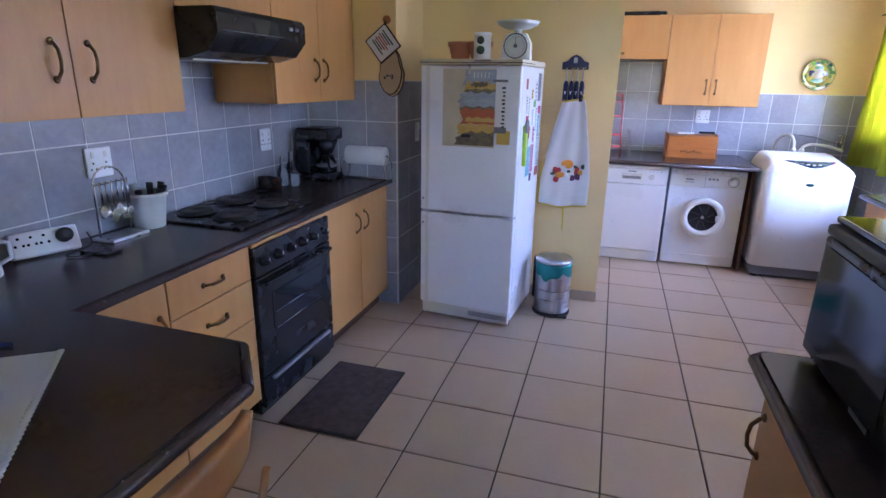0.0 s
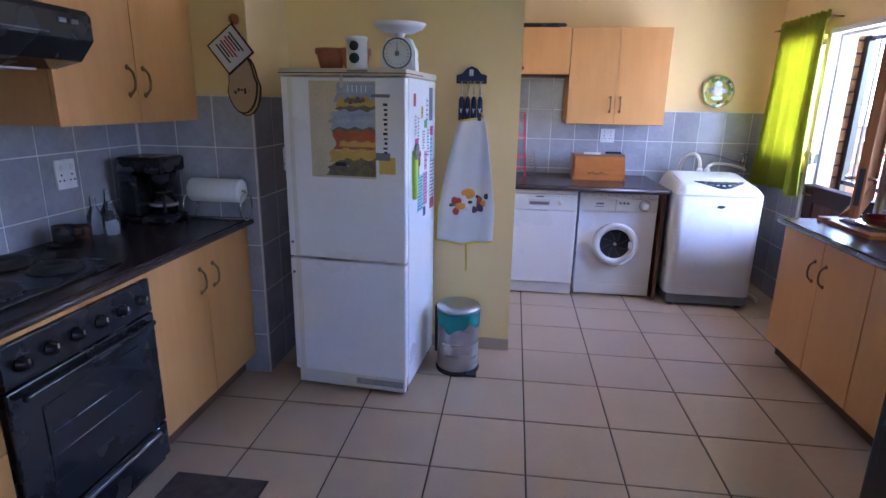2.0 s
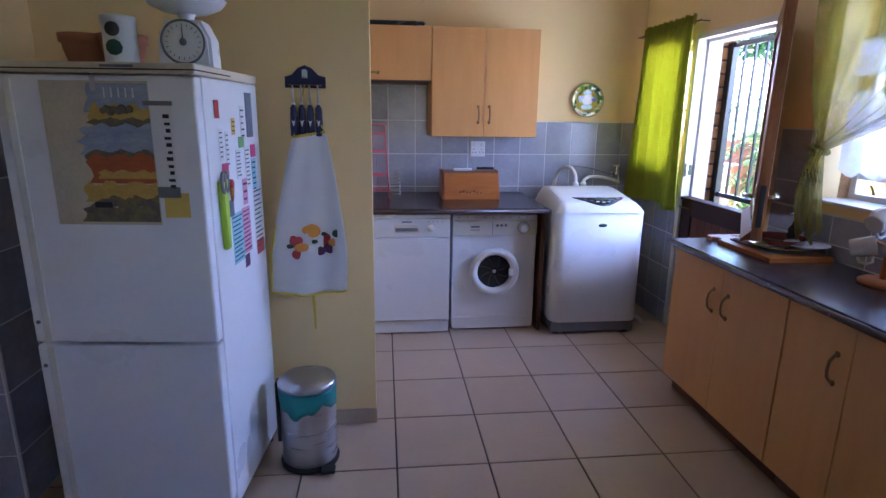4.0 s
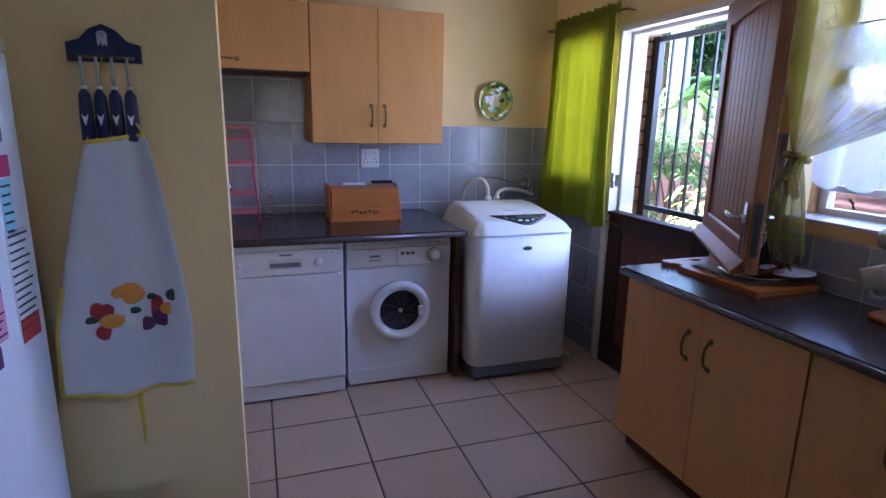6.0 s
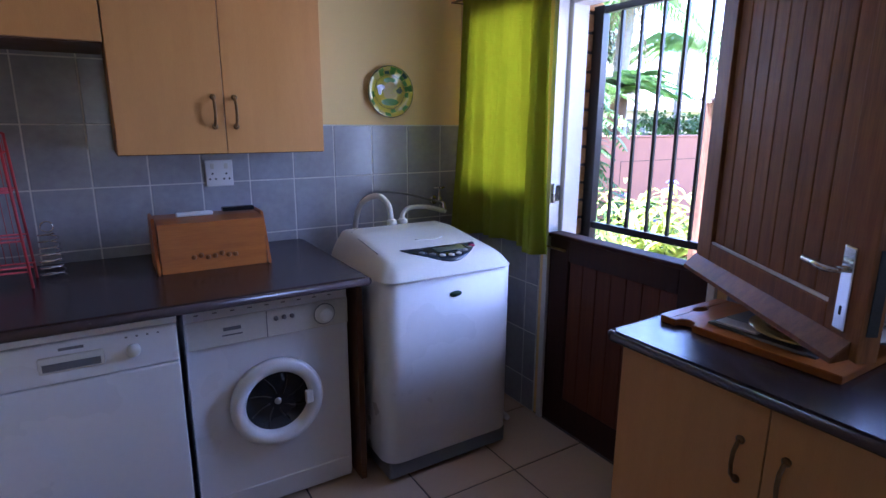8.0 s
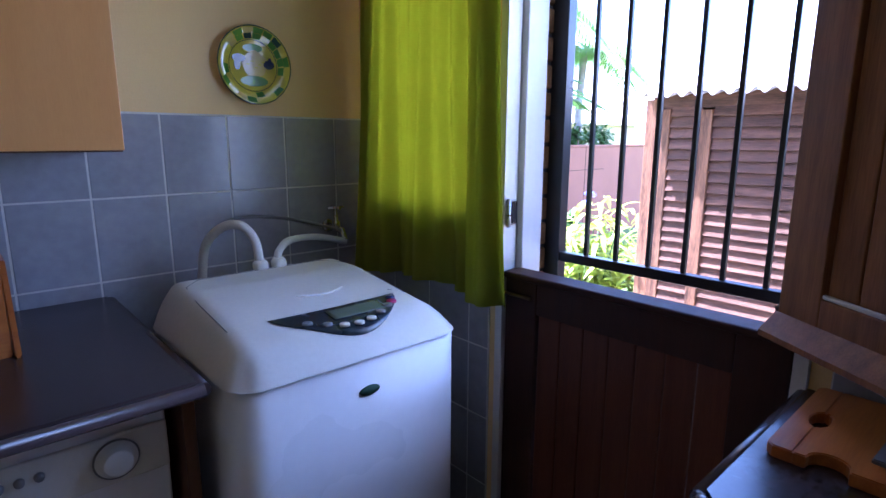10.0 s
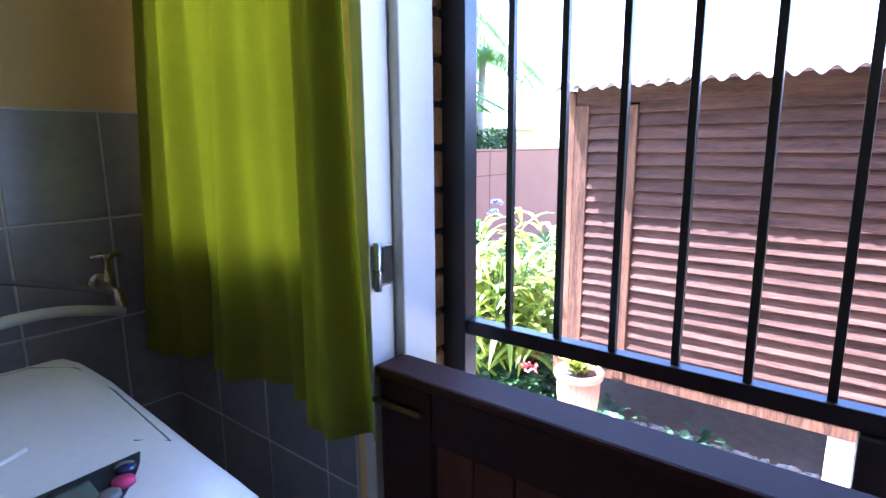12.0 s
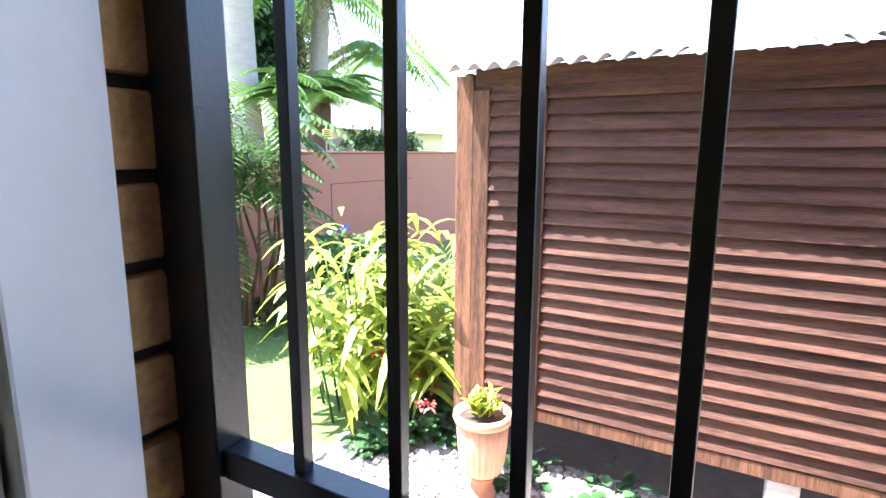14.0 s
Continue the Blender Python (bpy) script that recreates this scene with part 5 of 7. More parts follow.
def mug(x, y, z, label, tip):
    t = thing("mug", (x, y, z), label, "mug", "hanging mugs", rz=tip)
    part("cup", lathe(bmesh.new(), [(0.030, 0), (0.036, 0.004), (0.041, 0.085), (0.043, 0.09), (0.039, 0.088), (0.033, 0.01), (0.001, 0.008)], 28), material("pale_mug_glaze", (0.55, 0.48, 0.42), None, 0.2), t)
    part("handle", tube(bmesh.new(), [(0.038, 0, 0.07), (0.065, 0, 0.068), (0.07, 0, 0.045), (0.06, 0, 0.025), (0.036, 0, 0.022)], 0.006, 8), OFFWHITE, t)
    return t


tree_ob = thing("mug_tree", (1.93, 3.47, RT), "wooden mug tree on the worktop", "mug tree")
part("foot", lathe(bmesh.new(), [(0.08, 0), (0.082, 0.012), (0.07, 0.02), (0.012, 0.022)], 32, (1.93, 3.47, RT)), PINE, tree_ob)
part("post", tube(bmesh.new(), [(1.93, 3.47, RT + 0.02), (1.93, 3.47, RT + 0.33)], 0.011, 10), PINE, tree_ob)
for a, h in ((0.3, 0.15), (2.4, 0.15), (4.4, 0.15), (1.2, 0.27), (3.4, 0.27), (5.4, 0.27)):
    part("peg", tube(bmesh.new(), [(1.93, 3.47, RT + h), (1.93 + 0.07 * math.cos(a), 3.47 + 0.07 * math.sin(a), RT + h + 0.035)], 0.005, 6), PINE, tree_ob)
for a, h in ((2.4, 0.10), (1.2, 0.22), (4.4, 0.10), (3.4, 0.22)):
    m = mug(1.93, 3.47, RT, "pale glazed mug hanging on the mug tree", 1)
    m.matrix_basis = pose(1.93 + 0.085 * math.cos(a), 3.47 + 0.085 * math.sin(a), RT + h + 0.04, 0, 0, math.degrees(a)) @ pose(0, 0, 0, 0, 75, 180) @ pose(0, 0, -0.04)

# ---- microwave ----
mw = thing("microwave", (0.62, 1.36, WT), "black microwave oven with a glossy dark glass door", "microwave")
part("casing", cube(0.435, 0.80, 1.10, 1.605, WT + 0.015, 1.235, 0.006), BLACK, mw)
part("top_plate", cube(0.418, 0.805, 1.095, 1.612, 1.236, 1.252, 0.006, 3), DARKGLASS, mw, "glossy dark top")
mdoor = part("door", cube(0.405, 0.434, 1.10, 1.608, WT + 0.02, 1.205, 0.007, 3), BLACK, mw)
part("door_glass", cube(0.402, 0.4048, 1.20, 1.585, WT + 0.05, 1.185, 0.001), DARKGLASS, mdoor, "glossy dark door glass")
part("control_strip", cube(0.402, 0.4345, 1.10, 1.608, 1.207, 1.234, 0.009, 3), GREYPLASTIC, mw)
part("handle", cube(0.388, 0.404, 1.13, 1.15, WT + 0.06, 1.17, 0.005), BLACK, mdoor)
part("badge", cube(0.4005, 0.402, 1.22, 1.30, WT + 0.027, WT + 0.037), STEEL, mdoor)
for x in (0.47, 0.76):
    for y in (1.15, 1.56):
        part("foot", lathe(bmesh.new(), [(0.014, 0), (0.014, 0.016)], 12, (x, y, WT)), RUBBER, mw)

# ---- left worktop things ----


def socket(name, at, face, label, w=0.12, h=0.12, plugs=()):
    """A white socket plate; face turns it from facing -y."""
    t = new(name)
    t.matrix_basis = Matrix.Translation(at) @ Matrix.Rotation(radians(face), 4, "Z")
    FRAMES[t.name] = Matrix()
    tagged(t, label, "wall socket")
    part("plate", cube(-w / 2, w / 2, -0.011, 0, -h / 2, h / 2, 0.004), WHITEENAMEL, t)
    for u, v in ((-0.03, 0.0), (0.03, 0.0)):
        for du, dv in ((0, 0.018), (-0.012, -0.006), (0.012, -0.006)):
            part("pin_hole", lathe(bmesh.new(), [(0.0045, -0.0118), (0.0045, -0.0108)], 10, (u + du, 0, v + dv - 0.02), "y"), BLACK, t)
    for u in (-0.03, 0.03):
        part("switch", cube(u - 0.008, u + 0.008, -0.0145, -0.011, 0.02, 0.045, 0.002), OFFWHITE, t)
    return t


socket("wall_socket", (0.707, YB - 0.009, 1.247), 0, "white double wall socket on the laundry tiles")
socket("wall_socket", (XL + 0.009, 1.91, 1.19), 90, "white double wall socket above the worktop")
socket("wall_socket", (XL + 0.009, 3.06, 1.175), 90, "white double wall socket above the hob", 0.11, 0.13)
socket("wall_socket", (-1.44 + 0.009, 3.93, 1.18), 90, "white wall socket beside the fridge with a plug", 0.07, 0.13)
adaptor = thing("plug_adaptor", (XL + 0.05, 1.62, WT), "white multi plug adaptor with a black plug", "adaptor", rz=-68)
adaptor.matrix_basis = pose(-2.02, 1.58, WT + 0.001, -18, 0, 70)
part("box", cube(-0.108, 0.108, -0.03, 0.02, 0.0, 0.092, 0.008), WHITEENAMEL, adaptor)
for u in (-0.082, -0.043, -0.004):
    for du, dv in ((0, 0.02), (-0.012, -0.006), (0.012, -0.006)):
        part("pin_hole", lathe(bmesh.new(), [(0.005, -0.0312), (0.005, -0.0295)], 10, (u + du, 0, 0.05 + dv), "y"), BLACK, adaptor)
part("plug", lathe(bmesh.new(), [(0.027, -0.03), (0.026, -0.055), (0.012, -0.065)], 18, (0.058, 0, 0.058), "y"), RUBBER, adaptor, "round black plug")
solid("phone", cube(-1.93, -1.80, 1.63, 1.70, WT + 0.001, WT + 0.011, 0.003), BLACK, "black phone lying on the worktop", "phone")
hose("charger_cable", [(-1.96, 1.70, 0.96), (-1.90, 1.66, 0.93), (-1.93, 1.58, 0.907), (-1.88, 1.60, 0.906), (-1.86, 1.66, 0.908)], 0.0025, RUBBER, "black charger cable trailing to the phone")
kettle = thing("jug", (-1.98, 1.40, WT), "white jug with a pale green band", "jug")
part("body", lathe(bmesh.new(), [(0.05, 0.0), (0.055, 0.005), (0.048, 0.13), (0.05, 0.14), (0.044, 0.138), (0.045, 0.01), (0.001, 0.008)], 28, (-1.98, 1.40, WT)), WHITEENAMEL, kettle)
part("handle", tube(bmesh.new(), [(-1.945, 1.435, 1.02), (-1.92, 1.46, 1.01), (-1.92, 1.46, 0.96), (-1.945, 1.435, 0.94)], 0.007, 8), WHITEENAMEL, kettle)

kettle.location += Vector((0, -0.07, 0))

# utensil stand
us = thing("cutlery_stand", (-1.975, 1.86, WT), "chrome wire stand with hanging kitchen utensils", "utensil stand")
cx, cy = -1.975, 1.86
part("base", cube(cx - 0.05, cx + 0.06, cy - 0.09, cy + 0.09, WT, WT + 0.012, 0.003), STEEL, us)
arch = [(cx - 0.02, cy - 0.075, WT + 0.01)] + [(cx - 0.02, cy - 0.075 * math.cos(a * 0.2618), WT + 0.21 + 0.075 * math.sin(a * 0.2618)) for a in range(13)] + [(cx - 0.02, cy + 0.075, WT + 0.01)]
part("arch", tube(bmesh.new(), arch, 0.004, 8), CHROME, us)
part("cross_bar", tube(bmesh.new(), [(cx - 0.02, cy - 0.075, WT + 0.22), (cx - 0.02, cy + 0.075, WT + 0.22)], 0.0035, 6), CHROME, us)
for k in range(6):
    y = cy - 0.063 + k * 0.025
    n = 0.15 + 0.015 * (k % 3)
    u = thing("utensil", (cx, y, WT + 0.225 - n), ("chrome serving spoon", "chrome serving fork", "chrome slotted server")[k % 3] + " hanging on the utensil stand", "utensil", "hanging utensils")
    x = cx + 0.005
    part("shaft", tube(bmesh.new(), [(x, y, WT + 0.235), (x, y, WT + 0.235 - n * 0.6)], 0.0035, 6, 0.0045), CHROME, u)
    bl = bmesh.new()
    if k % 3 == 1:
        for d in (-0.009, -0.003, 0.003, 0.009):
            tube(bl, [(x, y + d * 0.5, WT + 0.235 - n * 0.6), (x, y + d, WT + 0.235 - n)], 0.0018, 5)
    else:
        lathe(bl, [(0.001, -0.002), (0.017, 0.001), (0.015, 0.004)], 16, (x, y, WT + 0.235 - n * 0.8), "x")
        for v in bl.verts:
            v.co.z = WT + 0.235 - n * 0.8 + (v.co.z - WT - 0.235 + n * 0.8) * 1.7
    part("blade", bl, CHROME, u)

# bucket with utensils
bk = thing("utensil_bucket", (-1.985, 2.06, WT), "white plastic bucket full of utensils and tongs", "bucket")
part("bucket", lathe(bmesh.new(), [(0.058, 0), (0.062, 0.004), (0.078, 0.135), (0.086, 0.138), (0.087, 0.152), (0.081, 0.155), (0.076, 0.15), (0.058, 0.01), (0.001, 0.008)], 40, (-1.99, 2.03, WT)), OFFWHITE, bk)
for k, (dx, dy, h) in enumerate(((0.03, 0.05, 0.175), (0.01, 0.06, 0.185), (-0.02, -0.03, 0.19), (0.04, 0.02, 0.165), (-0.01, 0.03, 0.18), (0.02, -0.05, 0.17), (-0.03, 0.05, 0.18))):
    x, y = -1.99 + dx * 0.6, 2.03 + dy * 0.6
    p = part("utensil", tube(bmesh.new(), [(x * 1.0, y, WT + 0.02), (x + dx * 0.7, y + dy * 0.7, WT + h)], 0.005, 8, 0.014), RUBBER if k != 2 else OFFWHITE, bk)

# glass cup, bottles, coffee maker
cup = thing("glass_cup", (-1.98, 2.88, WT), "clear glass coffee cup on a saucer", "cup")
part("bowl", lathe(bmesh.new(), [(0.028, 0.012), (0.038, 0.02), (0.042, 0.085), (0.039, 0.085), (0.034, 0.022), (0.001, 0.018)], 28, (-1.98, 2.88, WT)), material("smoky_glass", (0.35, 0.30, 0.28), None, 0.05, transmission=0.9, bump=0), cup)
part("handle", tube(bmesh.new(), [(-1.95, 2.91, WT + 0.075), (-1.93, 2.93, WT + 0.07), (-1.93, 2.93, WT + 0.04), (-1.955, 2.905, WT + 0.03)], 0.005, 8), DARKGLASS, cup)
part("saucer", lathe(bmesh.new(), [(0.04, 0.0), (0.07, 0.010), (0.068, 0.012), (0.04, 0.005)], 32, (-1.98, 2.88, WT)), DARKGLASS, cup)
solid("sugar_bowl", lathe(bmesh.new(), [(0.03, 0), (0.045, 0.01), (0.05, 0.045), (0.046, 0.06), (0.04, 0.058), (0.038, 0.012), (0.001, 0.01)], 24, (-2.0, 2.99, WT)), material("amber_glass", (0.55, 0.28, 0.16), None, 0.06, transmission=0.8, bump=0), "amber pressed glass sugar bowl", "bowl")
for x, y, h in ((-2.0, 3.09, 0.17), (-1.93, 3.10, 0.15), (-1.99, 3.17, 0.19)):
    b = thing("oil_bottle", (x, y, WT), "clear glass cruet bottle with a stopper", "bottle", "cruet bottles")
    part("body", lathe(bmesh.new(), [(0.03, 0), (0.034, 0.006), (0.033, h * 0.5), (0.014, h * 0.72), (0.012, h * 0.9), (0.015, h * 0.92)], 20, (x, y, WT)), GLASS, b)
    part("stopper", lathe(bmesh.new(), [(0.010, h * 0.92), (0.013, h), (0.001, h * 1.03)], 14, (x, y, WT)), GLASS, b)
cm = thing("coffee_maker", (-1.93, 3.38, WT), "black drip coffee maker with a glass jug", "coffee maker")
part("base", cube(-2.02, -1.80, 3.26, 3.46, WT, WT + 0.035, 0.012), BLACK, cm)
part("tower", cube(-2.03, -1.935, 3.25, 3.47, WT + 0.036, WT + 0.25, 0.014), BLACK, cm)
part("head", cube(-2.03, -1.80, 3.25, 3.47, WT + 0.251, WT + 0.33, 0.018, 3), BLACK, cm)
part("filter_cone", lathe(bmesh.new(), [(0.04, 0.165), (0.075, 0.25)], 28, (-1.87, 3.36, WT)), BLACK, cm)
jug = part("carafe", lathe(bmesh.new(), [(0.045, 0.036), (0.062, 0.045), (0.066, 0.085), (0.05, 0.13), (0.045, 0.15), (0.042, 0.15), (0.058, 0.09), (0.05, 0.045), (0.001, 0.042)], 32, (-1.87, 3.36, WT)), GLASS, cm, "glass carafe with a steel band")
part("band", lathe(bmesh.new(), [(0.0675, 0.082), (0.067, 0.096)], 32, (-1.87, 3.36, WT)), STEEL, jug)
part("carafe_handle", tube(bmesh.new(), [(-1.84, 3.31, WT + 0.14), (-1.81, 3.27, WT + 0.14), (-1.80, 3.26, WT + 0.09), (-1.825, 3.30, WT + 0.06)], 0.008, 8), BLACK, jug)
part("lid", lathe(bmesh.new(), [(0.047, 0.15), (0.046, 0.16), (0.001, 0.163)], 28, (-1.87, 3.36, WT)), BLACK, jug)

cm.location.y += 0.05

pt = thing("paper_towel_holder", (-1.62, 3.50, WT), "chrome paper towel holder with a white roll", "paper towel holder")
part("roll", lathe(bmesh.new(), [(0.02, -1.755), (0.058, -1.754), (0.060, -1.75), (0.060, -1.49), (0.058, -1.486), (0.02, -1.485)], 36, (0, 3.49, 1.055), "x"), PAPER, pt, "white paper roll")
part("spindle", tube(bmesh.new(), [(-1.78, 3.49, 1.055), (-1.465, 3.49, 1.055)], 0.007, 8), CHROME, pt)
for x in (-1.775, -1.468):
    part("end_loop", tube(bmesh.new(), [(x, 3.49 + 0.066 * math.cos(a * 0.2618), WT + 0.075 + 0.070 * math.sin(a * 0.2618)) for a in range(24)], 0.005, 6, closed=True), CHROME, pt)
part("foot_bar", tube(bmesh.new(), [(-1.775, 3.49, WT + 0.006), (-1.468, 3.49, WT + 0.006)], 0.005, 6), CHROME, pt)

# oven mitts on a hook
hook = thing("wall_hook", (-1.50, 3.56, 1.88), "small round wooden wall hook", "hook")
part("rose", lathe(bmesh.new(), [(0.026, 0), (0.024, -0.012), (0.001, -0.015)], 20, (-1.50, 3.572, 1.885), "y"), PINE, hook)
part("peg", tube(bmesh.new(), [(-1.50, 3.56, 1.885), (-1.50, 3.535, 1.88), (-1.50, 3.53, 1.895)], 0.004, 6), BRASS, hook)
holder = thing("pot_holder", (-1.50, 3.55, 1.73), "white quilted pot holder with dark red print", "pot holder")
hm = Matrix.Translation((-1.515, 3.545, 1.745)) @ Matrix.Rotation(radians(52), 4, "Y")
for nm, s, y0, y1, mt in (("binding", 0.087, -0.006, 0.004, DARKWOOD), ("quilt", 0.079, -0.009, 0.006, COTTON)):
    bm = cube(-s, s, y0, y1, -s, s, 0.004)
    bm.transform(hm)
    part(nm, bm, mt, holder)
for k in range(7):
    bm = cube(-0.06 + 0.01 * (k % 2), 0.05 - 0.012 * (k % 3), -0.0105, -0.0085, 0.045 - k * 0.015, 0.053 - k * 0.015)
    bm.transform(hm)
    part("print_bar", bm, RED if k in (2, 3, 4) else INK, holder)
part("loop", tube(bmesh.new(), [(-1.505, 3.548, 1.86), (-1.50, 3.54, 1.888), (-1.495, 3.548, 1.86)], 0.003, 5), INK, holder)
for off in (0.0, 0.012):
    mt = thing("oven_mitt", (-1.47, 3.555 + off, 1.58), "beige quilted oven mitt with dark binding", "oven mitt", "mitts on the hook")
    out = [(-1.475 + off + 0.082 * math.sin(a * 0.2618) * (1.0 if math.cos(a * 0.2618) < 0 else 0.85), 1.585 - off + 0.148 * (-math.cos(a * 0.2618)) * -1) for a in range(24)]
    part("binding", prism(bmesh.new(), out, 3.551 + off, 3.561 + off, "y", 0.002), DARKWOOD, mt)
    inn = [(-1.475 + off + (x + 1.475 - off) * 0.92, 1.585 - off + (z - 1.585 + off) * 0.95) for x, z in out]
    part("quilt", prism(bmesh.new(), inn, 3.5495 + off, 3.562 + off, "y", 0.001), QUILT, mt)
    if not off:
        for k in range(5):
            part("print_mark", cube(-1.515 + k * 0.017, -1.503 + k * 0.017, 3.548, 3.5492, 1.535 + 0.012 * (k % 3), 1.55 + 0.012 * (k % 2)), NAVY, mt)

# rug and chair and cloth
rug = thing("kitchen_rug", (-1.24, 2.36, 0), "charcoal brown rug in front of the oven", "rug")
part("carpet", cube(-1.43, -1.05, 2.06, 2.66, 0.001, 0.012, 0.004), MAT, rug)
part("border", cube(-1.438, -1.042, 2.052, 2.668, 0.0005, 0.008, 0.003), RUBBER, rug)
ch = thing("dining_chair", (-0.93, 0.78, 0), "golden wooden chair with a curved backrest and blue seat", "chair")
part("seat", cube(-1.16, -0.74, 0.56, 1.0, 0.42, 0.45, 0.01), CHAIRWOOD, ch)
part("cushion", cube(-1.15, -0.75, 0.57, 0.99, 0.451, 0.49, 0.015), BLUECUSHION, ch, "blue seat cushion")
for x in (-1.13, -0.77):
    for y in (0.59, 0.97):
        part("leg", tube(bmesh.new(), [(x, y, 0.42), (x * 1.0 + (0.02 if x > -1 else -0.02), y, 0.0)], 0.02, 10, 0.014), CHAIRWOOD, ch)
for y in (0.60, 0.72, 0.84, 0.96):
    part("spindle", tube(bmesh.new(), [(-0.765, y, 0.44), (-0.70, 0.78 + (y - 0.78) * 1.05, 0.77)], 0.009, 8), CHAIRWOOD, ch)


def crest(u, v):
    y = 0.55 + 0.46 * u
    return (-0.70 + 0.05 * (2 * u - 1) ** 2 * -1 - 0.02 * (1 - v), y, 0.765 + (0.105 + 0.02 * math.sin(math.pi * u)) * v)


part("crest_rail", sheet(20, 6, crest), CHAIRWOOD, ch, thick=0.024)
cl = thing("lace_cloth", (-1.5, 0.7, WT), "white cotton cloth with a lace border on the peninsula", "table cloth")
bm = sheet(30, 30, lambda u, v: Matrix.Translation((-1.30, 1.035, WT + 0.002)) @ Matrix.Rotation(radians(-50), 4, "Z") @ Vector((0.6 * u, -0.62 * v, 0.001 + 0.005 * abs(math.sin(7 * u + 4 * v)))))
part("cloth", bm, COTTON, cl)
lb = bmesh.new()
R50 = Matrix.Translation((-1.30, 1.035, WT + 0.003)) @ Matrix.Rotation(radians(-50), 4, "Z")
for k in range(40):
    c = R50 @ Vector((0.6 * (k + 0.5) / 40, 0.004, 0.001))
    lathe(lb, [(0.009, 0), (0.009, 0.002), (0.004, 0.003)], 8, c)
part("lace_border", lb, COTTON, cl)
solid("blue_pen", tube(bmesh.new(), [(-1.43, 1.02, WT + 0.006), (-1.52, 0.98, WT + 0.006)], 0.005, 8), PLATEBLUE, "blue pen lying on the peninsula", "pen")

# ---- tool rack and apron on the dividing wall ----
tr = thing("tool_rack", (-0.37, 4.07, 1.64), "navy wooden rack with white painted lilies", "tool rack")
out = [(-0.455, 1.615), (-0.285, 1.615), (-0.285, 1.66), (-0.315, 1.668), (-0.34, 1.695), (-0.37, 1.708), (-0.40, 1.695), (-0.425, 1.668), (-0.455, 1.66)]
part("board", prism(bmesh.new(), out, 4.060, 4.078, "y", 0.002), NAVY, tr)
for x, a in ((-0.38, 0.4), (-0.362, -0.4), (-0.37, 0.0)):
    part("painted_flower", prism(bmesh.new(), [(x - 0.002, 1.655), (x + 0.002, 1.655), (x + 0.010 * a + 0.007, 1.685), (x + 0.010 * a, 1.692), (x + 0.010 * a - 0.007, 1.685)], 4.0585, 4.0599, "y"), PAPER, tr)
part("hook_rail", tube(bmesh.new(), [(-0.44, 4.05, 1.625), (-0.30, 4.05, 1.625)], 0.004, 6), BRASS, tr)
for k in range(4):
    x = -0.422 + k * 0.035
    t = thing("kitchen_tool", (x, 4.045, 1.43), "kitchen tool with a navy flowered handle on the rack", "kitchen tool", "tools on the rack")
    part("shaft", tube(bmesh.new(), [(x, 4.045, 1.625), (x, 4.045, 1.54)], 0.004, 6), STEEL, t)
    part("handle", lathe(bmesh.new(), [(0.006, 1.545), (0.014, 1.53), (0.0165, 1.47), (0.0165, 1.415), (0.001, 1.41)], 14, (x, 4.045, 0)), NAVY, t)
    part("ferrule", lathe(bmesh.new(), [(0.008, 1.545), (0.008, 1.553)], 10, (x, 4.045, 0)), OFFWHITE, t)
    part("painted_flower", prism(bmesh.new(), [(x - 0.001, 1.455), (x + 0.001, 1.455), (x + 0.008, 1.482), (x, 1.474), (x - 0.008, 1.482)], 4.0265, 4.029, "y"), PAPER, t)
ap = thing("apron", (-0.38, 4.05, 0.73), "white apron with yellow binding and fruit print", "apron")


def apron(u, v):
    w = 0.135 + 0.20 * min(v * 1.35, 1) ** 0.8
    cx_ = -0.358 - 0.026 * v
    sway = 0.010 * math.sin(u * 13 + v * 2) * (0.4 + v) + 0.016 * math.sin(u * 6.3 + 0.7)
    return (cx_ + w * (u - 0.5), 4.038 - 0.018 * math.sin(math.pi * u) - sway - 0.008 * v, 1.41 + 0.022 * u * (1 - v) - 0.69 * v - 0.02 * math.sin(math.pi * (1 - u)) * v)


part("cloth", sheet(40, 40, apron), COTTON, ap, thick=0.002)
for pts in ([apron(k / 20, 1.0) for k in range(21)], [apron(k / 20, 0.0) for k in range(21)], [apron(0.0, 0.55 + 0.45 * k / 12) for k in range(13)]):
    part("binding", tube(bmesh.new(), [Vector(p) + Vector((0, -0.001, 0)) for p in pts], 0.006, 6), YELLOWTRIM, ap, "yellow edge binding")
part("neck_loop", tube(bmesh.new(), [apron(0.0, 0.0), (-0.40, 4.05, 1.50), (-0.372, 4.045, 1.628), (-0.345, 4.05, 1.52), apron(1.0, 0.0)], 0.003, 5), YELLOWTRIM, ap)
part("tie_end", tube(bmesh.new(), [(-0.375, 4.05, 0.72), (-0.372, 4.05, 0.62), (-0.37, 4.048, 0.52)], 0.009, 6, 0.004), YELLOWTRIM, ap, "dangling yellow tie")


def fruit(u, v, r, mt, squash=1.0):
    c = Vector(apron(u, v)) + Vector((0, -0.003, 0))
    bm = bmesh.new()
    lathe(bm, [(0.001, -0.0022), (r * 0.8, -0.0015), (r, 0.001), (r * 0.99, 0.004)], 18, c, "y")
    for q in bm.verts:
        q.co.z = c.z + (q.co.z - c.z) * squash
    part("printed_fruit", bm, mt, ap)


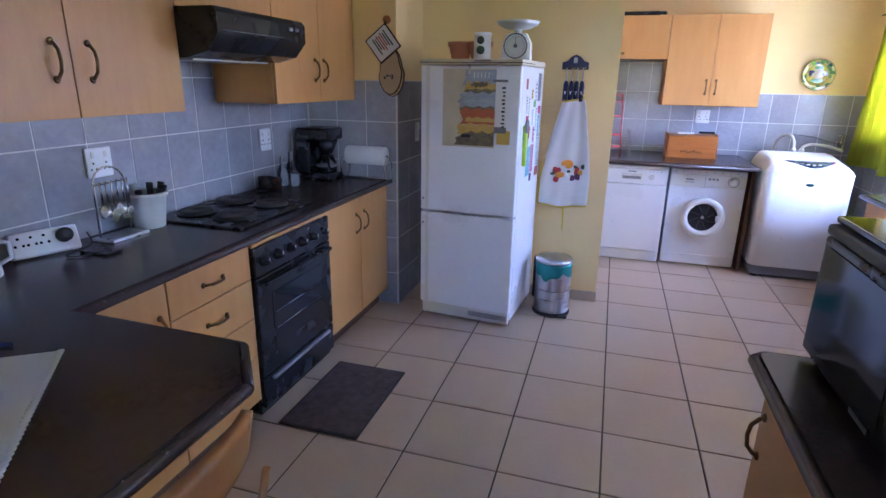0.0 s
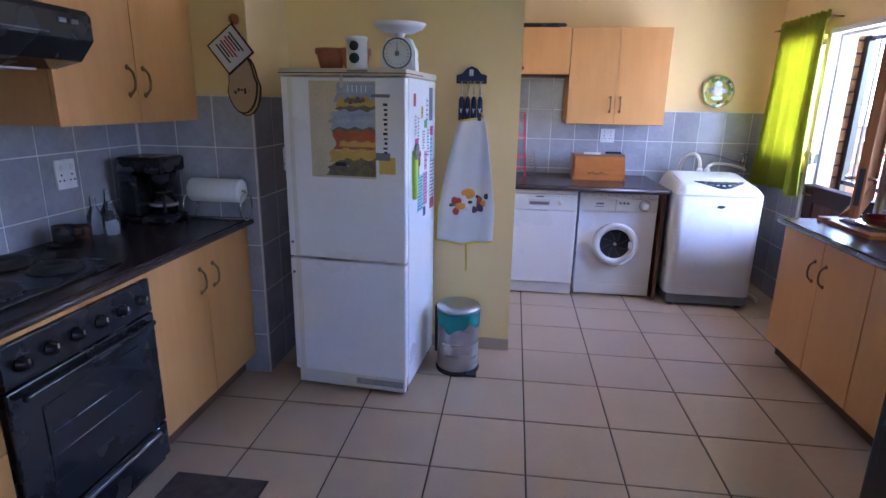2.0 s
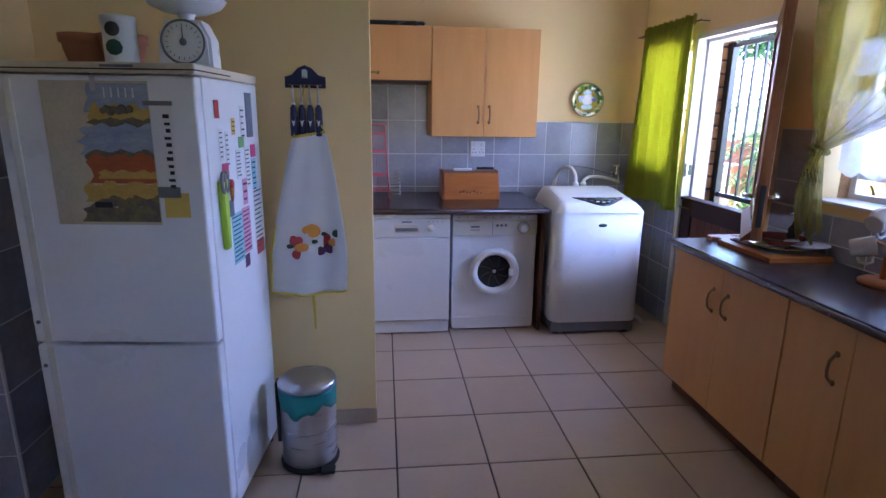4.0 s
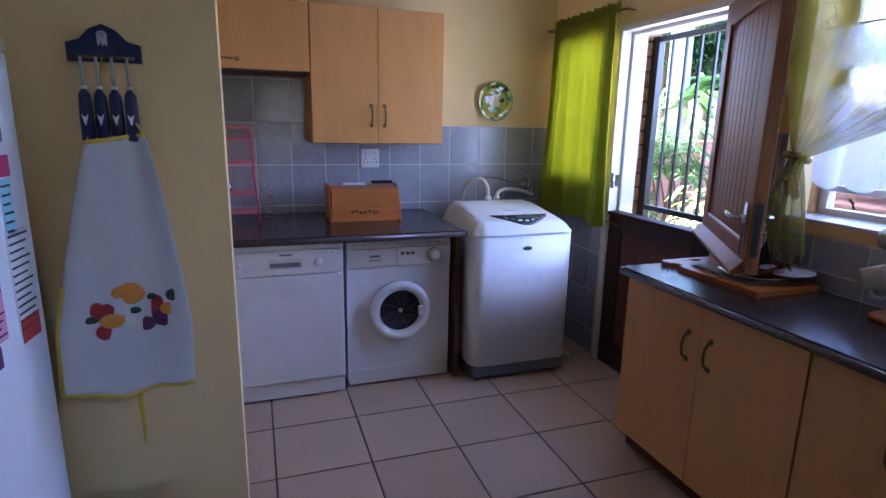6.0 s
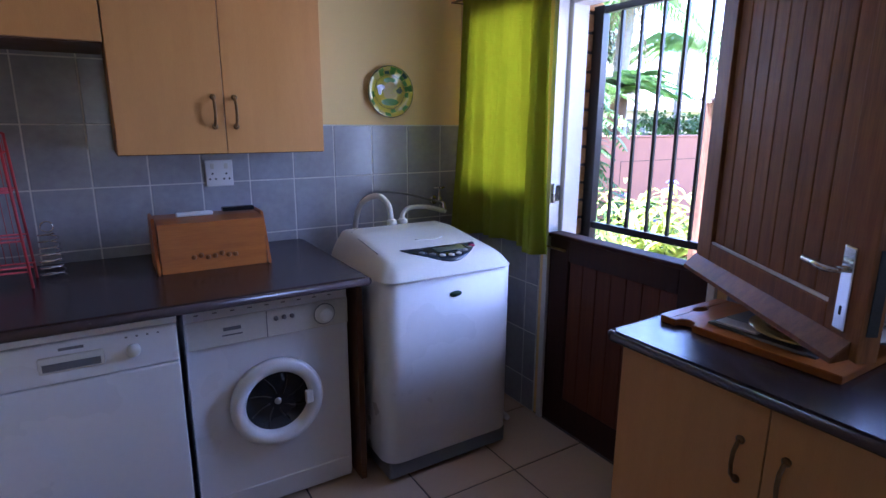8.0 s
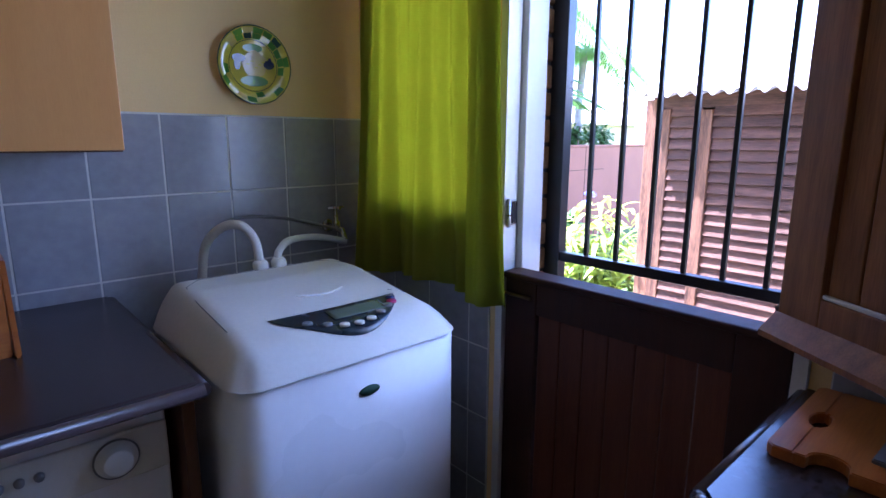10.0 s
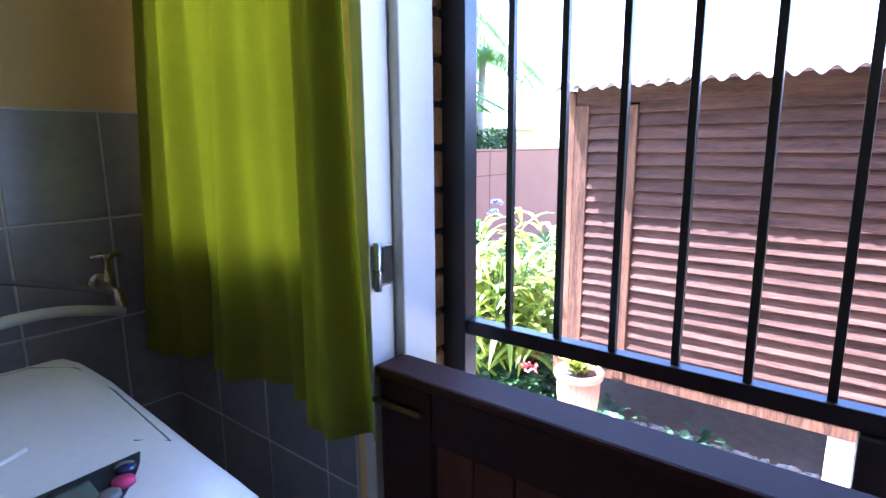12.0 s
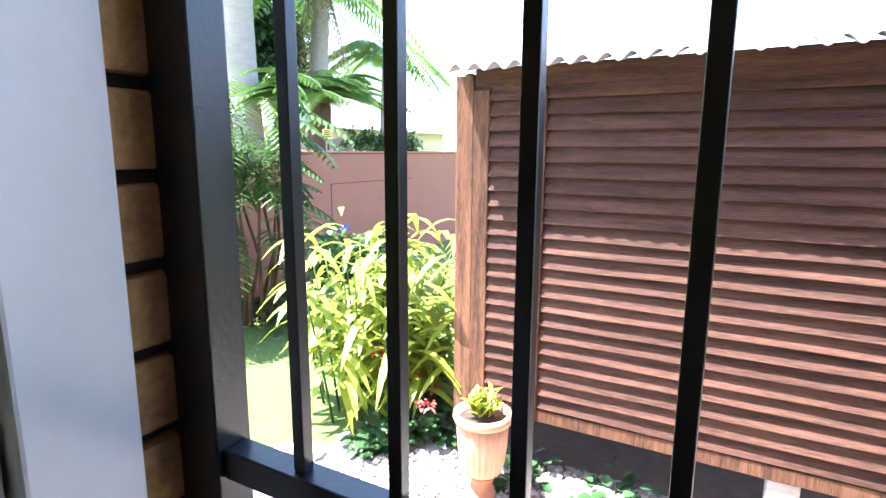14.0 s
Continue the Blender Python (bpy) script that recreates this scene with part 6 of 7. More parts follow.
for u, v, r, mt, s in ((0.52, 0.585, 0.042, ORANGE, 0.75), (0.35, 0.66, 0.032, RED, 0.9), (0.26, 0.645, 0.022, RED, 1.0), (0.40, 0.69, 0.036, ORANGE, 0.6), (0.34, 0.735, 0.026, RED, 0.9), (0.72, 0.66, 0.040, RED, 0.85),
                       (0.78, 0.71, 0.034, PURPLE, 0.8), (0.62, 0.72, 0.030, PURPLE, 0.7), (0.83, 0.675, 0.026, ORANGE, 0.7), (0.50, 0.70, 0.024, PAPER, 0.8), (0.22, 0.685, 0.022, LEAFPRINT, 0.5), (0.88, 0.62, 0.020, LEAFPRINT, 0.9), (0.55, 0.655, 0.020, LEAFPRINT, 0.5), (0.68, 0.615, 0.018, LEAFPRINT, 0.5)):
    fruit(u, v, r, mt, s)

# ---- laundry worktop and wall ----
LT = 0.9005
bb = thing("bread_bin", (0.60, 5.66, LT), "varnished pine bread bin with a carved front", "bread bin")
part("case", prism(bmesh.new(), [(5.575, LT), (5.80, LT), (5.80, LT + 0.20), (5.68, LT + 0.20), (5.60, LT + 0.19)], 0.40, 0.80, "x", 0.003), PINE, bb)
part("side", prism(bmesh.new(), [(5.56, LT), (5.81, LT), (5.81, LT + 0.208), (5.66, LT + 0.208)], 0.385, 0.398, "x", 0.003), PINE, bb)
part("side", prism(bmesh.new(), [(5.56, LT), (5.81, LT), (5.81, LT + 0.208), (5.66, LT + 0.208)], 0.802, 0.815, "x", 0.003), PINE, bb)
for k in range(7):
    x = 0.52 + k * 0.026
    part("carving", lathe(bmesh.new(), [(0.011, -0.002), (0.006, -0.007), (0.001, -0.008)], 8, (x, 5.583, LT + 0.055 + 0.006 * math.sin(k * 2)), "y"), DOORWOOD, bb)
solid("remote", cube(0.66, 0.79, 5.70, 5.74, LT + 0.209, LT + 0.227, 0.005), BLACK, "black remote lying on the bread bin", "remote")
solid("white_lighter", cube(0.48, 0.62, 5.69, 5.715, LT + 0.201, LT + 0.219, 0.006), WHITEENAMEL, "white gas lighter lying on the bread bin", "lighter")
rr = thing("wire_rack", (-0.22, 5.70, LT), "red wire rack with three shelves on the worktop", "wire rack")
for x, s in ((-0.005, 1), (-0.42, 1)):
    for y in (5.62, 5.78):
        part("upright", tube(bmesh.new(), [(x - 0.0, y, LT), (x - 0.03, y * 0.9 + 5.70 * 0.1, LT + 0.535)], 0.005, 6), REDWIRE, rr)
for z, d in ((0.06, 0), (0.17, 0.01), (0.34, 0.018), (0.47, 0.026), (0.535, 0.03)):
    for y in (5.625, 5.70, 5.775):
        part("rail", tube(bmesh.new(), [(-0.42 - d, y, LT + z), (-0.005 - d, y, LT + z)], 0.004, 6), REDWIRE, rr)
for k in range(20):
    x = -0.43 + k * 0.0212
    part("wire", tube(bmesh.new(), [(x, 5.78, LT + 0.06), (x - 0.015, 5.77, LT + 0.52)], 0.0015, 4), REDWIRE, rr)
coil = thing("wire_coil_stand", (0.05, 5.745, LT), "chrome wire spiral egg stand", "egg stand")
sp = [(0.05 + (0.042 - 0.012 * k / 120) * math.cos(k * 0.36), 5.745 + (0.042 - 0.012 * k / 120) * math.sin(k * 0.36), LT + 0.004 + 0.17 * k / 120) for k in range(121)]
part("spiral", tube(bmesh.new(), sp, 0.0028, 6), CHROME, coil)
part("top_loop", tube(bmesh.new(), [(0.05 + 0.02 * math.cos(a * 0.5236), 5.745, LT + 0.195 + 0.02 * math.sin(a * 0.5236)) for a in range(12)], 0.0025, 6, closed=True), CHROME, coil)
solid("spice_ball", lathe(bmesh.new(), [(0.001, -0.03), (0.022, -0.022), (0.03, 0.0), (0.022, 0.022), (0.001, 0.03)], 24, (-0.17, 5.66, LT + 0.21)), CHROME, "shiny chrome ball timer on the rack shelf", "timer")
solid("glass_jar", lathe(bmesh.new(), [(0.03, 0.0), (0.034, 0.004), (0.034, 0.1), (0.03, 0.11), (0.028, 0.108), (0.03, 0.008), (0.001, 0.006)], 24, (-0.24, 5.52, LT)), GLASS, "small clear glass jar on the worktop", "jar")
tray = thing("black_tool", (0.06, 5.72, 2.101), "black flat appliance with a handle on top of the wall cabinet", "appliance")
part("body", cube(-0.25, 0.20, 5.60, 5.85, 2.101, 2.135, 0.01), BLACK, tray)
part("handle", tube(bmesh.new(), [(0.18, 5.62, 2.12), (0.24, 5.61, 2.12), (0.25, 5.61, 2.11)], 0.014, 8), BLACK, tray)
hp = thing("gas_heater", (-0.42, 5.45, 0), "dark slatted heater standing beside the dishwasher", "heater")
part("case", cube(-0.56, -0.26, 5.35, 5.62, 0.02, 0.42, 0.012), GREYPLASTIC, hp)
for k in range(7):
    part("slat", cube(-0.53, -0.29, 5.338, 5.349, 0.08 + k * 0.042, 0.1 + k * 0.042, 0.002), OFFWHITE, hp)
for x in (-0.52, -0.30):
    part("foot", cube(x - 0.02, x + 0.02, 5.36, 5.6, 0, 0.019, 0.002), RUBBER, hp)

PX, PZ = 1.586, 1.636
pl = thing("wall_plate", (PX, 5.97, PZ), "round glazed plate with a sheep and chequered green rim", "wall plate")
part("dish", lathe(bmesh.new(), [(0.06, 5.998), (0.07, 5.992), (0.125, 5.972), (0.131, 5.968), (0.128, 5.966), (0.090, 5.984), (0.001, 5.985)], 64, (PX, 0, PZ), "y"), PLATEYELLOW, pl)
part("rim_band", tube(bmesh.new(), [(PX + 0.130 * math.cos(a * 0.1309), 5.967, PZ + 0.130 * math.sin(a * 0.1309)) for a in range(48)], 0.0022, 6, closed=True), LEAFPRINT, pl, "dark green painted rim")
part("well_line", tube(bmesh.new(), [(PX + 0.086 * math.cos(a * 0.1309), 5.9838, PZ + 0.086 * math.sin(a * 0.1309)) for a in range(48)], 0.0012, 5, closed=True), LEAFPRINT, pl)


def glaze(outline, mt, lift=0.0006):
    """A patch of glaze that follows the dish; outline: radius and angle."""
    bm = bmesh.new()
    vs = [bm.verts.new((PX + r * math.cos(a), (5.9835 if r <= 0.09 else 5.984 - (r - 0.09) / 0.038 * 0.018) - lift, PZ + r * math.sin(a))) for r, a in outline]
    bm.faces.new(vs)
    part("glaze_patch", bm, mt, pl, thick=0.0004)


plate_rng = random.Random(8)
for k in range(20):
    for r0, r1 in ((0.0905, 0.108), (0.1085, 0.126)):
        c = plate_rng.random()
        if c < 0.48:
            a0, a1 = k * 0.31416 + 0.015, (k + 1) * 0.31416 - 0.015
            glaze([(r0, a0), (r0, a1), (r1, a1 + 0.02), (r1, a0 + plate_rng.uniform(-0.02, 0.05))], PLATEGREEN if c < 0.28 else PLATECREAM if c < 0.4 else LEAFPRINT)


def painted(x, z, rx, rz, mt, lift, n=20, wob=0.0):
    glaze([(math.hypot(u, v), math.atan2(v, u)) for u, v in ((x + rx * (1 + wob * math.sin(5 * q)) * math.cos(q), z + rz * (1 + wob * math.sin(5 * q)) * math.sin(q)) for q in (6.2832 * k / n for k in range(n)))], mt, lift)


painted(0.0, -0.052, 0.05, 0.018, PLATEGREEN, 0.0007)
painted(0.0, 0.058, 0.036, 0.014, PLATEGREEN, 0.0007)
painted(0.004, 0.006, 0.046, 0.043, PLATECREAM, 0.0012, 30, 0.07)
painted(-0.052, 0.022, 0.024, 0.014, PLATEBLUE, 0.0016)
painted(-0.058, 0.002, 0.012, 0.02, PLATEBLUE, 0.0018)
painted(0.056, 0.006, 0.020, 0.015, PLATEBLUE, 0.0016)
painted(0.060, 0.016, 0.007, 0.014, PLATEBLUE, 0.0019)
for q in range(5):
    painted(-0.02 + 0.014 * q, 0.004 + 0.012 * math.sin(q * 2.1), 0.007, 0.0025, PLATEYELLOW, 0.0017, 10)

# ---- garden ----
GZ = -0.2
structure("ground", cube(-90, 90, -90, 90, -0.7, GZ - 0.002), LAWN, "mown lawn and garden soil around the house", "ground")
structure("gravel_bed", prism(bmesh.new(), [(2.15, 1.0), (5.5, 1.0), (5.5, 5.2), (4.45, 6.25), (3.3, 6.75), (2.15, 6.9)], GZ - 0.05, GZ + 0.004, "z"), CONCRETE, "pale dusty gravel bed along the shed", "pavement")
structure("soil_bed", prism(bmesh.new(), [(4.24, 2.2), (6.3, 2.2), (6.3, 5.85), (4.24, 5.85)], GZ - 0.05, GZ + 0.010, "z"), EARTH, "bare brown soil under the raised shed", "ground")
structure("path_slab", prism(bmesh.new(), [(2.6, 5.0), (3.55, 5.05), (3.75, 5.9), (3.45, 6.35), (2.6, 6.4)], GZ + 0.004, GZ + 0.022, "z", 0.006), CONCRETE, "pale concrete stepping slab", "pavement")
rng = random.Random(5)


def blob(r, sx, sy, sz, seed):
    bm = bmesh.new()
    bmesh.ops.create_icosphere(bm, subdivisions=1, radius=r)
    rg = random.Random(seed)
    for v in bm.verts:
        v.co = Vector((v.co.x * sx, v.co.y * sy, v.co.z * sz)) * rg.uniform(0.9, 1.1)
    for f in bm.faces:
        f.smooth = True
    return bm


def pebbles(name, count, spots, rmin, rmax, mat, label, seed):
    """Many small stones in one mesh; spots: (x0, x1, y0, y1)."""
    rg = random.Random(seed)
    base = blob(1.0, 1.0, 0.75, 0.5, seed)
    bv = [v.co.copy() for v in base.verts]
    bf = [[v.index for v in f.verts] for f in base.faces]
    base.free()
    verts, faces = [], []
    for i in range(count):
        x0, x1, y0, y1 = spots[i % len(spots)]
        x, y, r, a = rg.uniform(x0, x1), rg.uniform(y0, y1), rg.uniform(rmin, rmax), rg.uniform(0, 6.28)
        k = len(verts)
        sq = rg.uniform(0.7, 1.2)
        for c in bv:
            u, v = c.x * sq, c.y
            verts.append((x + r * (u * math.cos(a) - v * math.sin(a)), y + r * (u * math.sin(a) + v * math.cos(a)), GZ + 0.004 + r * 0.35 + r * c.z))
        faces += [[k + j for j in f] for f in bf]
    me = bpy.data.meshes.new(name)
    me.from_pydata(verts, [], faces)
    me.polygons.foreach_set("use_smooth", [True] * len(faces))
    me.materials.append(mat)
    return tagged(new(name, me), label, "pebbles", kind="stuff")


STONE = material("mixed_pale_pebbles", (0.46, 0.42, 0.37), (0.26, 0.22, 0.19), 0.75, scale=9, fine=60, bump=0.2, spread=0.35)
pebbles("pebbles", 4200, [(3.3, 4.28, 2.6, 5.6), (3.85, 4.30, 3.0, 5.6), (3.3, 4.1, 5.6, 6.35)], 0.012, 0.034, STONE, "pale rounded garden pebbles beside the shed", 3)
pebbles("dark_pebbles", 90, [(3.98, 4.16, 5.18, 5.42)], 0.016, 0.03, DARKPEBBLE, "small heap of red brown pebbles beside the urn", 4)
for x, y, r in ((3.72, 6.60, 0.055), (3.62, 6.72, 0.05), (3.80, 6.48, 0.05), (3.98, 6.42, 0.045), (3.50, 6.80, 0.05), (4.05, 6.35, 0.05)):
    bm = blob(r, 1.2, 0.9, 0.65, int(x * 100))
    bmesh.ops.subdivide_edges(bm, edges=bm.edges, cuts=1, smooth=1.0, use_grid_fill=True)
    bm.transform(Matrix.Translation((x, y, GZ + r * 0.5)))
    solid("edging_stone", bm, PEBBLE, "pale rounded edging stone at the lawn", "stone", "edging stones")


class Leaves:
    """Collects many small leaf blades into one mesh."""

    def __init__(self, seed):
        self.v, self.f, self.r = [], [], random.Random(seed)

    def blade(self, base, way, up, length, width, droop=0.3, n=3):
        way, up = Vector(way).normalized(), Vector(up)
        side_ = way.cross(up)
        if side_.length < 1e-4:
            side_ = way.orthogonal()
        side_.normalize()
        k = len(self.v)
        for i in range(n + 1):
            t = i / n
            c = Vector(base) + way * length * t - UP * droop * length * t * t
            w = width * 0.5 * (math.sin(math.pi * (0.12 + 0.86 * t)) ** 0.8)
            lift = side_.cross(way) * w * 0.25
            self.v += [c - side_ * w + lift, c, c + side_ * w + lift]
        for i in range(n):
            a = k + 3 * i
            self.f += [(a, a + 3, a + 4, a + 1), (a + 1, a + 4, a + 5, a + 2)]

    def dir(self, lo=-0.2, hi=1.0):
        a = self.r.uniform(0, 6.2832)
        z = self.r.uniform(lo, hi)
        return Vector((math.cos(a), math.sin(a), z)).normalized()

    def bush(self, c, rad, count, length, width, droop=0.4, inner=0.3, lo=-0.2, hi=1.0):
        for _ in range(count):
            d = self.dir(lo, hi)
            q = self.r.uniform(inner, 1.0) * (0.8 + 0.35 * noise.noise(Vector(d) * 2.3 + Vector(c)))
            p = Vector(c) + Vector((d.x * rad[0], d.y * rad[1], d.z * rad[2])) * q
            w = (d + self.dir(-0.5, 0.6) * 0.8).normalized()
            self.blade(p, w, UP, length * self.r.uniform(0.6, 1.3), width * self.r.uniform(0.7, 1.2), droop)

    def frond(self, base, way, length, leaflet, width, count=26, droop=0.55, hang=0.15):
        """A feathered frond: a bending midrib with leaflets on both sides."""
        way = Vector(way).normalized()
        side_ = way.cross(UP)
        side_.normalize()
        mid = []
        for i in range(count + 1):
            t = i / count
            mid.append(Vector(base) + way * length * t - UP * droop * length * t * t)
        for i in range(2, count):
            t = i / count
            d = (mid[i + 1] - mid[i - 1]).normalized()
            ln_ = leaflet * math.sin(math.pi * min(1.0, 0.16 + 0.84 * t)) ** 0.7
            for s in (-1, 1):
                self.blade(mid[i], side_ * s + d * 0.45 - UP * hang, UP, ln_, width, 0.12, 2)
        k = len(self.v)
        for i, m in enumerate(mid):
            w = 0.012 * (1 - 0.8 * i / count)
            self.v += [m - side_ * w, m + side_ * w]
        for i in range(count):
            a = k + 2 * i
            self.f.append((a, a + 2, a + 3, a + 1))

    def mesh(self, name, mat, parent=None, label=""):
        me = bpy.data.meshes.new(name)
        off = FRAMES.get(parent.name, Matrix()) if parent is not None else Matrix()
        me.from_pydata([off @ p for p in self.v], [], self.f)
        me.polygons.foreach_set("use_smooth", [True] * len(self.f))
        me.materials.append(mat)
        ob = new(name, me)
        if parent is not None:
            ob.parent = parent
        if label:
            ob["label"] = label
        return ob


# lawn blades
lv = Leaves(11)
for _ in range(26000):
    x, y = lv.r.uniform(3.2, 8.0), lv.r.uniform(6.4, 9.0)
    if y < 6.95 - (x - 3.4) * 0.45:
        continue
    lv.blade((x, y, GZ - 0.004), lv.dir(0.8, 2.2), UP, lv.r.uniform(0.02, 0.05), 0.006, 0.3, 1)
tagged(lv.mesh("lawn_grass", GRASS), "sunlit mown lawn grass blades", "grass", kind="stuff")

# boundary wall
bwall = thing("boundary_wall", (7, 9.2, GZ), "terracotta plastered garden boundary wall", "garden wall", kind="structure")
part("wall", cube(3.0, 15.0, 9.10, 9.32, GZ - 0.1, 1.27, 0.01), BOUNDARY, bwall)
part("coping", cube(3.0, 15.0, 9.085, 9.335, 1.272, 1.30, 0.008), BOUNDARY, bwall)
for x0, x1, z0, z1 in ((7.05, 8.9, 0.905, 0.913), (7.05, 7.058, 0.3, 0.904), (8.35, 8.358, GZ, 1.27)):
    part("joint", cube(x0, x1, 9.096, 9.101, z0, z1), SOIL, bwall)
structure("boundary_wall_return", cube(5.15, 5.35, 7.6, 9.099, GZ - 0.1, 1.1, 0.01), BOUNDARY, "lower terracotta garden wall return behind the shrubs", "garden wall").location = (-0.55, 0.9, -0.2)
sign = thing("warning_sign", (6.95, 9.05, 1.40), "small yellow warning sign above the garden wall", "sign")
part("panel", cube(6.88, 7.04, 9.05, 9.056, 1.44, 1.55, 0.002), YELLOWPAPER, sign)
for k in range(4):
    part("text_bar", cube(6.90, 7.02 - 0.02 * (k % 2), 9.047, 9.0495, 1.462 + k * 0.022, 1.472 + k * 0.022), INK, sign)
part("post", tube(bmesh.new(), [(6.96, 9.07, 1.28), (6.96, 9.07, 1.6)], 0.008, 6), STEEL, sign)

# ---- shed ----
shed = thing("garden_shed", (5.0, 4.3, GZ), "brown louvred timber shed with a corrugated roof", "shed")
SX = 4.20
part("back_panel", cube(SX + 0.06, SX + 0.08, 2.2, 5.9, 0.05, 1.60), SHEDWOOD, shed)
part("side_panel", cube(SX + 0.05, 6.2, 5.895, 5.925, 0.05, 1.62), SHEDWOOD, shed)
part("side_panel", cube(SX + 0.05, 6.2, 2.2, 2.23, 0.05, 1.62), SHEDWOOD, shed)
part("rear_panel", cube(6.18, 6.2, 2.231, 5.894, 0.05, 1.9), SHEDWOOD, shed)
part("post", cube(SX - 0.025, SX + 0.05, 5.845, 5.935, -0.02, 1.60, 0.005), POSTWOOD, shed)
part("post", cube(SX - 0.035, SX + 0.04, 5.765, 5.842, 0.06, 1.535, 0.005), POSTWOOD, shed)
part("post", cube(SX - 0.040, SX + 0.04, 5.505, 5.572, 0.06, 1.525, 0.005), POSTWOOD, shed)
part("post", cube(SX - 0.040, SX + 0.04, 2.9, 2.97, 0.06, 1.525, 0.005), POSTWOOD, shed)
part("top_beam", cube(SX - 0.015, SX + 0.05, 2.2, 5.844, 1.536, 1.628, 0.004), SHEDWOOD, shed)
part("bottom_beam", cube(SX - 0.03, SX + 0.05, 2.2, 5.764, 0.045, 0.105, 0.004), POSTWOOD, shed, "orange brown bottom beam")
PITCH = 0.0655


def slat_mesh(y0, y1, seed):
    """A louvre board, its lower edge standing out, slightly bowed."""
    bm = bmesh.new()
    rg = random.Random(seed)
    n = 10
    prof = [(-0.034, -0.004), (-0.022, -0.007), (0.002, 0.068), (-0.009, 0.070)]
    rows = []
    for i in range(n + 1):
        y = y0 + (y1 - y0) * i / n
        dz = rg.uniform(-0.0022, 0.0022)
        rows.append([bm.verts.new((SX + a + rg.uniform(-0.001, 0.001), y, b + dz)) for a, b in prof])
    for A, B in zip(rows, rows[1:]):
        for k in range(4):
            bm.faces.new((A[k], B[k], B[(k + 1) % 4], A[(k + 1) % 4]))
    bm.faces.new(rows[0])
    bm.faces.new(rows[-1][::-1])
    bmesh.ops.recalc_face_normals(bm, faces=bm.faces)
    return mesh_of("slat", bm, SHEDWOOD)


wide = [slat_mesh(2.972, 5.504, s) for s in range(4)]
slim = [slat_mesh(5.573, 5.764, s) for s in range(9, 11)]
for k in range(22):
    z = 0.118 + k * PITCH
    placed("slat", wide[k % 4], shed, Matrix.Translation((0, 0, z)))
    placed("slat", slim[k % 2], shed, Matrix.Translation((0, 0, z)))
rf = bmesh.new()
rows = []
N = 480
for i in range(N + 1):
    y = 5.92 - 3.82 * i / N
    w = 0.016 * math.sin(y * 2 * math.pi / 0.09)
    rows.append([rf.verts.new((x, y, z + w)) for x, z in ((SX - 0.155, 1.612), (SX + 0.7, 1.80), (5.55, 1.985))])
for A, B in zip(rows, rows[1:]):
    for j in range(2):
        rf.faces.new((A[j], A[j + 1], B[j + 1], B[j])).smooth = True
part("roof", rf, ROOFSHEET, shed, "corrugated pale roof sheet", thick=0.004)
part("ridge_beam", cube(5.50, 5.58, 2.15, 5.95, 1.90, 1.965, 0.004), SHEDWOOD, shed)
for y in (4.47, 3.4):
    part("pier_brick", cube(SX - 0.02, SX + 0.1, y, y + 0.11, GZ - 0.05, 0.044, 0.005), PEBBLE, shed, "pale brick pier carrying the shed")

shed.location += Vector((0, -0.04, 0.04))

# ---- urn ----
urn = thing("garden_urn", (3.93, 5.62, GZ), "terracotta fluted urn, its bowl in a sunlit tone, with a small succulent", "plant pot")
c = (3.93, 5.62, GZ + 0.02)
part("foot", lathe(bmesh.new(), [(0.075, -0.02), (0.078, 0.0), (0.06, 0.018), (0.045, 0.04), (0.052, 0.075), (0.07, 0.095)], 40, c), TERRACOTTA, urn, "terracotta foot without the sunlit tone")
part("bowl", lathe(bmesh.new(), [(0.065, 0.095), (0.085, 0.11), (0.098, 0.16), (0.107, 0.24), (0.112, 0.34)], 96, c, flute=0.022, flutes=24), POTSUN, urn)
part("rim", lathe(bmesh.new(), [(0.11, 0.34), (0.125, 0.345), (0.13, 0.36), (0.128, 0.378), (0.12, 0.385), (0.107, 0.38), (0.104, 0.34)], 48, c), POTSUN, urn)
part("soil", lathe(bmesh.new(), [(0.106, 0.345), (0.10, 0.355), (0.001, 0.36)], 24, c), SOIL, urn)
lv = Leaves(21)
for _ in range(90):
    d = lv.dir(0.5, 2.2)
    q = Vector((c[0] + lv.r.uniform(-0.05, 0.05), c[1] + lv.r.uniform(-0.05, 0.05), c[2] + 0.36 + lv.r.uniform(0, 0.09)))
    lv.blade(q, d, UP, lv.r.uniform(0.05, 0.10), 0.022, 0.3, 3)
lv.mesh("succulent", LIMELEAF, urn, "yellow green succulent leaves")

# ---- plants ----


def shrub(name, at, label, mat, parts, category="shrub", stem=None):
    t = thing(name, at, label, category)
    for nm, lvs, mt in parts:
        lvs.mesh(nm, mt or mat, t)
    return t


lv = Leaves(31)
for _ in range(95):
    a = lv.r.uniform(0, 6.283)
    r = lv.r.uniform(0.0, 0.38)
    base = Vector((4.52 + r * math.cos(a), 6.44 + r * math.sin(a), GZ))
    top = base + Vector((math.cos(a) * r * 0.7, math.sin(a) * r * 0.7, lv.r.uniform(0.5, 1.15)))
    for k in range(9):
        t = 0.3 + 0.7 * k / 8
        p = base.lerp(top, t)
        d = lv.dir(-0.1, 0.9)
        lv.blade(p, d, UP, lv.r.uniform(0.18, 0.34), 0.044, 0.7, 5)
gt = thing("ginger_plant", (4.42, 6.50, GZ), "yellow green ginger lily clump with long leaves", "shrub")
lv.mesh("foliage", LIMELEAF, gt)
stems = bmesh.new()
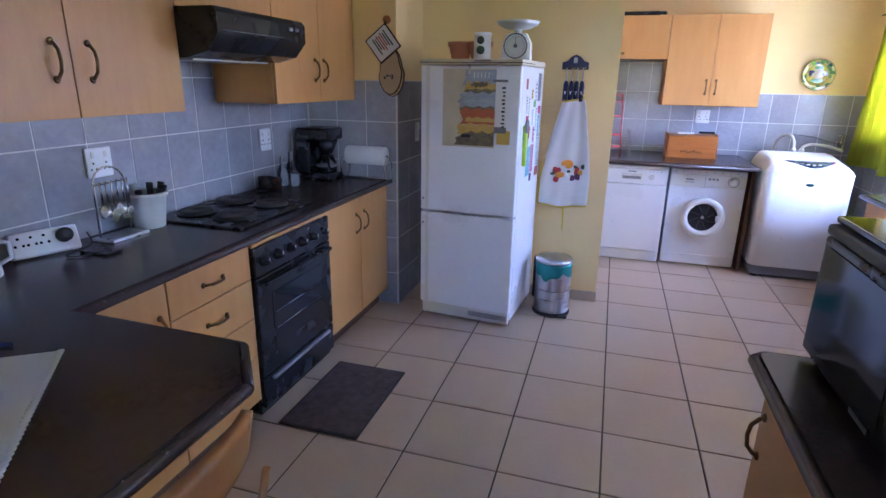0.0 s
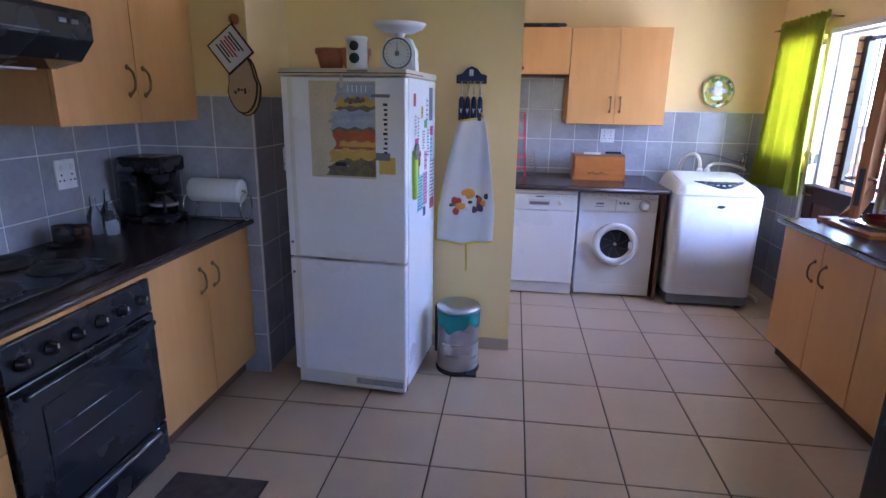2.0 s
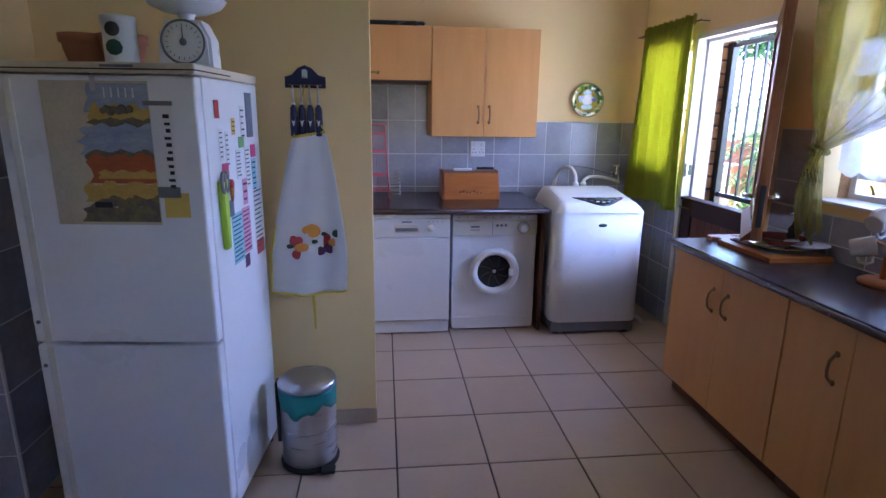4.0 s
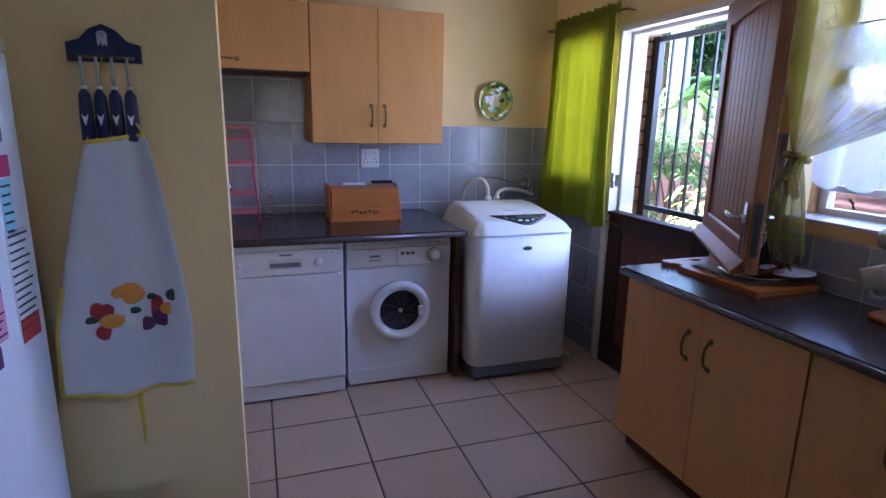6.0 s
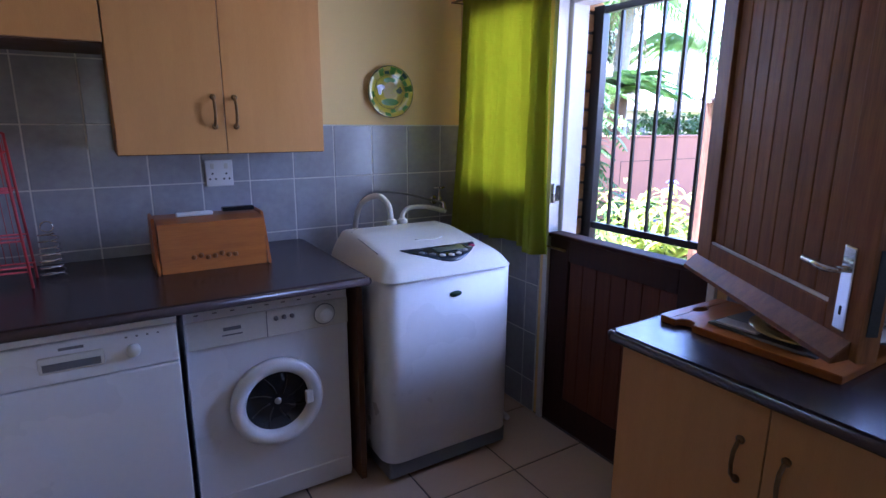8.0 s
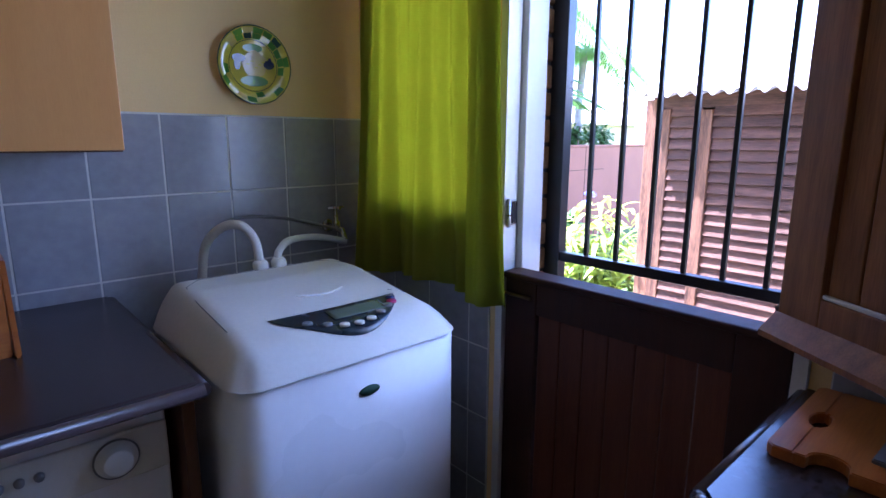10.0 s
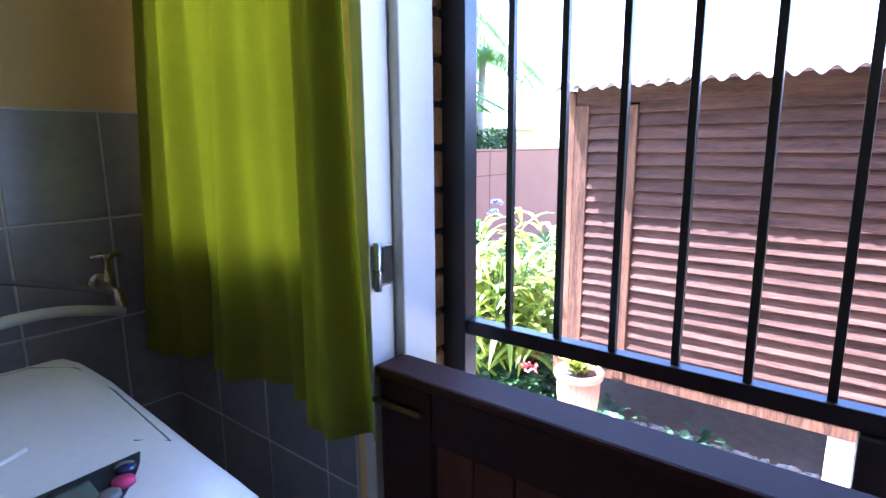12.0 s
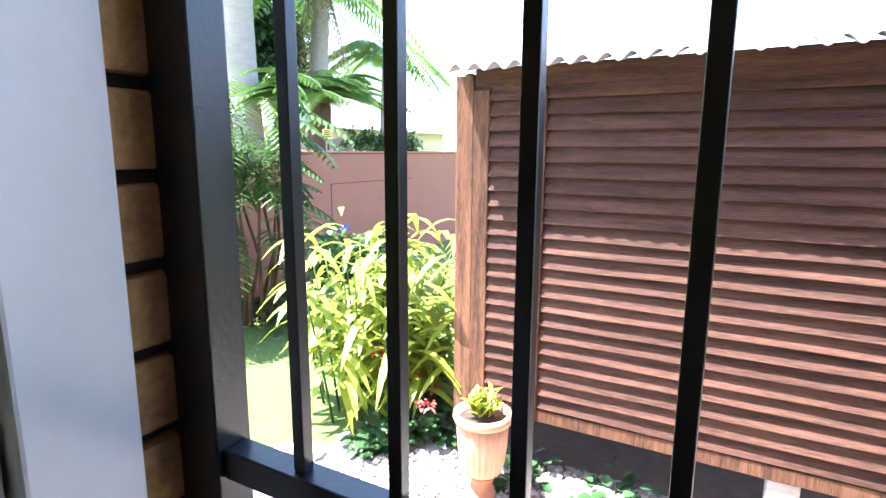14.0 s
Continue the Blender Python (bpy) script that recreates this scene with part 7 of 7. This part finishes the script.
for k in range(22):
    a, r = k * 2.4, 0.06 + 0.014 * k
    x, y = 4.42 + r * math.cos(a), 6.62 + r * math.sin(a)
    tube(stems, [(x, y, GZ), (x + 0.3 * r * math.cos(a), y + 0.3 * r * math.sin(a), GZ + 0.45), (x + 0.7 * r * math.cos(a), y + 0.7 * r * math.sin(a), GZ + 0.9)], 0.008, 5, 0.004)
tagged(part("stem", stems, LEAF, gt), kind="stuff")
lv = Leaves(33)
for cx_, cy_, cz_ in ((4.28, 6.2, 0.12), (4.35, 6.12, 0.02), (4.2, 6.35, 0.25), (4.5, 6.15, 0.18), (4.55, 6.12, 0.35), (4.12, 6.02, 0.05)):
    lv.bush((cx_, cy_, cz_), (0.07, 0.07, 0.05), 40, 0.03, 0.018, 0.5, 0.1)
tagged(lv.mesh("flowers", REDBLOOM, gt, "dull red hanging flower heads"), kind="stuff")

lv = Leaves(41)
for cx_, cy_, cz_, n in ((4.25, 6.15, -0.12, 420), (4.55, 6.35, -0.05, 380), (4.05, 6.25, -0.16, 200), (4.35, 5.98, -0.16, 220), (4.7, 6.6, -0.1, 200), (4.15, 5.55, -0.17, 90), (4.18, 5.1, -0.18, 60)):
    lv.bush((cx_, cy_, cz_), (0.26, 0.2, 0.13), n, 0.055, 0.05, 0.3, 0.2, -0.3, 1.0)
iv = thing("ground_ivy", (4.3, 6.2, GZ), "dark green ivy ground cover beside the shed", "ground cover")
lv.mesh("foliage", DEEPLEAF, iv)
lv = Leaves(43)
for x, y in ((4.08, 4.75), (4.05, 4.2)):
    for _ in range(26):
        lv.blade((x, y, GZ + 0.01), lv.dir(0.3, 1.6), UP, lv.r.uniform(0.05, 0.11), 0.014, 0.5, 3)
wd = thing("weeds", (4.06, 4.5, GZ), "small green weeds growing among the pebbles", "weed")
lv.mesh("foliage", LIMELEAF, wd)

lv, fl = Leaves(51), Leaves(52)
lv.bush((6.25, 8.2, 0.15), (0.62, 0.45, 0.55), 900, 0.10, 0.065, 0.3, 0.35)
for cx_, cy_, cz_ in ((5.8, 7.85, 0.42), (6.45, 7.8, 0.62), (6.75, 7.95, 0.70), (6.2, 7.8, 0.25), (5.9, 8.0, 0.58)):
    fl.bush((cx_, cy_, cz_), (0.075, 0.075, 0.06), 90, 0.025, 0.022, 0.1, 0.6)
hy = thing("hydrangea", (6.25, 8.2, GZ), "green hydrangea bush with blue flower heads", "shrub")
lv.mesh("foliage", LEAF, hy)
tagged(fl.mesh("flowers", BLOOM, hy, "blue flower heads"), kind="stuff")
st_ = bmesh.new()
for k in range(10):
    a = k * 0.628
    tube(st_, [(6.25, 8.2, GZ), (6.25 + 0.35 * math.cos(a), 8.2 + 0.28 * math.sin(a), 0.35)], 0.01, 5, 0.005)
tagged(part("stem", st_, FIBRE, hy), kind="stuff")

# split-leaf shrub by the wall
lv = Leaves(61)
for k in range(120):
    a = lv.r.uniform(0, 6.283)
    z = lv.r.uniform(0.25, 2.0)
    r = lv.r.uniform(0.15, 0.6)
    b = Vector((5.15 + r * math.cos(a), 8.35 + 0.7 * r * math.sin(a), z))
    d = Vector((math.cos(a), math.sin(a), lv.r.uniform(-0.5, 0.3)))
    lv.frond(b, d, lv.r.uniform(0.3, 0.5), 0.17, 0.035, 9, 0.5, 0.1)
lv.bush((5.2, 8.4, 1.0), (0.55, 0.45, 0.9), 500, 0.2, 0.035, 0.5, 0.3)
ph = thing("philodendron", (5.15, 8.35, GZ), "tall split leaf philodendron against the garden wall", "shrub")
lv.mesh("foliage", LEAF, ph)
st_ = bmesh.new()
for k in range(7):
    a = k * 0.9
    tube(st_, [(5.2 + 0.12 * math.cos(a), 8.4 + 0.1 * math.sin(a), GZ), (5.3 + 0.2 * math.cos(a), 8.4, 0.4), (5.15 + 0.3 * math.cos(a), 8.35 + 0.2 * math.sin(a), 1.3)], 0.022, 6, 0.01)
tagged(part("stem", st_, FIBRE, ph), kind="stuff")
lv = Leaves(63)
for x, y in ((5.5, 8.3), (5.75, 8.65), (5.25, 8.1), (6.0, 8.8), (5.4, 8.75)):
    for _ in range(45):
        lv.blade((x, y, GZ), lv.dir(0.4, 1.8), UP, lv.r.uniform(0.3, 0.5), 0.025, 0.6, 4)
ag = thing("strap_leaf_lilies", (5.6, 8.5, GZ), "dark strap leaved lilies along the wall foot", "plant")
lv.mesh("foliage", DEEPLEAF, ag)


def fern_tree(name, x, y, z, r, n, leaflet, mat, trunk_mat, tr, label, hang=0.0, droop=0.45, width=0.05, lo=0.1, hi=0.7, seed=1):
    t = thing(name, (x, y, GZ), label, "tree")
    bm = bmesh.new()
    pts = [(x + 0.05 * math.sin(k), y, GZ + (z - GZ) * k / 8) for k in range(9)]
    tube(bm, pts, tr * 1.15, 12, tr)
    part("trunk", bm, trunk_mat, t)
    lv = Leaves(seed)
    for k in range(n):
        a = k * 2.39996 + lv.r.uniform(-0.2, 0.2)
        e = lv.r.uniform(lo, hi)
        lv.frond((x, y, z + 0.02 * (k % 3)), (math.cos(a), math.sin(a), e), r * lv.r.uniform(0.8, 1.1), leaflet, width, 30, droop, hang)
    lv.mesh("crown", mat, t)
    return t


fern_tree("tree_fern", 8.0, 10.1, 1.95, 1.5, 46, 0.25, FERNLEAF, FIBRE, 0.15, "tree fern with arching feathered fronds", 0.05, 0.6, 0.06, 0.35, 1.4, 71)
pm = fern_tree("palm_tree", 7.7, 11.2, 5.2, 2.6, 22, 0.55, FERNLEAF, PALMTRUNK, 0.19, "tall palm with a grey ringed trunk", 0.5, 0.9, 0.05, -0.1, 0.8, 72)
lv = Leaves(73)
for k in range(16):
    a = k * 0.39
    lv.frond((9.8 + 0.15 * math.cos(a), 11.6 + 0.15 * math.sin(a), 4.15), (math.cos(a) * 0.25, math.sin(a) * 0.25, -0.9), 1.7, 0.14, 0.03, 14, 0.1, 0.6)
p2 = fern_tree("palm_tree", 9.8, 11.6, 4.2, 2.2, 18, 0.5, FERNLEAF, PALMTRUNK, 0.15, "tall palm with a skirt of dry fronds", 0.5, 0.9, 0.05, -0.1, 0.8, 74)
lv.mesh("dry_skirt", DRYFROND, p2, "brown dry hanging fronds")
fern_tree("palm_tree", 11.5, 11.4, 3.3, 1.7, 16, 0.45, FERNLEAF, PALMTRUNK, 0.08, "slender palm beyond the garden wall", 0.5, 0.8, 0.045, -0.1, 0.8, 75)

for nm, x, y, zc, rad, n, mt, sd in (("broadleaf_tree", 8.5, 12.6, 3.1, (1.8, 1.2, 1.9), 9000, DEEPLEAF, 81), ("broadleaf_tree", 11.0, 14.0, 3.7, (1.7, 1.2, 1.9), 7000, DEEPLEAF, 82), ("garden_tree", 11.6, 11.6, 1.35, (1.3, 0.8, 0.65), 1500, LEAF, 83)):
    t = thing(nm, (x, y, GZ), "dense green broadleaf tree beyond the garden wall", "tree")
    bm = bmesh.new()
    tube(bm, [(x, y, GZ), (x + 0.1, y, zc * 0.5), (x, y, zc)], 0.14, 10, 0.06)
    for k in range(6):
        a = k * 1.05
        tube(bm, [(x, y, zc * 0.6), (x + rad[0] * 0.6 * math.cos(a), y + rad[1] * 0.6 * math.sin(a), zc + 0.3 * math.sin(k * 2))], 0.05, 6, 0.015)
    part("trunk", bm, FIBRE, t)
    lv = Leaves(sd)
    for k in range(14):
        d = lv.dir(-0.7, 0.9)
        lv.bush((x + d.x * rad[0] * 0.6, y + d.y * rad[1] * 0.6, zc + d.z * rad[2] * 0.6), (rad[0] * 0.45, rad[1] * 0.45, rad[2] * 0.4), n // 14, 0.13, 0.07, 0.3, 0.3, -0.8, 1.0)
    lv.mesh("crown", mt, t)

# neighbour's house
nh = thing("neighbour_house", (14.5, 15, GZ), "cream plastered house with a pale tiled roof", "house")
part("wall", cube(11.6, 19, 14.2, 20, GZ, 1.9), HOUSEWALL, nh)
part("roof", prism(bmesh.new(), [(13.7, 1.85), (13.75, 1.95), (17.0, 3.7), (20.5, 1.9)], 11.2, 19.4, "x"), HOUSEROOF, nh)
w = part("window", cube(12.9, 13.9, 14.17, 14.199, 0.9, 1.6), DARKGLASS, nh)
part("window_frame", cube(12.85, 13.95, 14.165, 14.19, 0.85, 0.9), FRAMEPAINT, w)

# ---- tiles ----
for (a, b) in cells(XL, XR, 0, 0.41):
    for (c, d) in cells(YN, YB, 0, 0.41):
        if a < -0.9 and c > 4.1:
            continue
        me = tile_mesh("floor_tile", b - a - JOINT, d - c - JOINT, 0.004, FLOORTILE, 0.002)
        placed("floor_tile", me, floor, Matrix.Translation((a + JOINT / 2, c + JOINT / 2, -0.004)))
bed(wall_north, FACE_N, (-0.75, XR), (0.0, 1.467))
tile_wall(wall_north, FACE_N, (-0.75, XR), (0.428, 1.464), 1.48, 1.464)
bed(wall_north, FACE_N, (-0.75, 0.31), (1.467, 1.75))
tile_wall(wall_north, FACE_N, (-0.75, 0.31), (1.464, 1.745), 1.48, 1.464)
bed(wall_west, FACE_W, (0.0, 3.573), (0.85, 1.80))
tile_wall(wall_west, FACE_W, (0.0, 3.573), (0.88, 1.525), 3.573, 1.525)
tile_wall(wall_west, FACE_W, (2.03, 2.664), (1.525, 1.784), 3.573, 1.525)
bed(pier, FACE_P, (XL + 0.01, -1.44), (0.0, 1.527))
tile_wall(pier, FACE_P, (XL + 0.01, -1.436), (0.0, 1.525), -1.44, 1.525)
bed(pier, FACE_R, (3.565, 4.08), (0.0, 1.527))
tile_wall(pier, FACE_R, (3.567, 4.08), (0.0, 1.525), 3.573, 1.525)
bed(wall_east, FACE_E, (-5.99, -5.26), (0.0, 1.05))
tile_wall(wall_east, FACE_E, (-5.99, -5.26), (0.0, 1.05), -5.99, 1.464)
bed(wall_east, FACE_E, (-4.30, -1.0), (0.85, 1.08))
tile_wall(wall_east, FACE_E, (-4.30, -1.0), (0.877, 1.078), -4.30, 1.464)
bed(wall_east, FACE_E, (-4.30, -4.05), (1.08, 1.467))
tile_wall(wall_east, FACE_E, (-4.30, -4.05), (1.085, 1.464), -4.30, 1.464)
structure("baseboard", cube(-0.60, -0.09, 4.066, 4.079, 0, 0.075, 0.002), FLOORTILE, "low tile skirting along the dividing wall", "skirting")
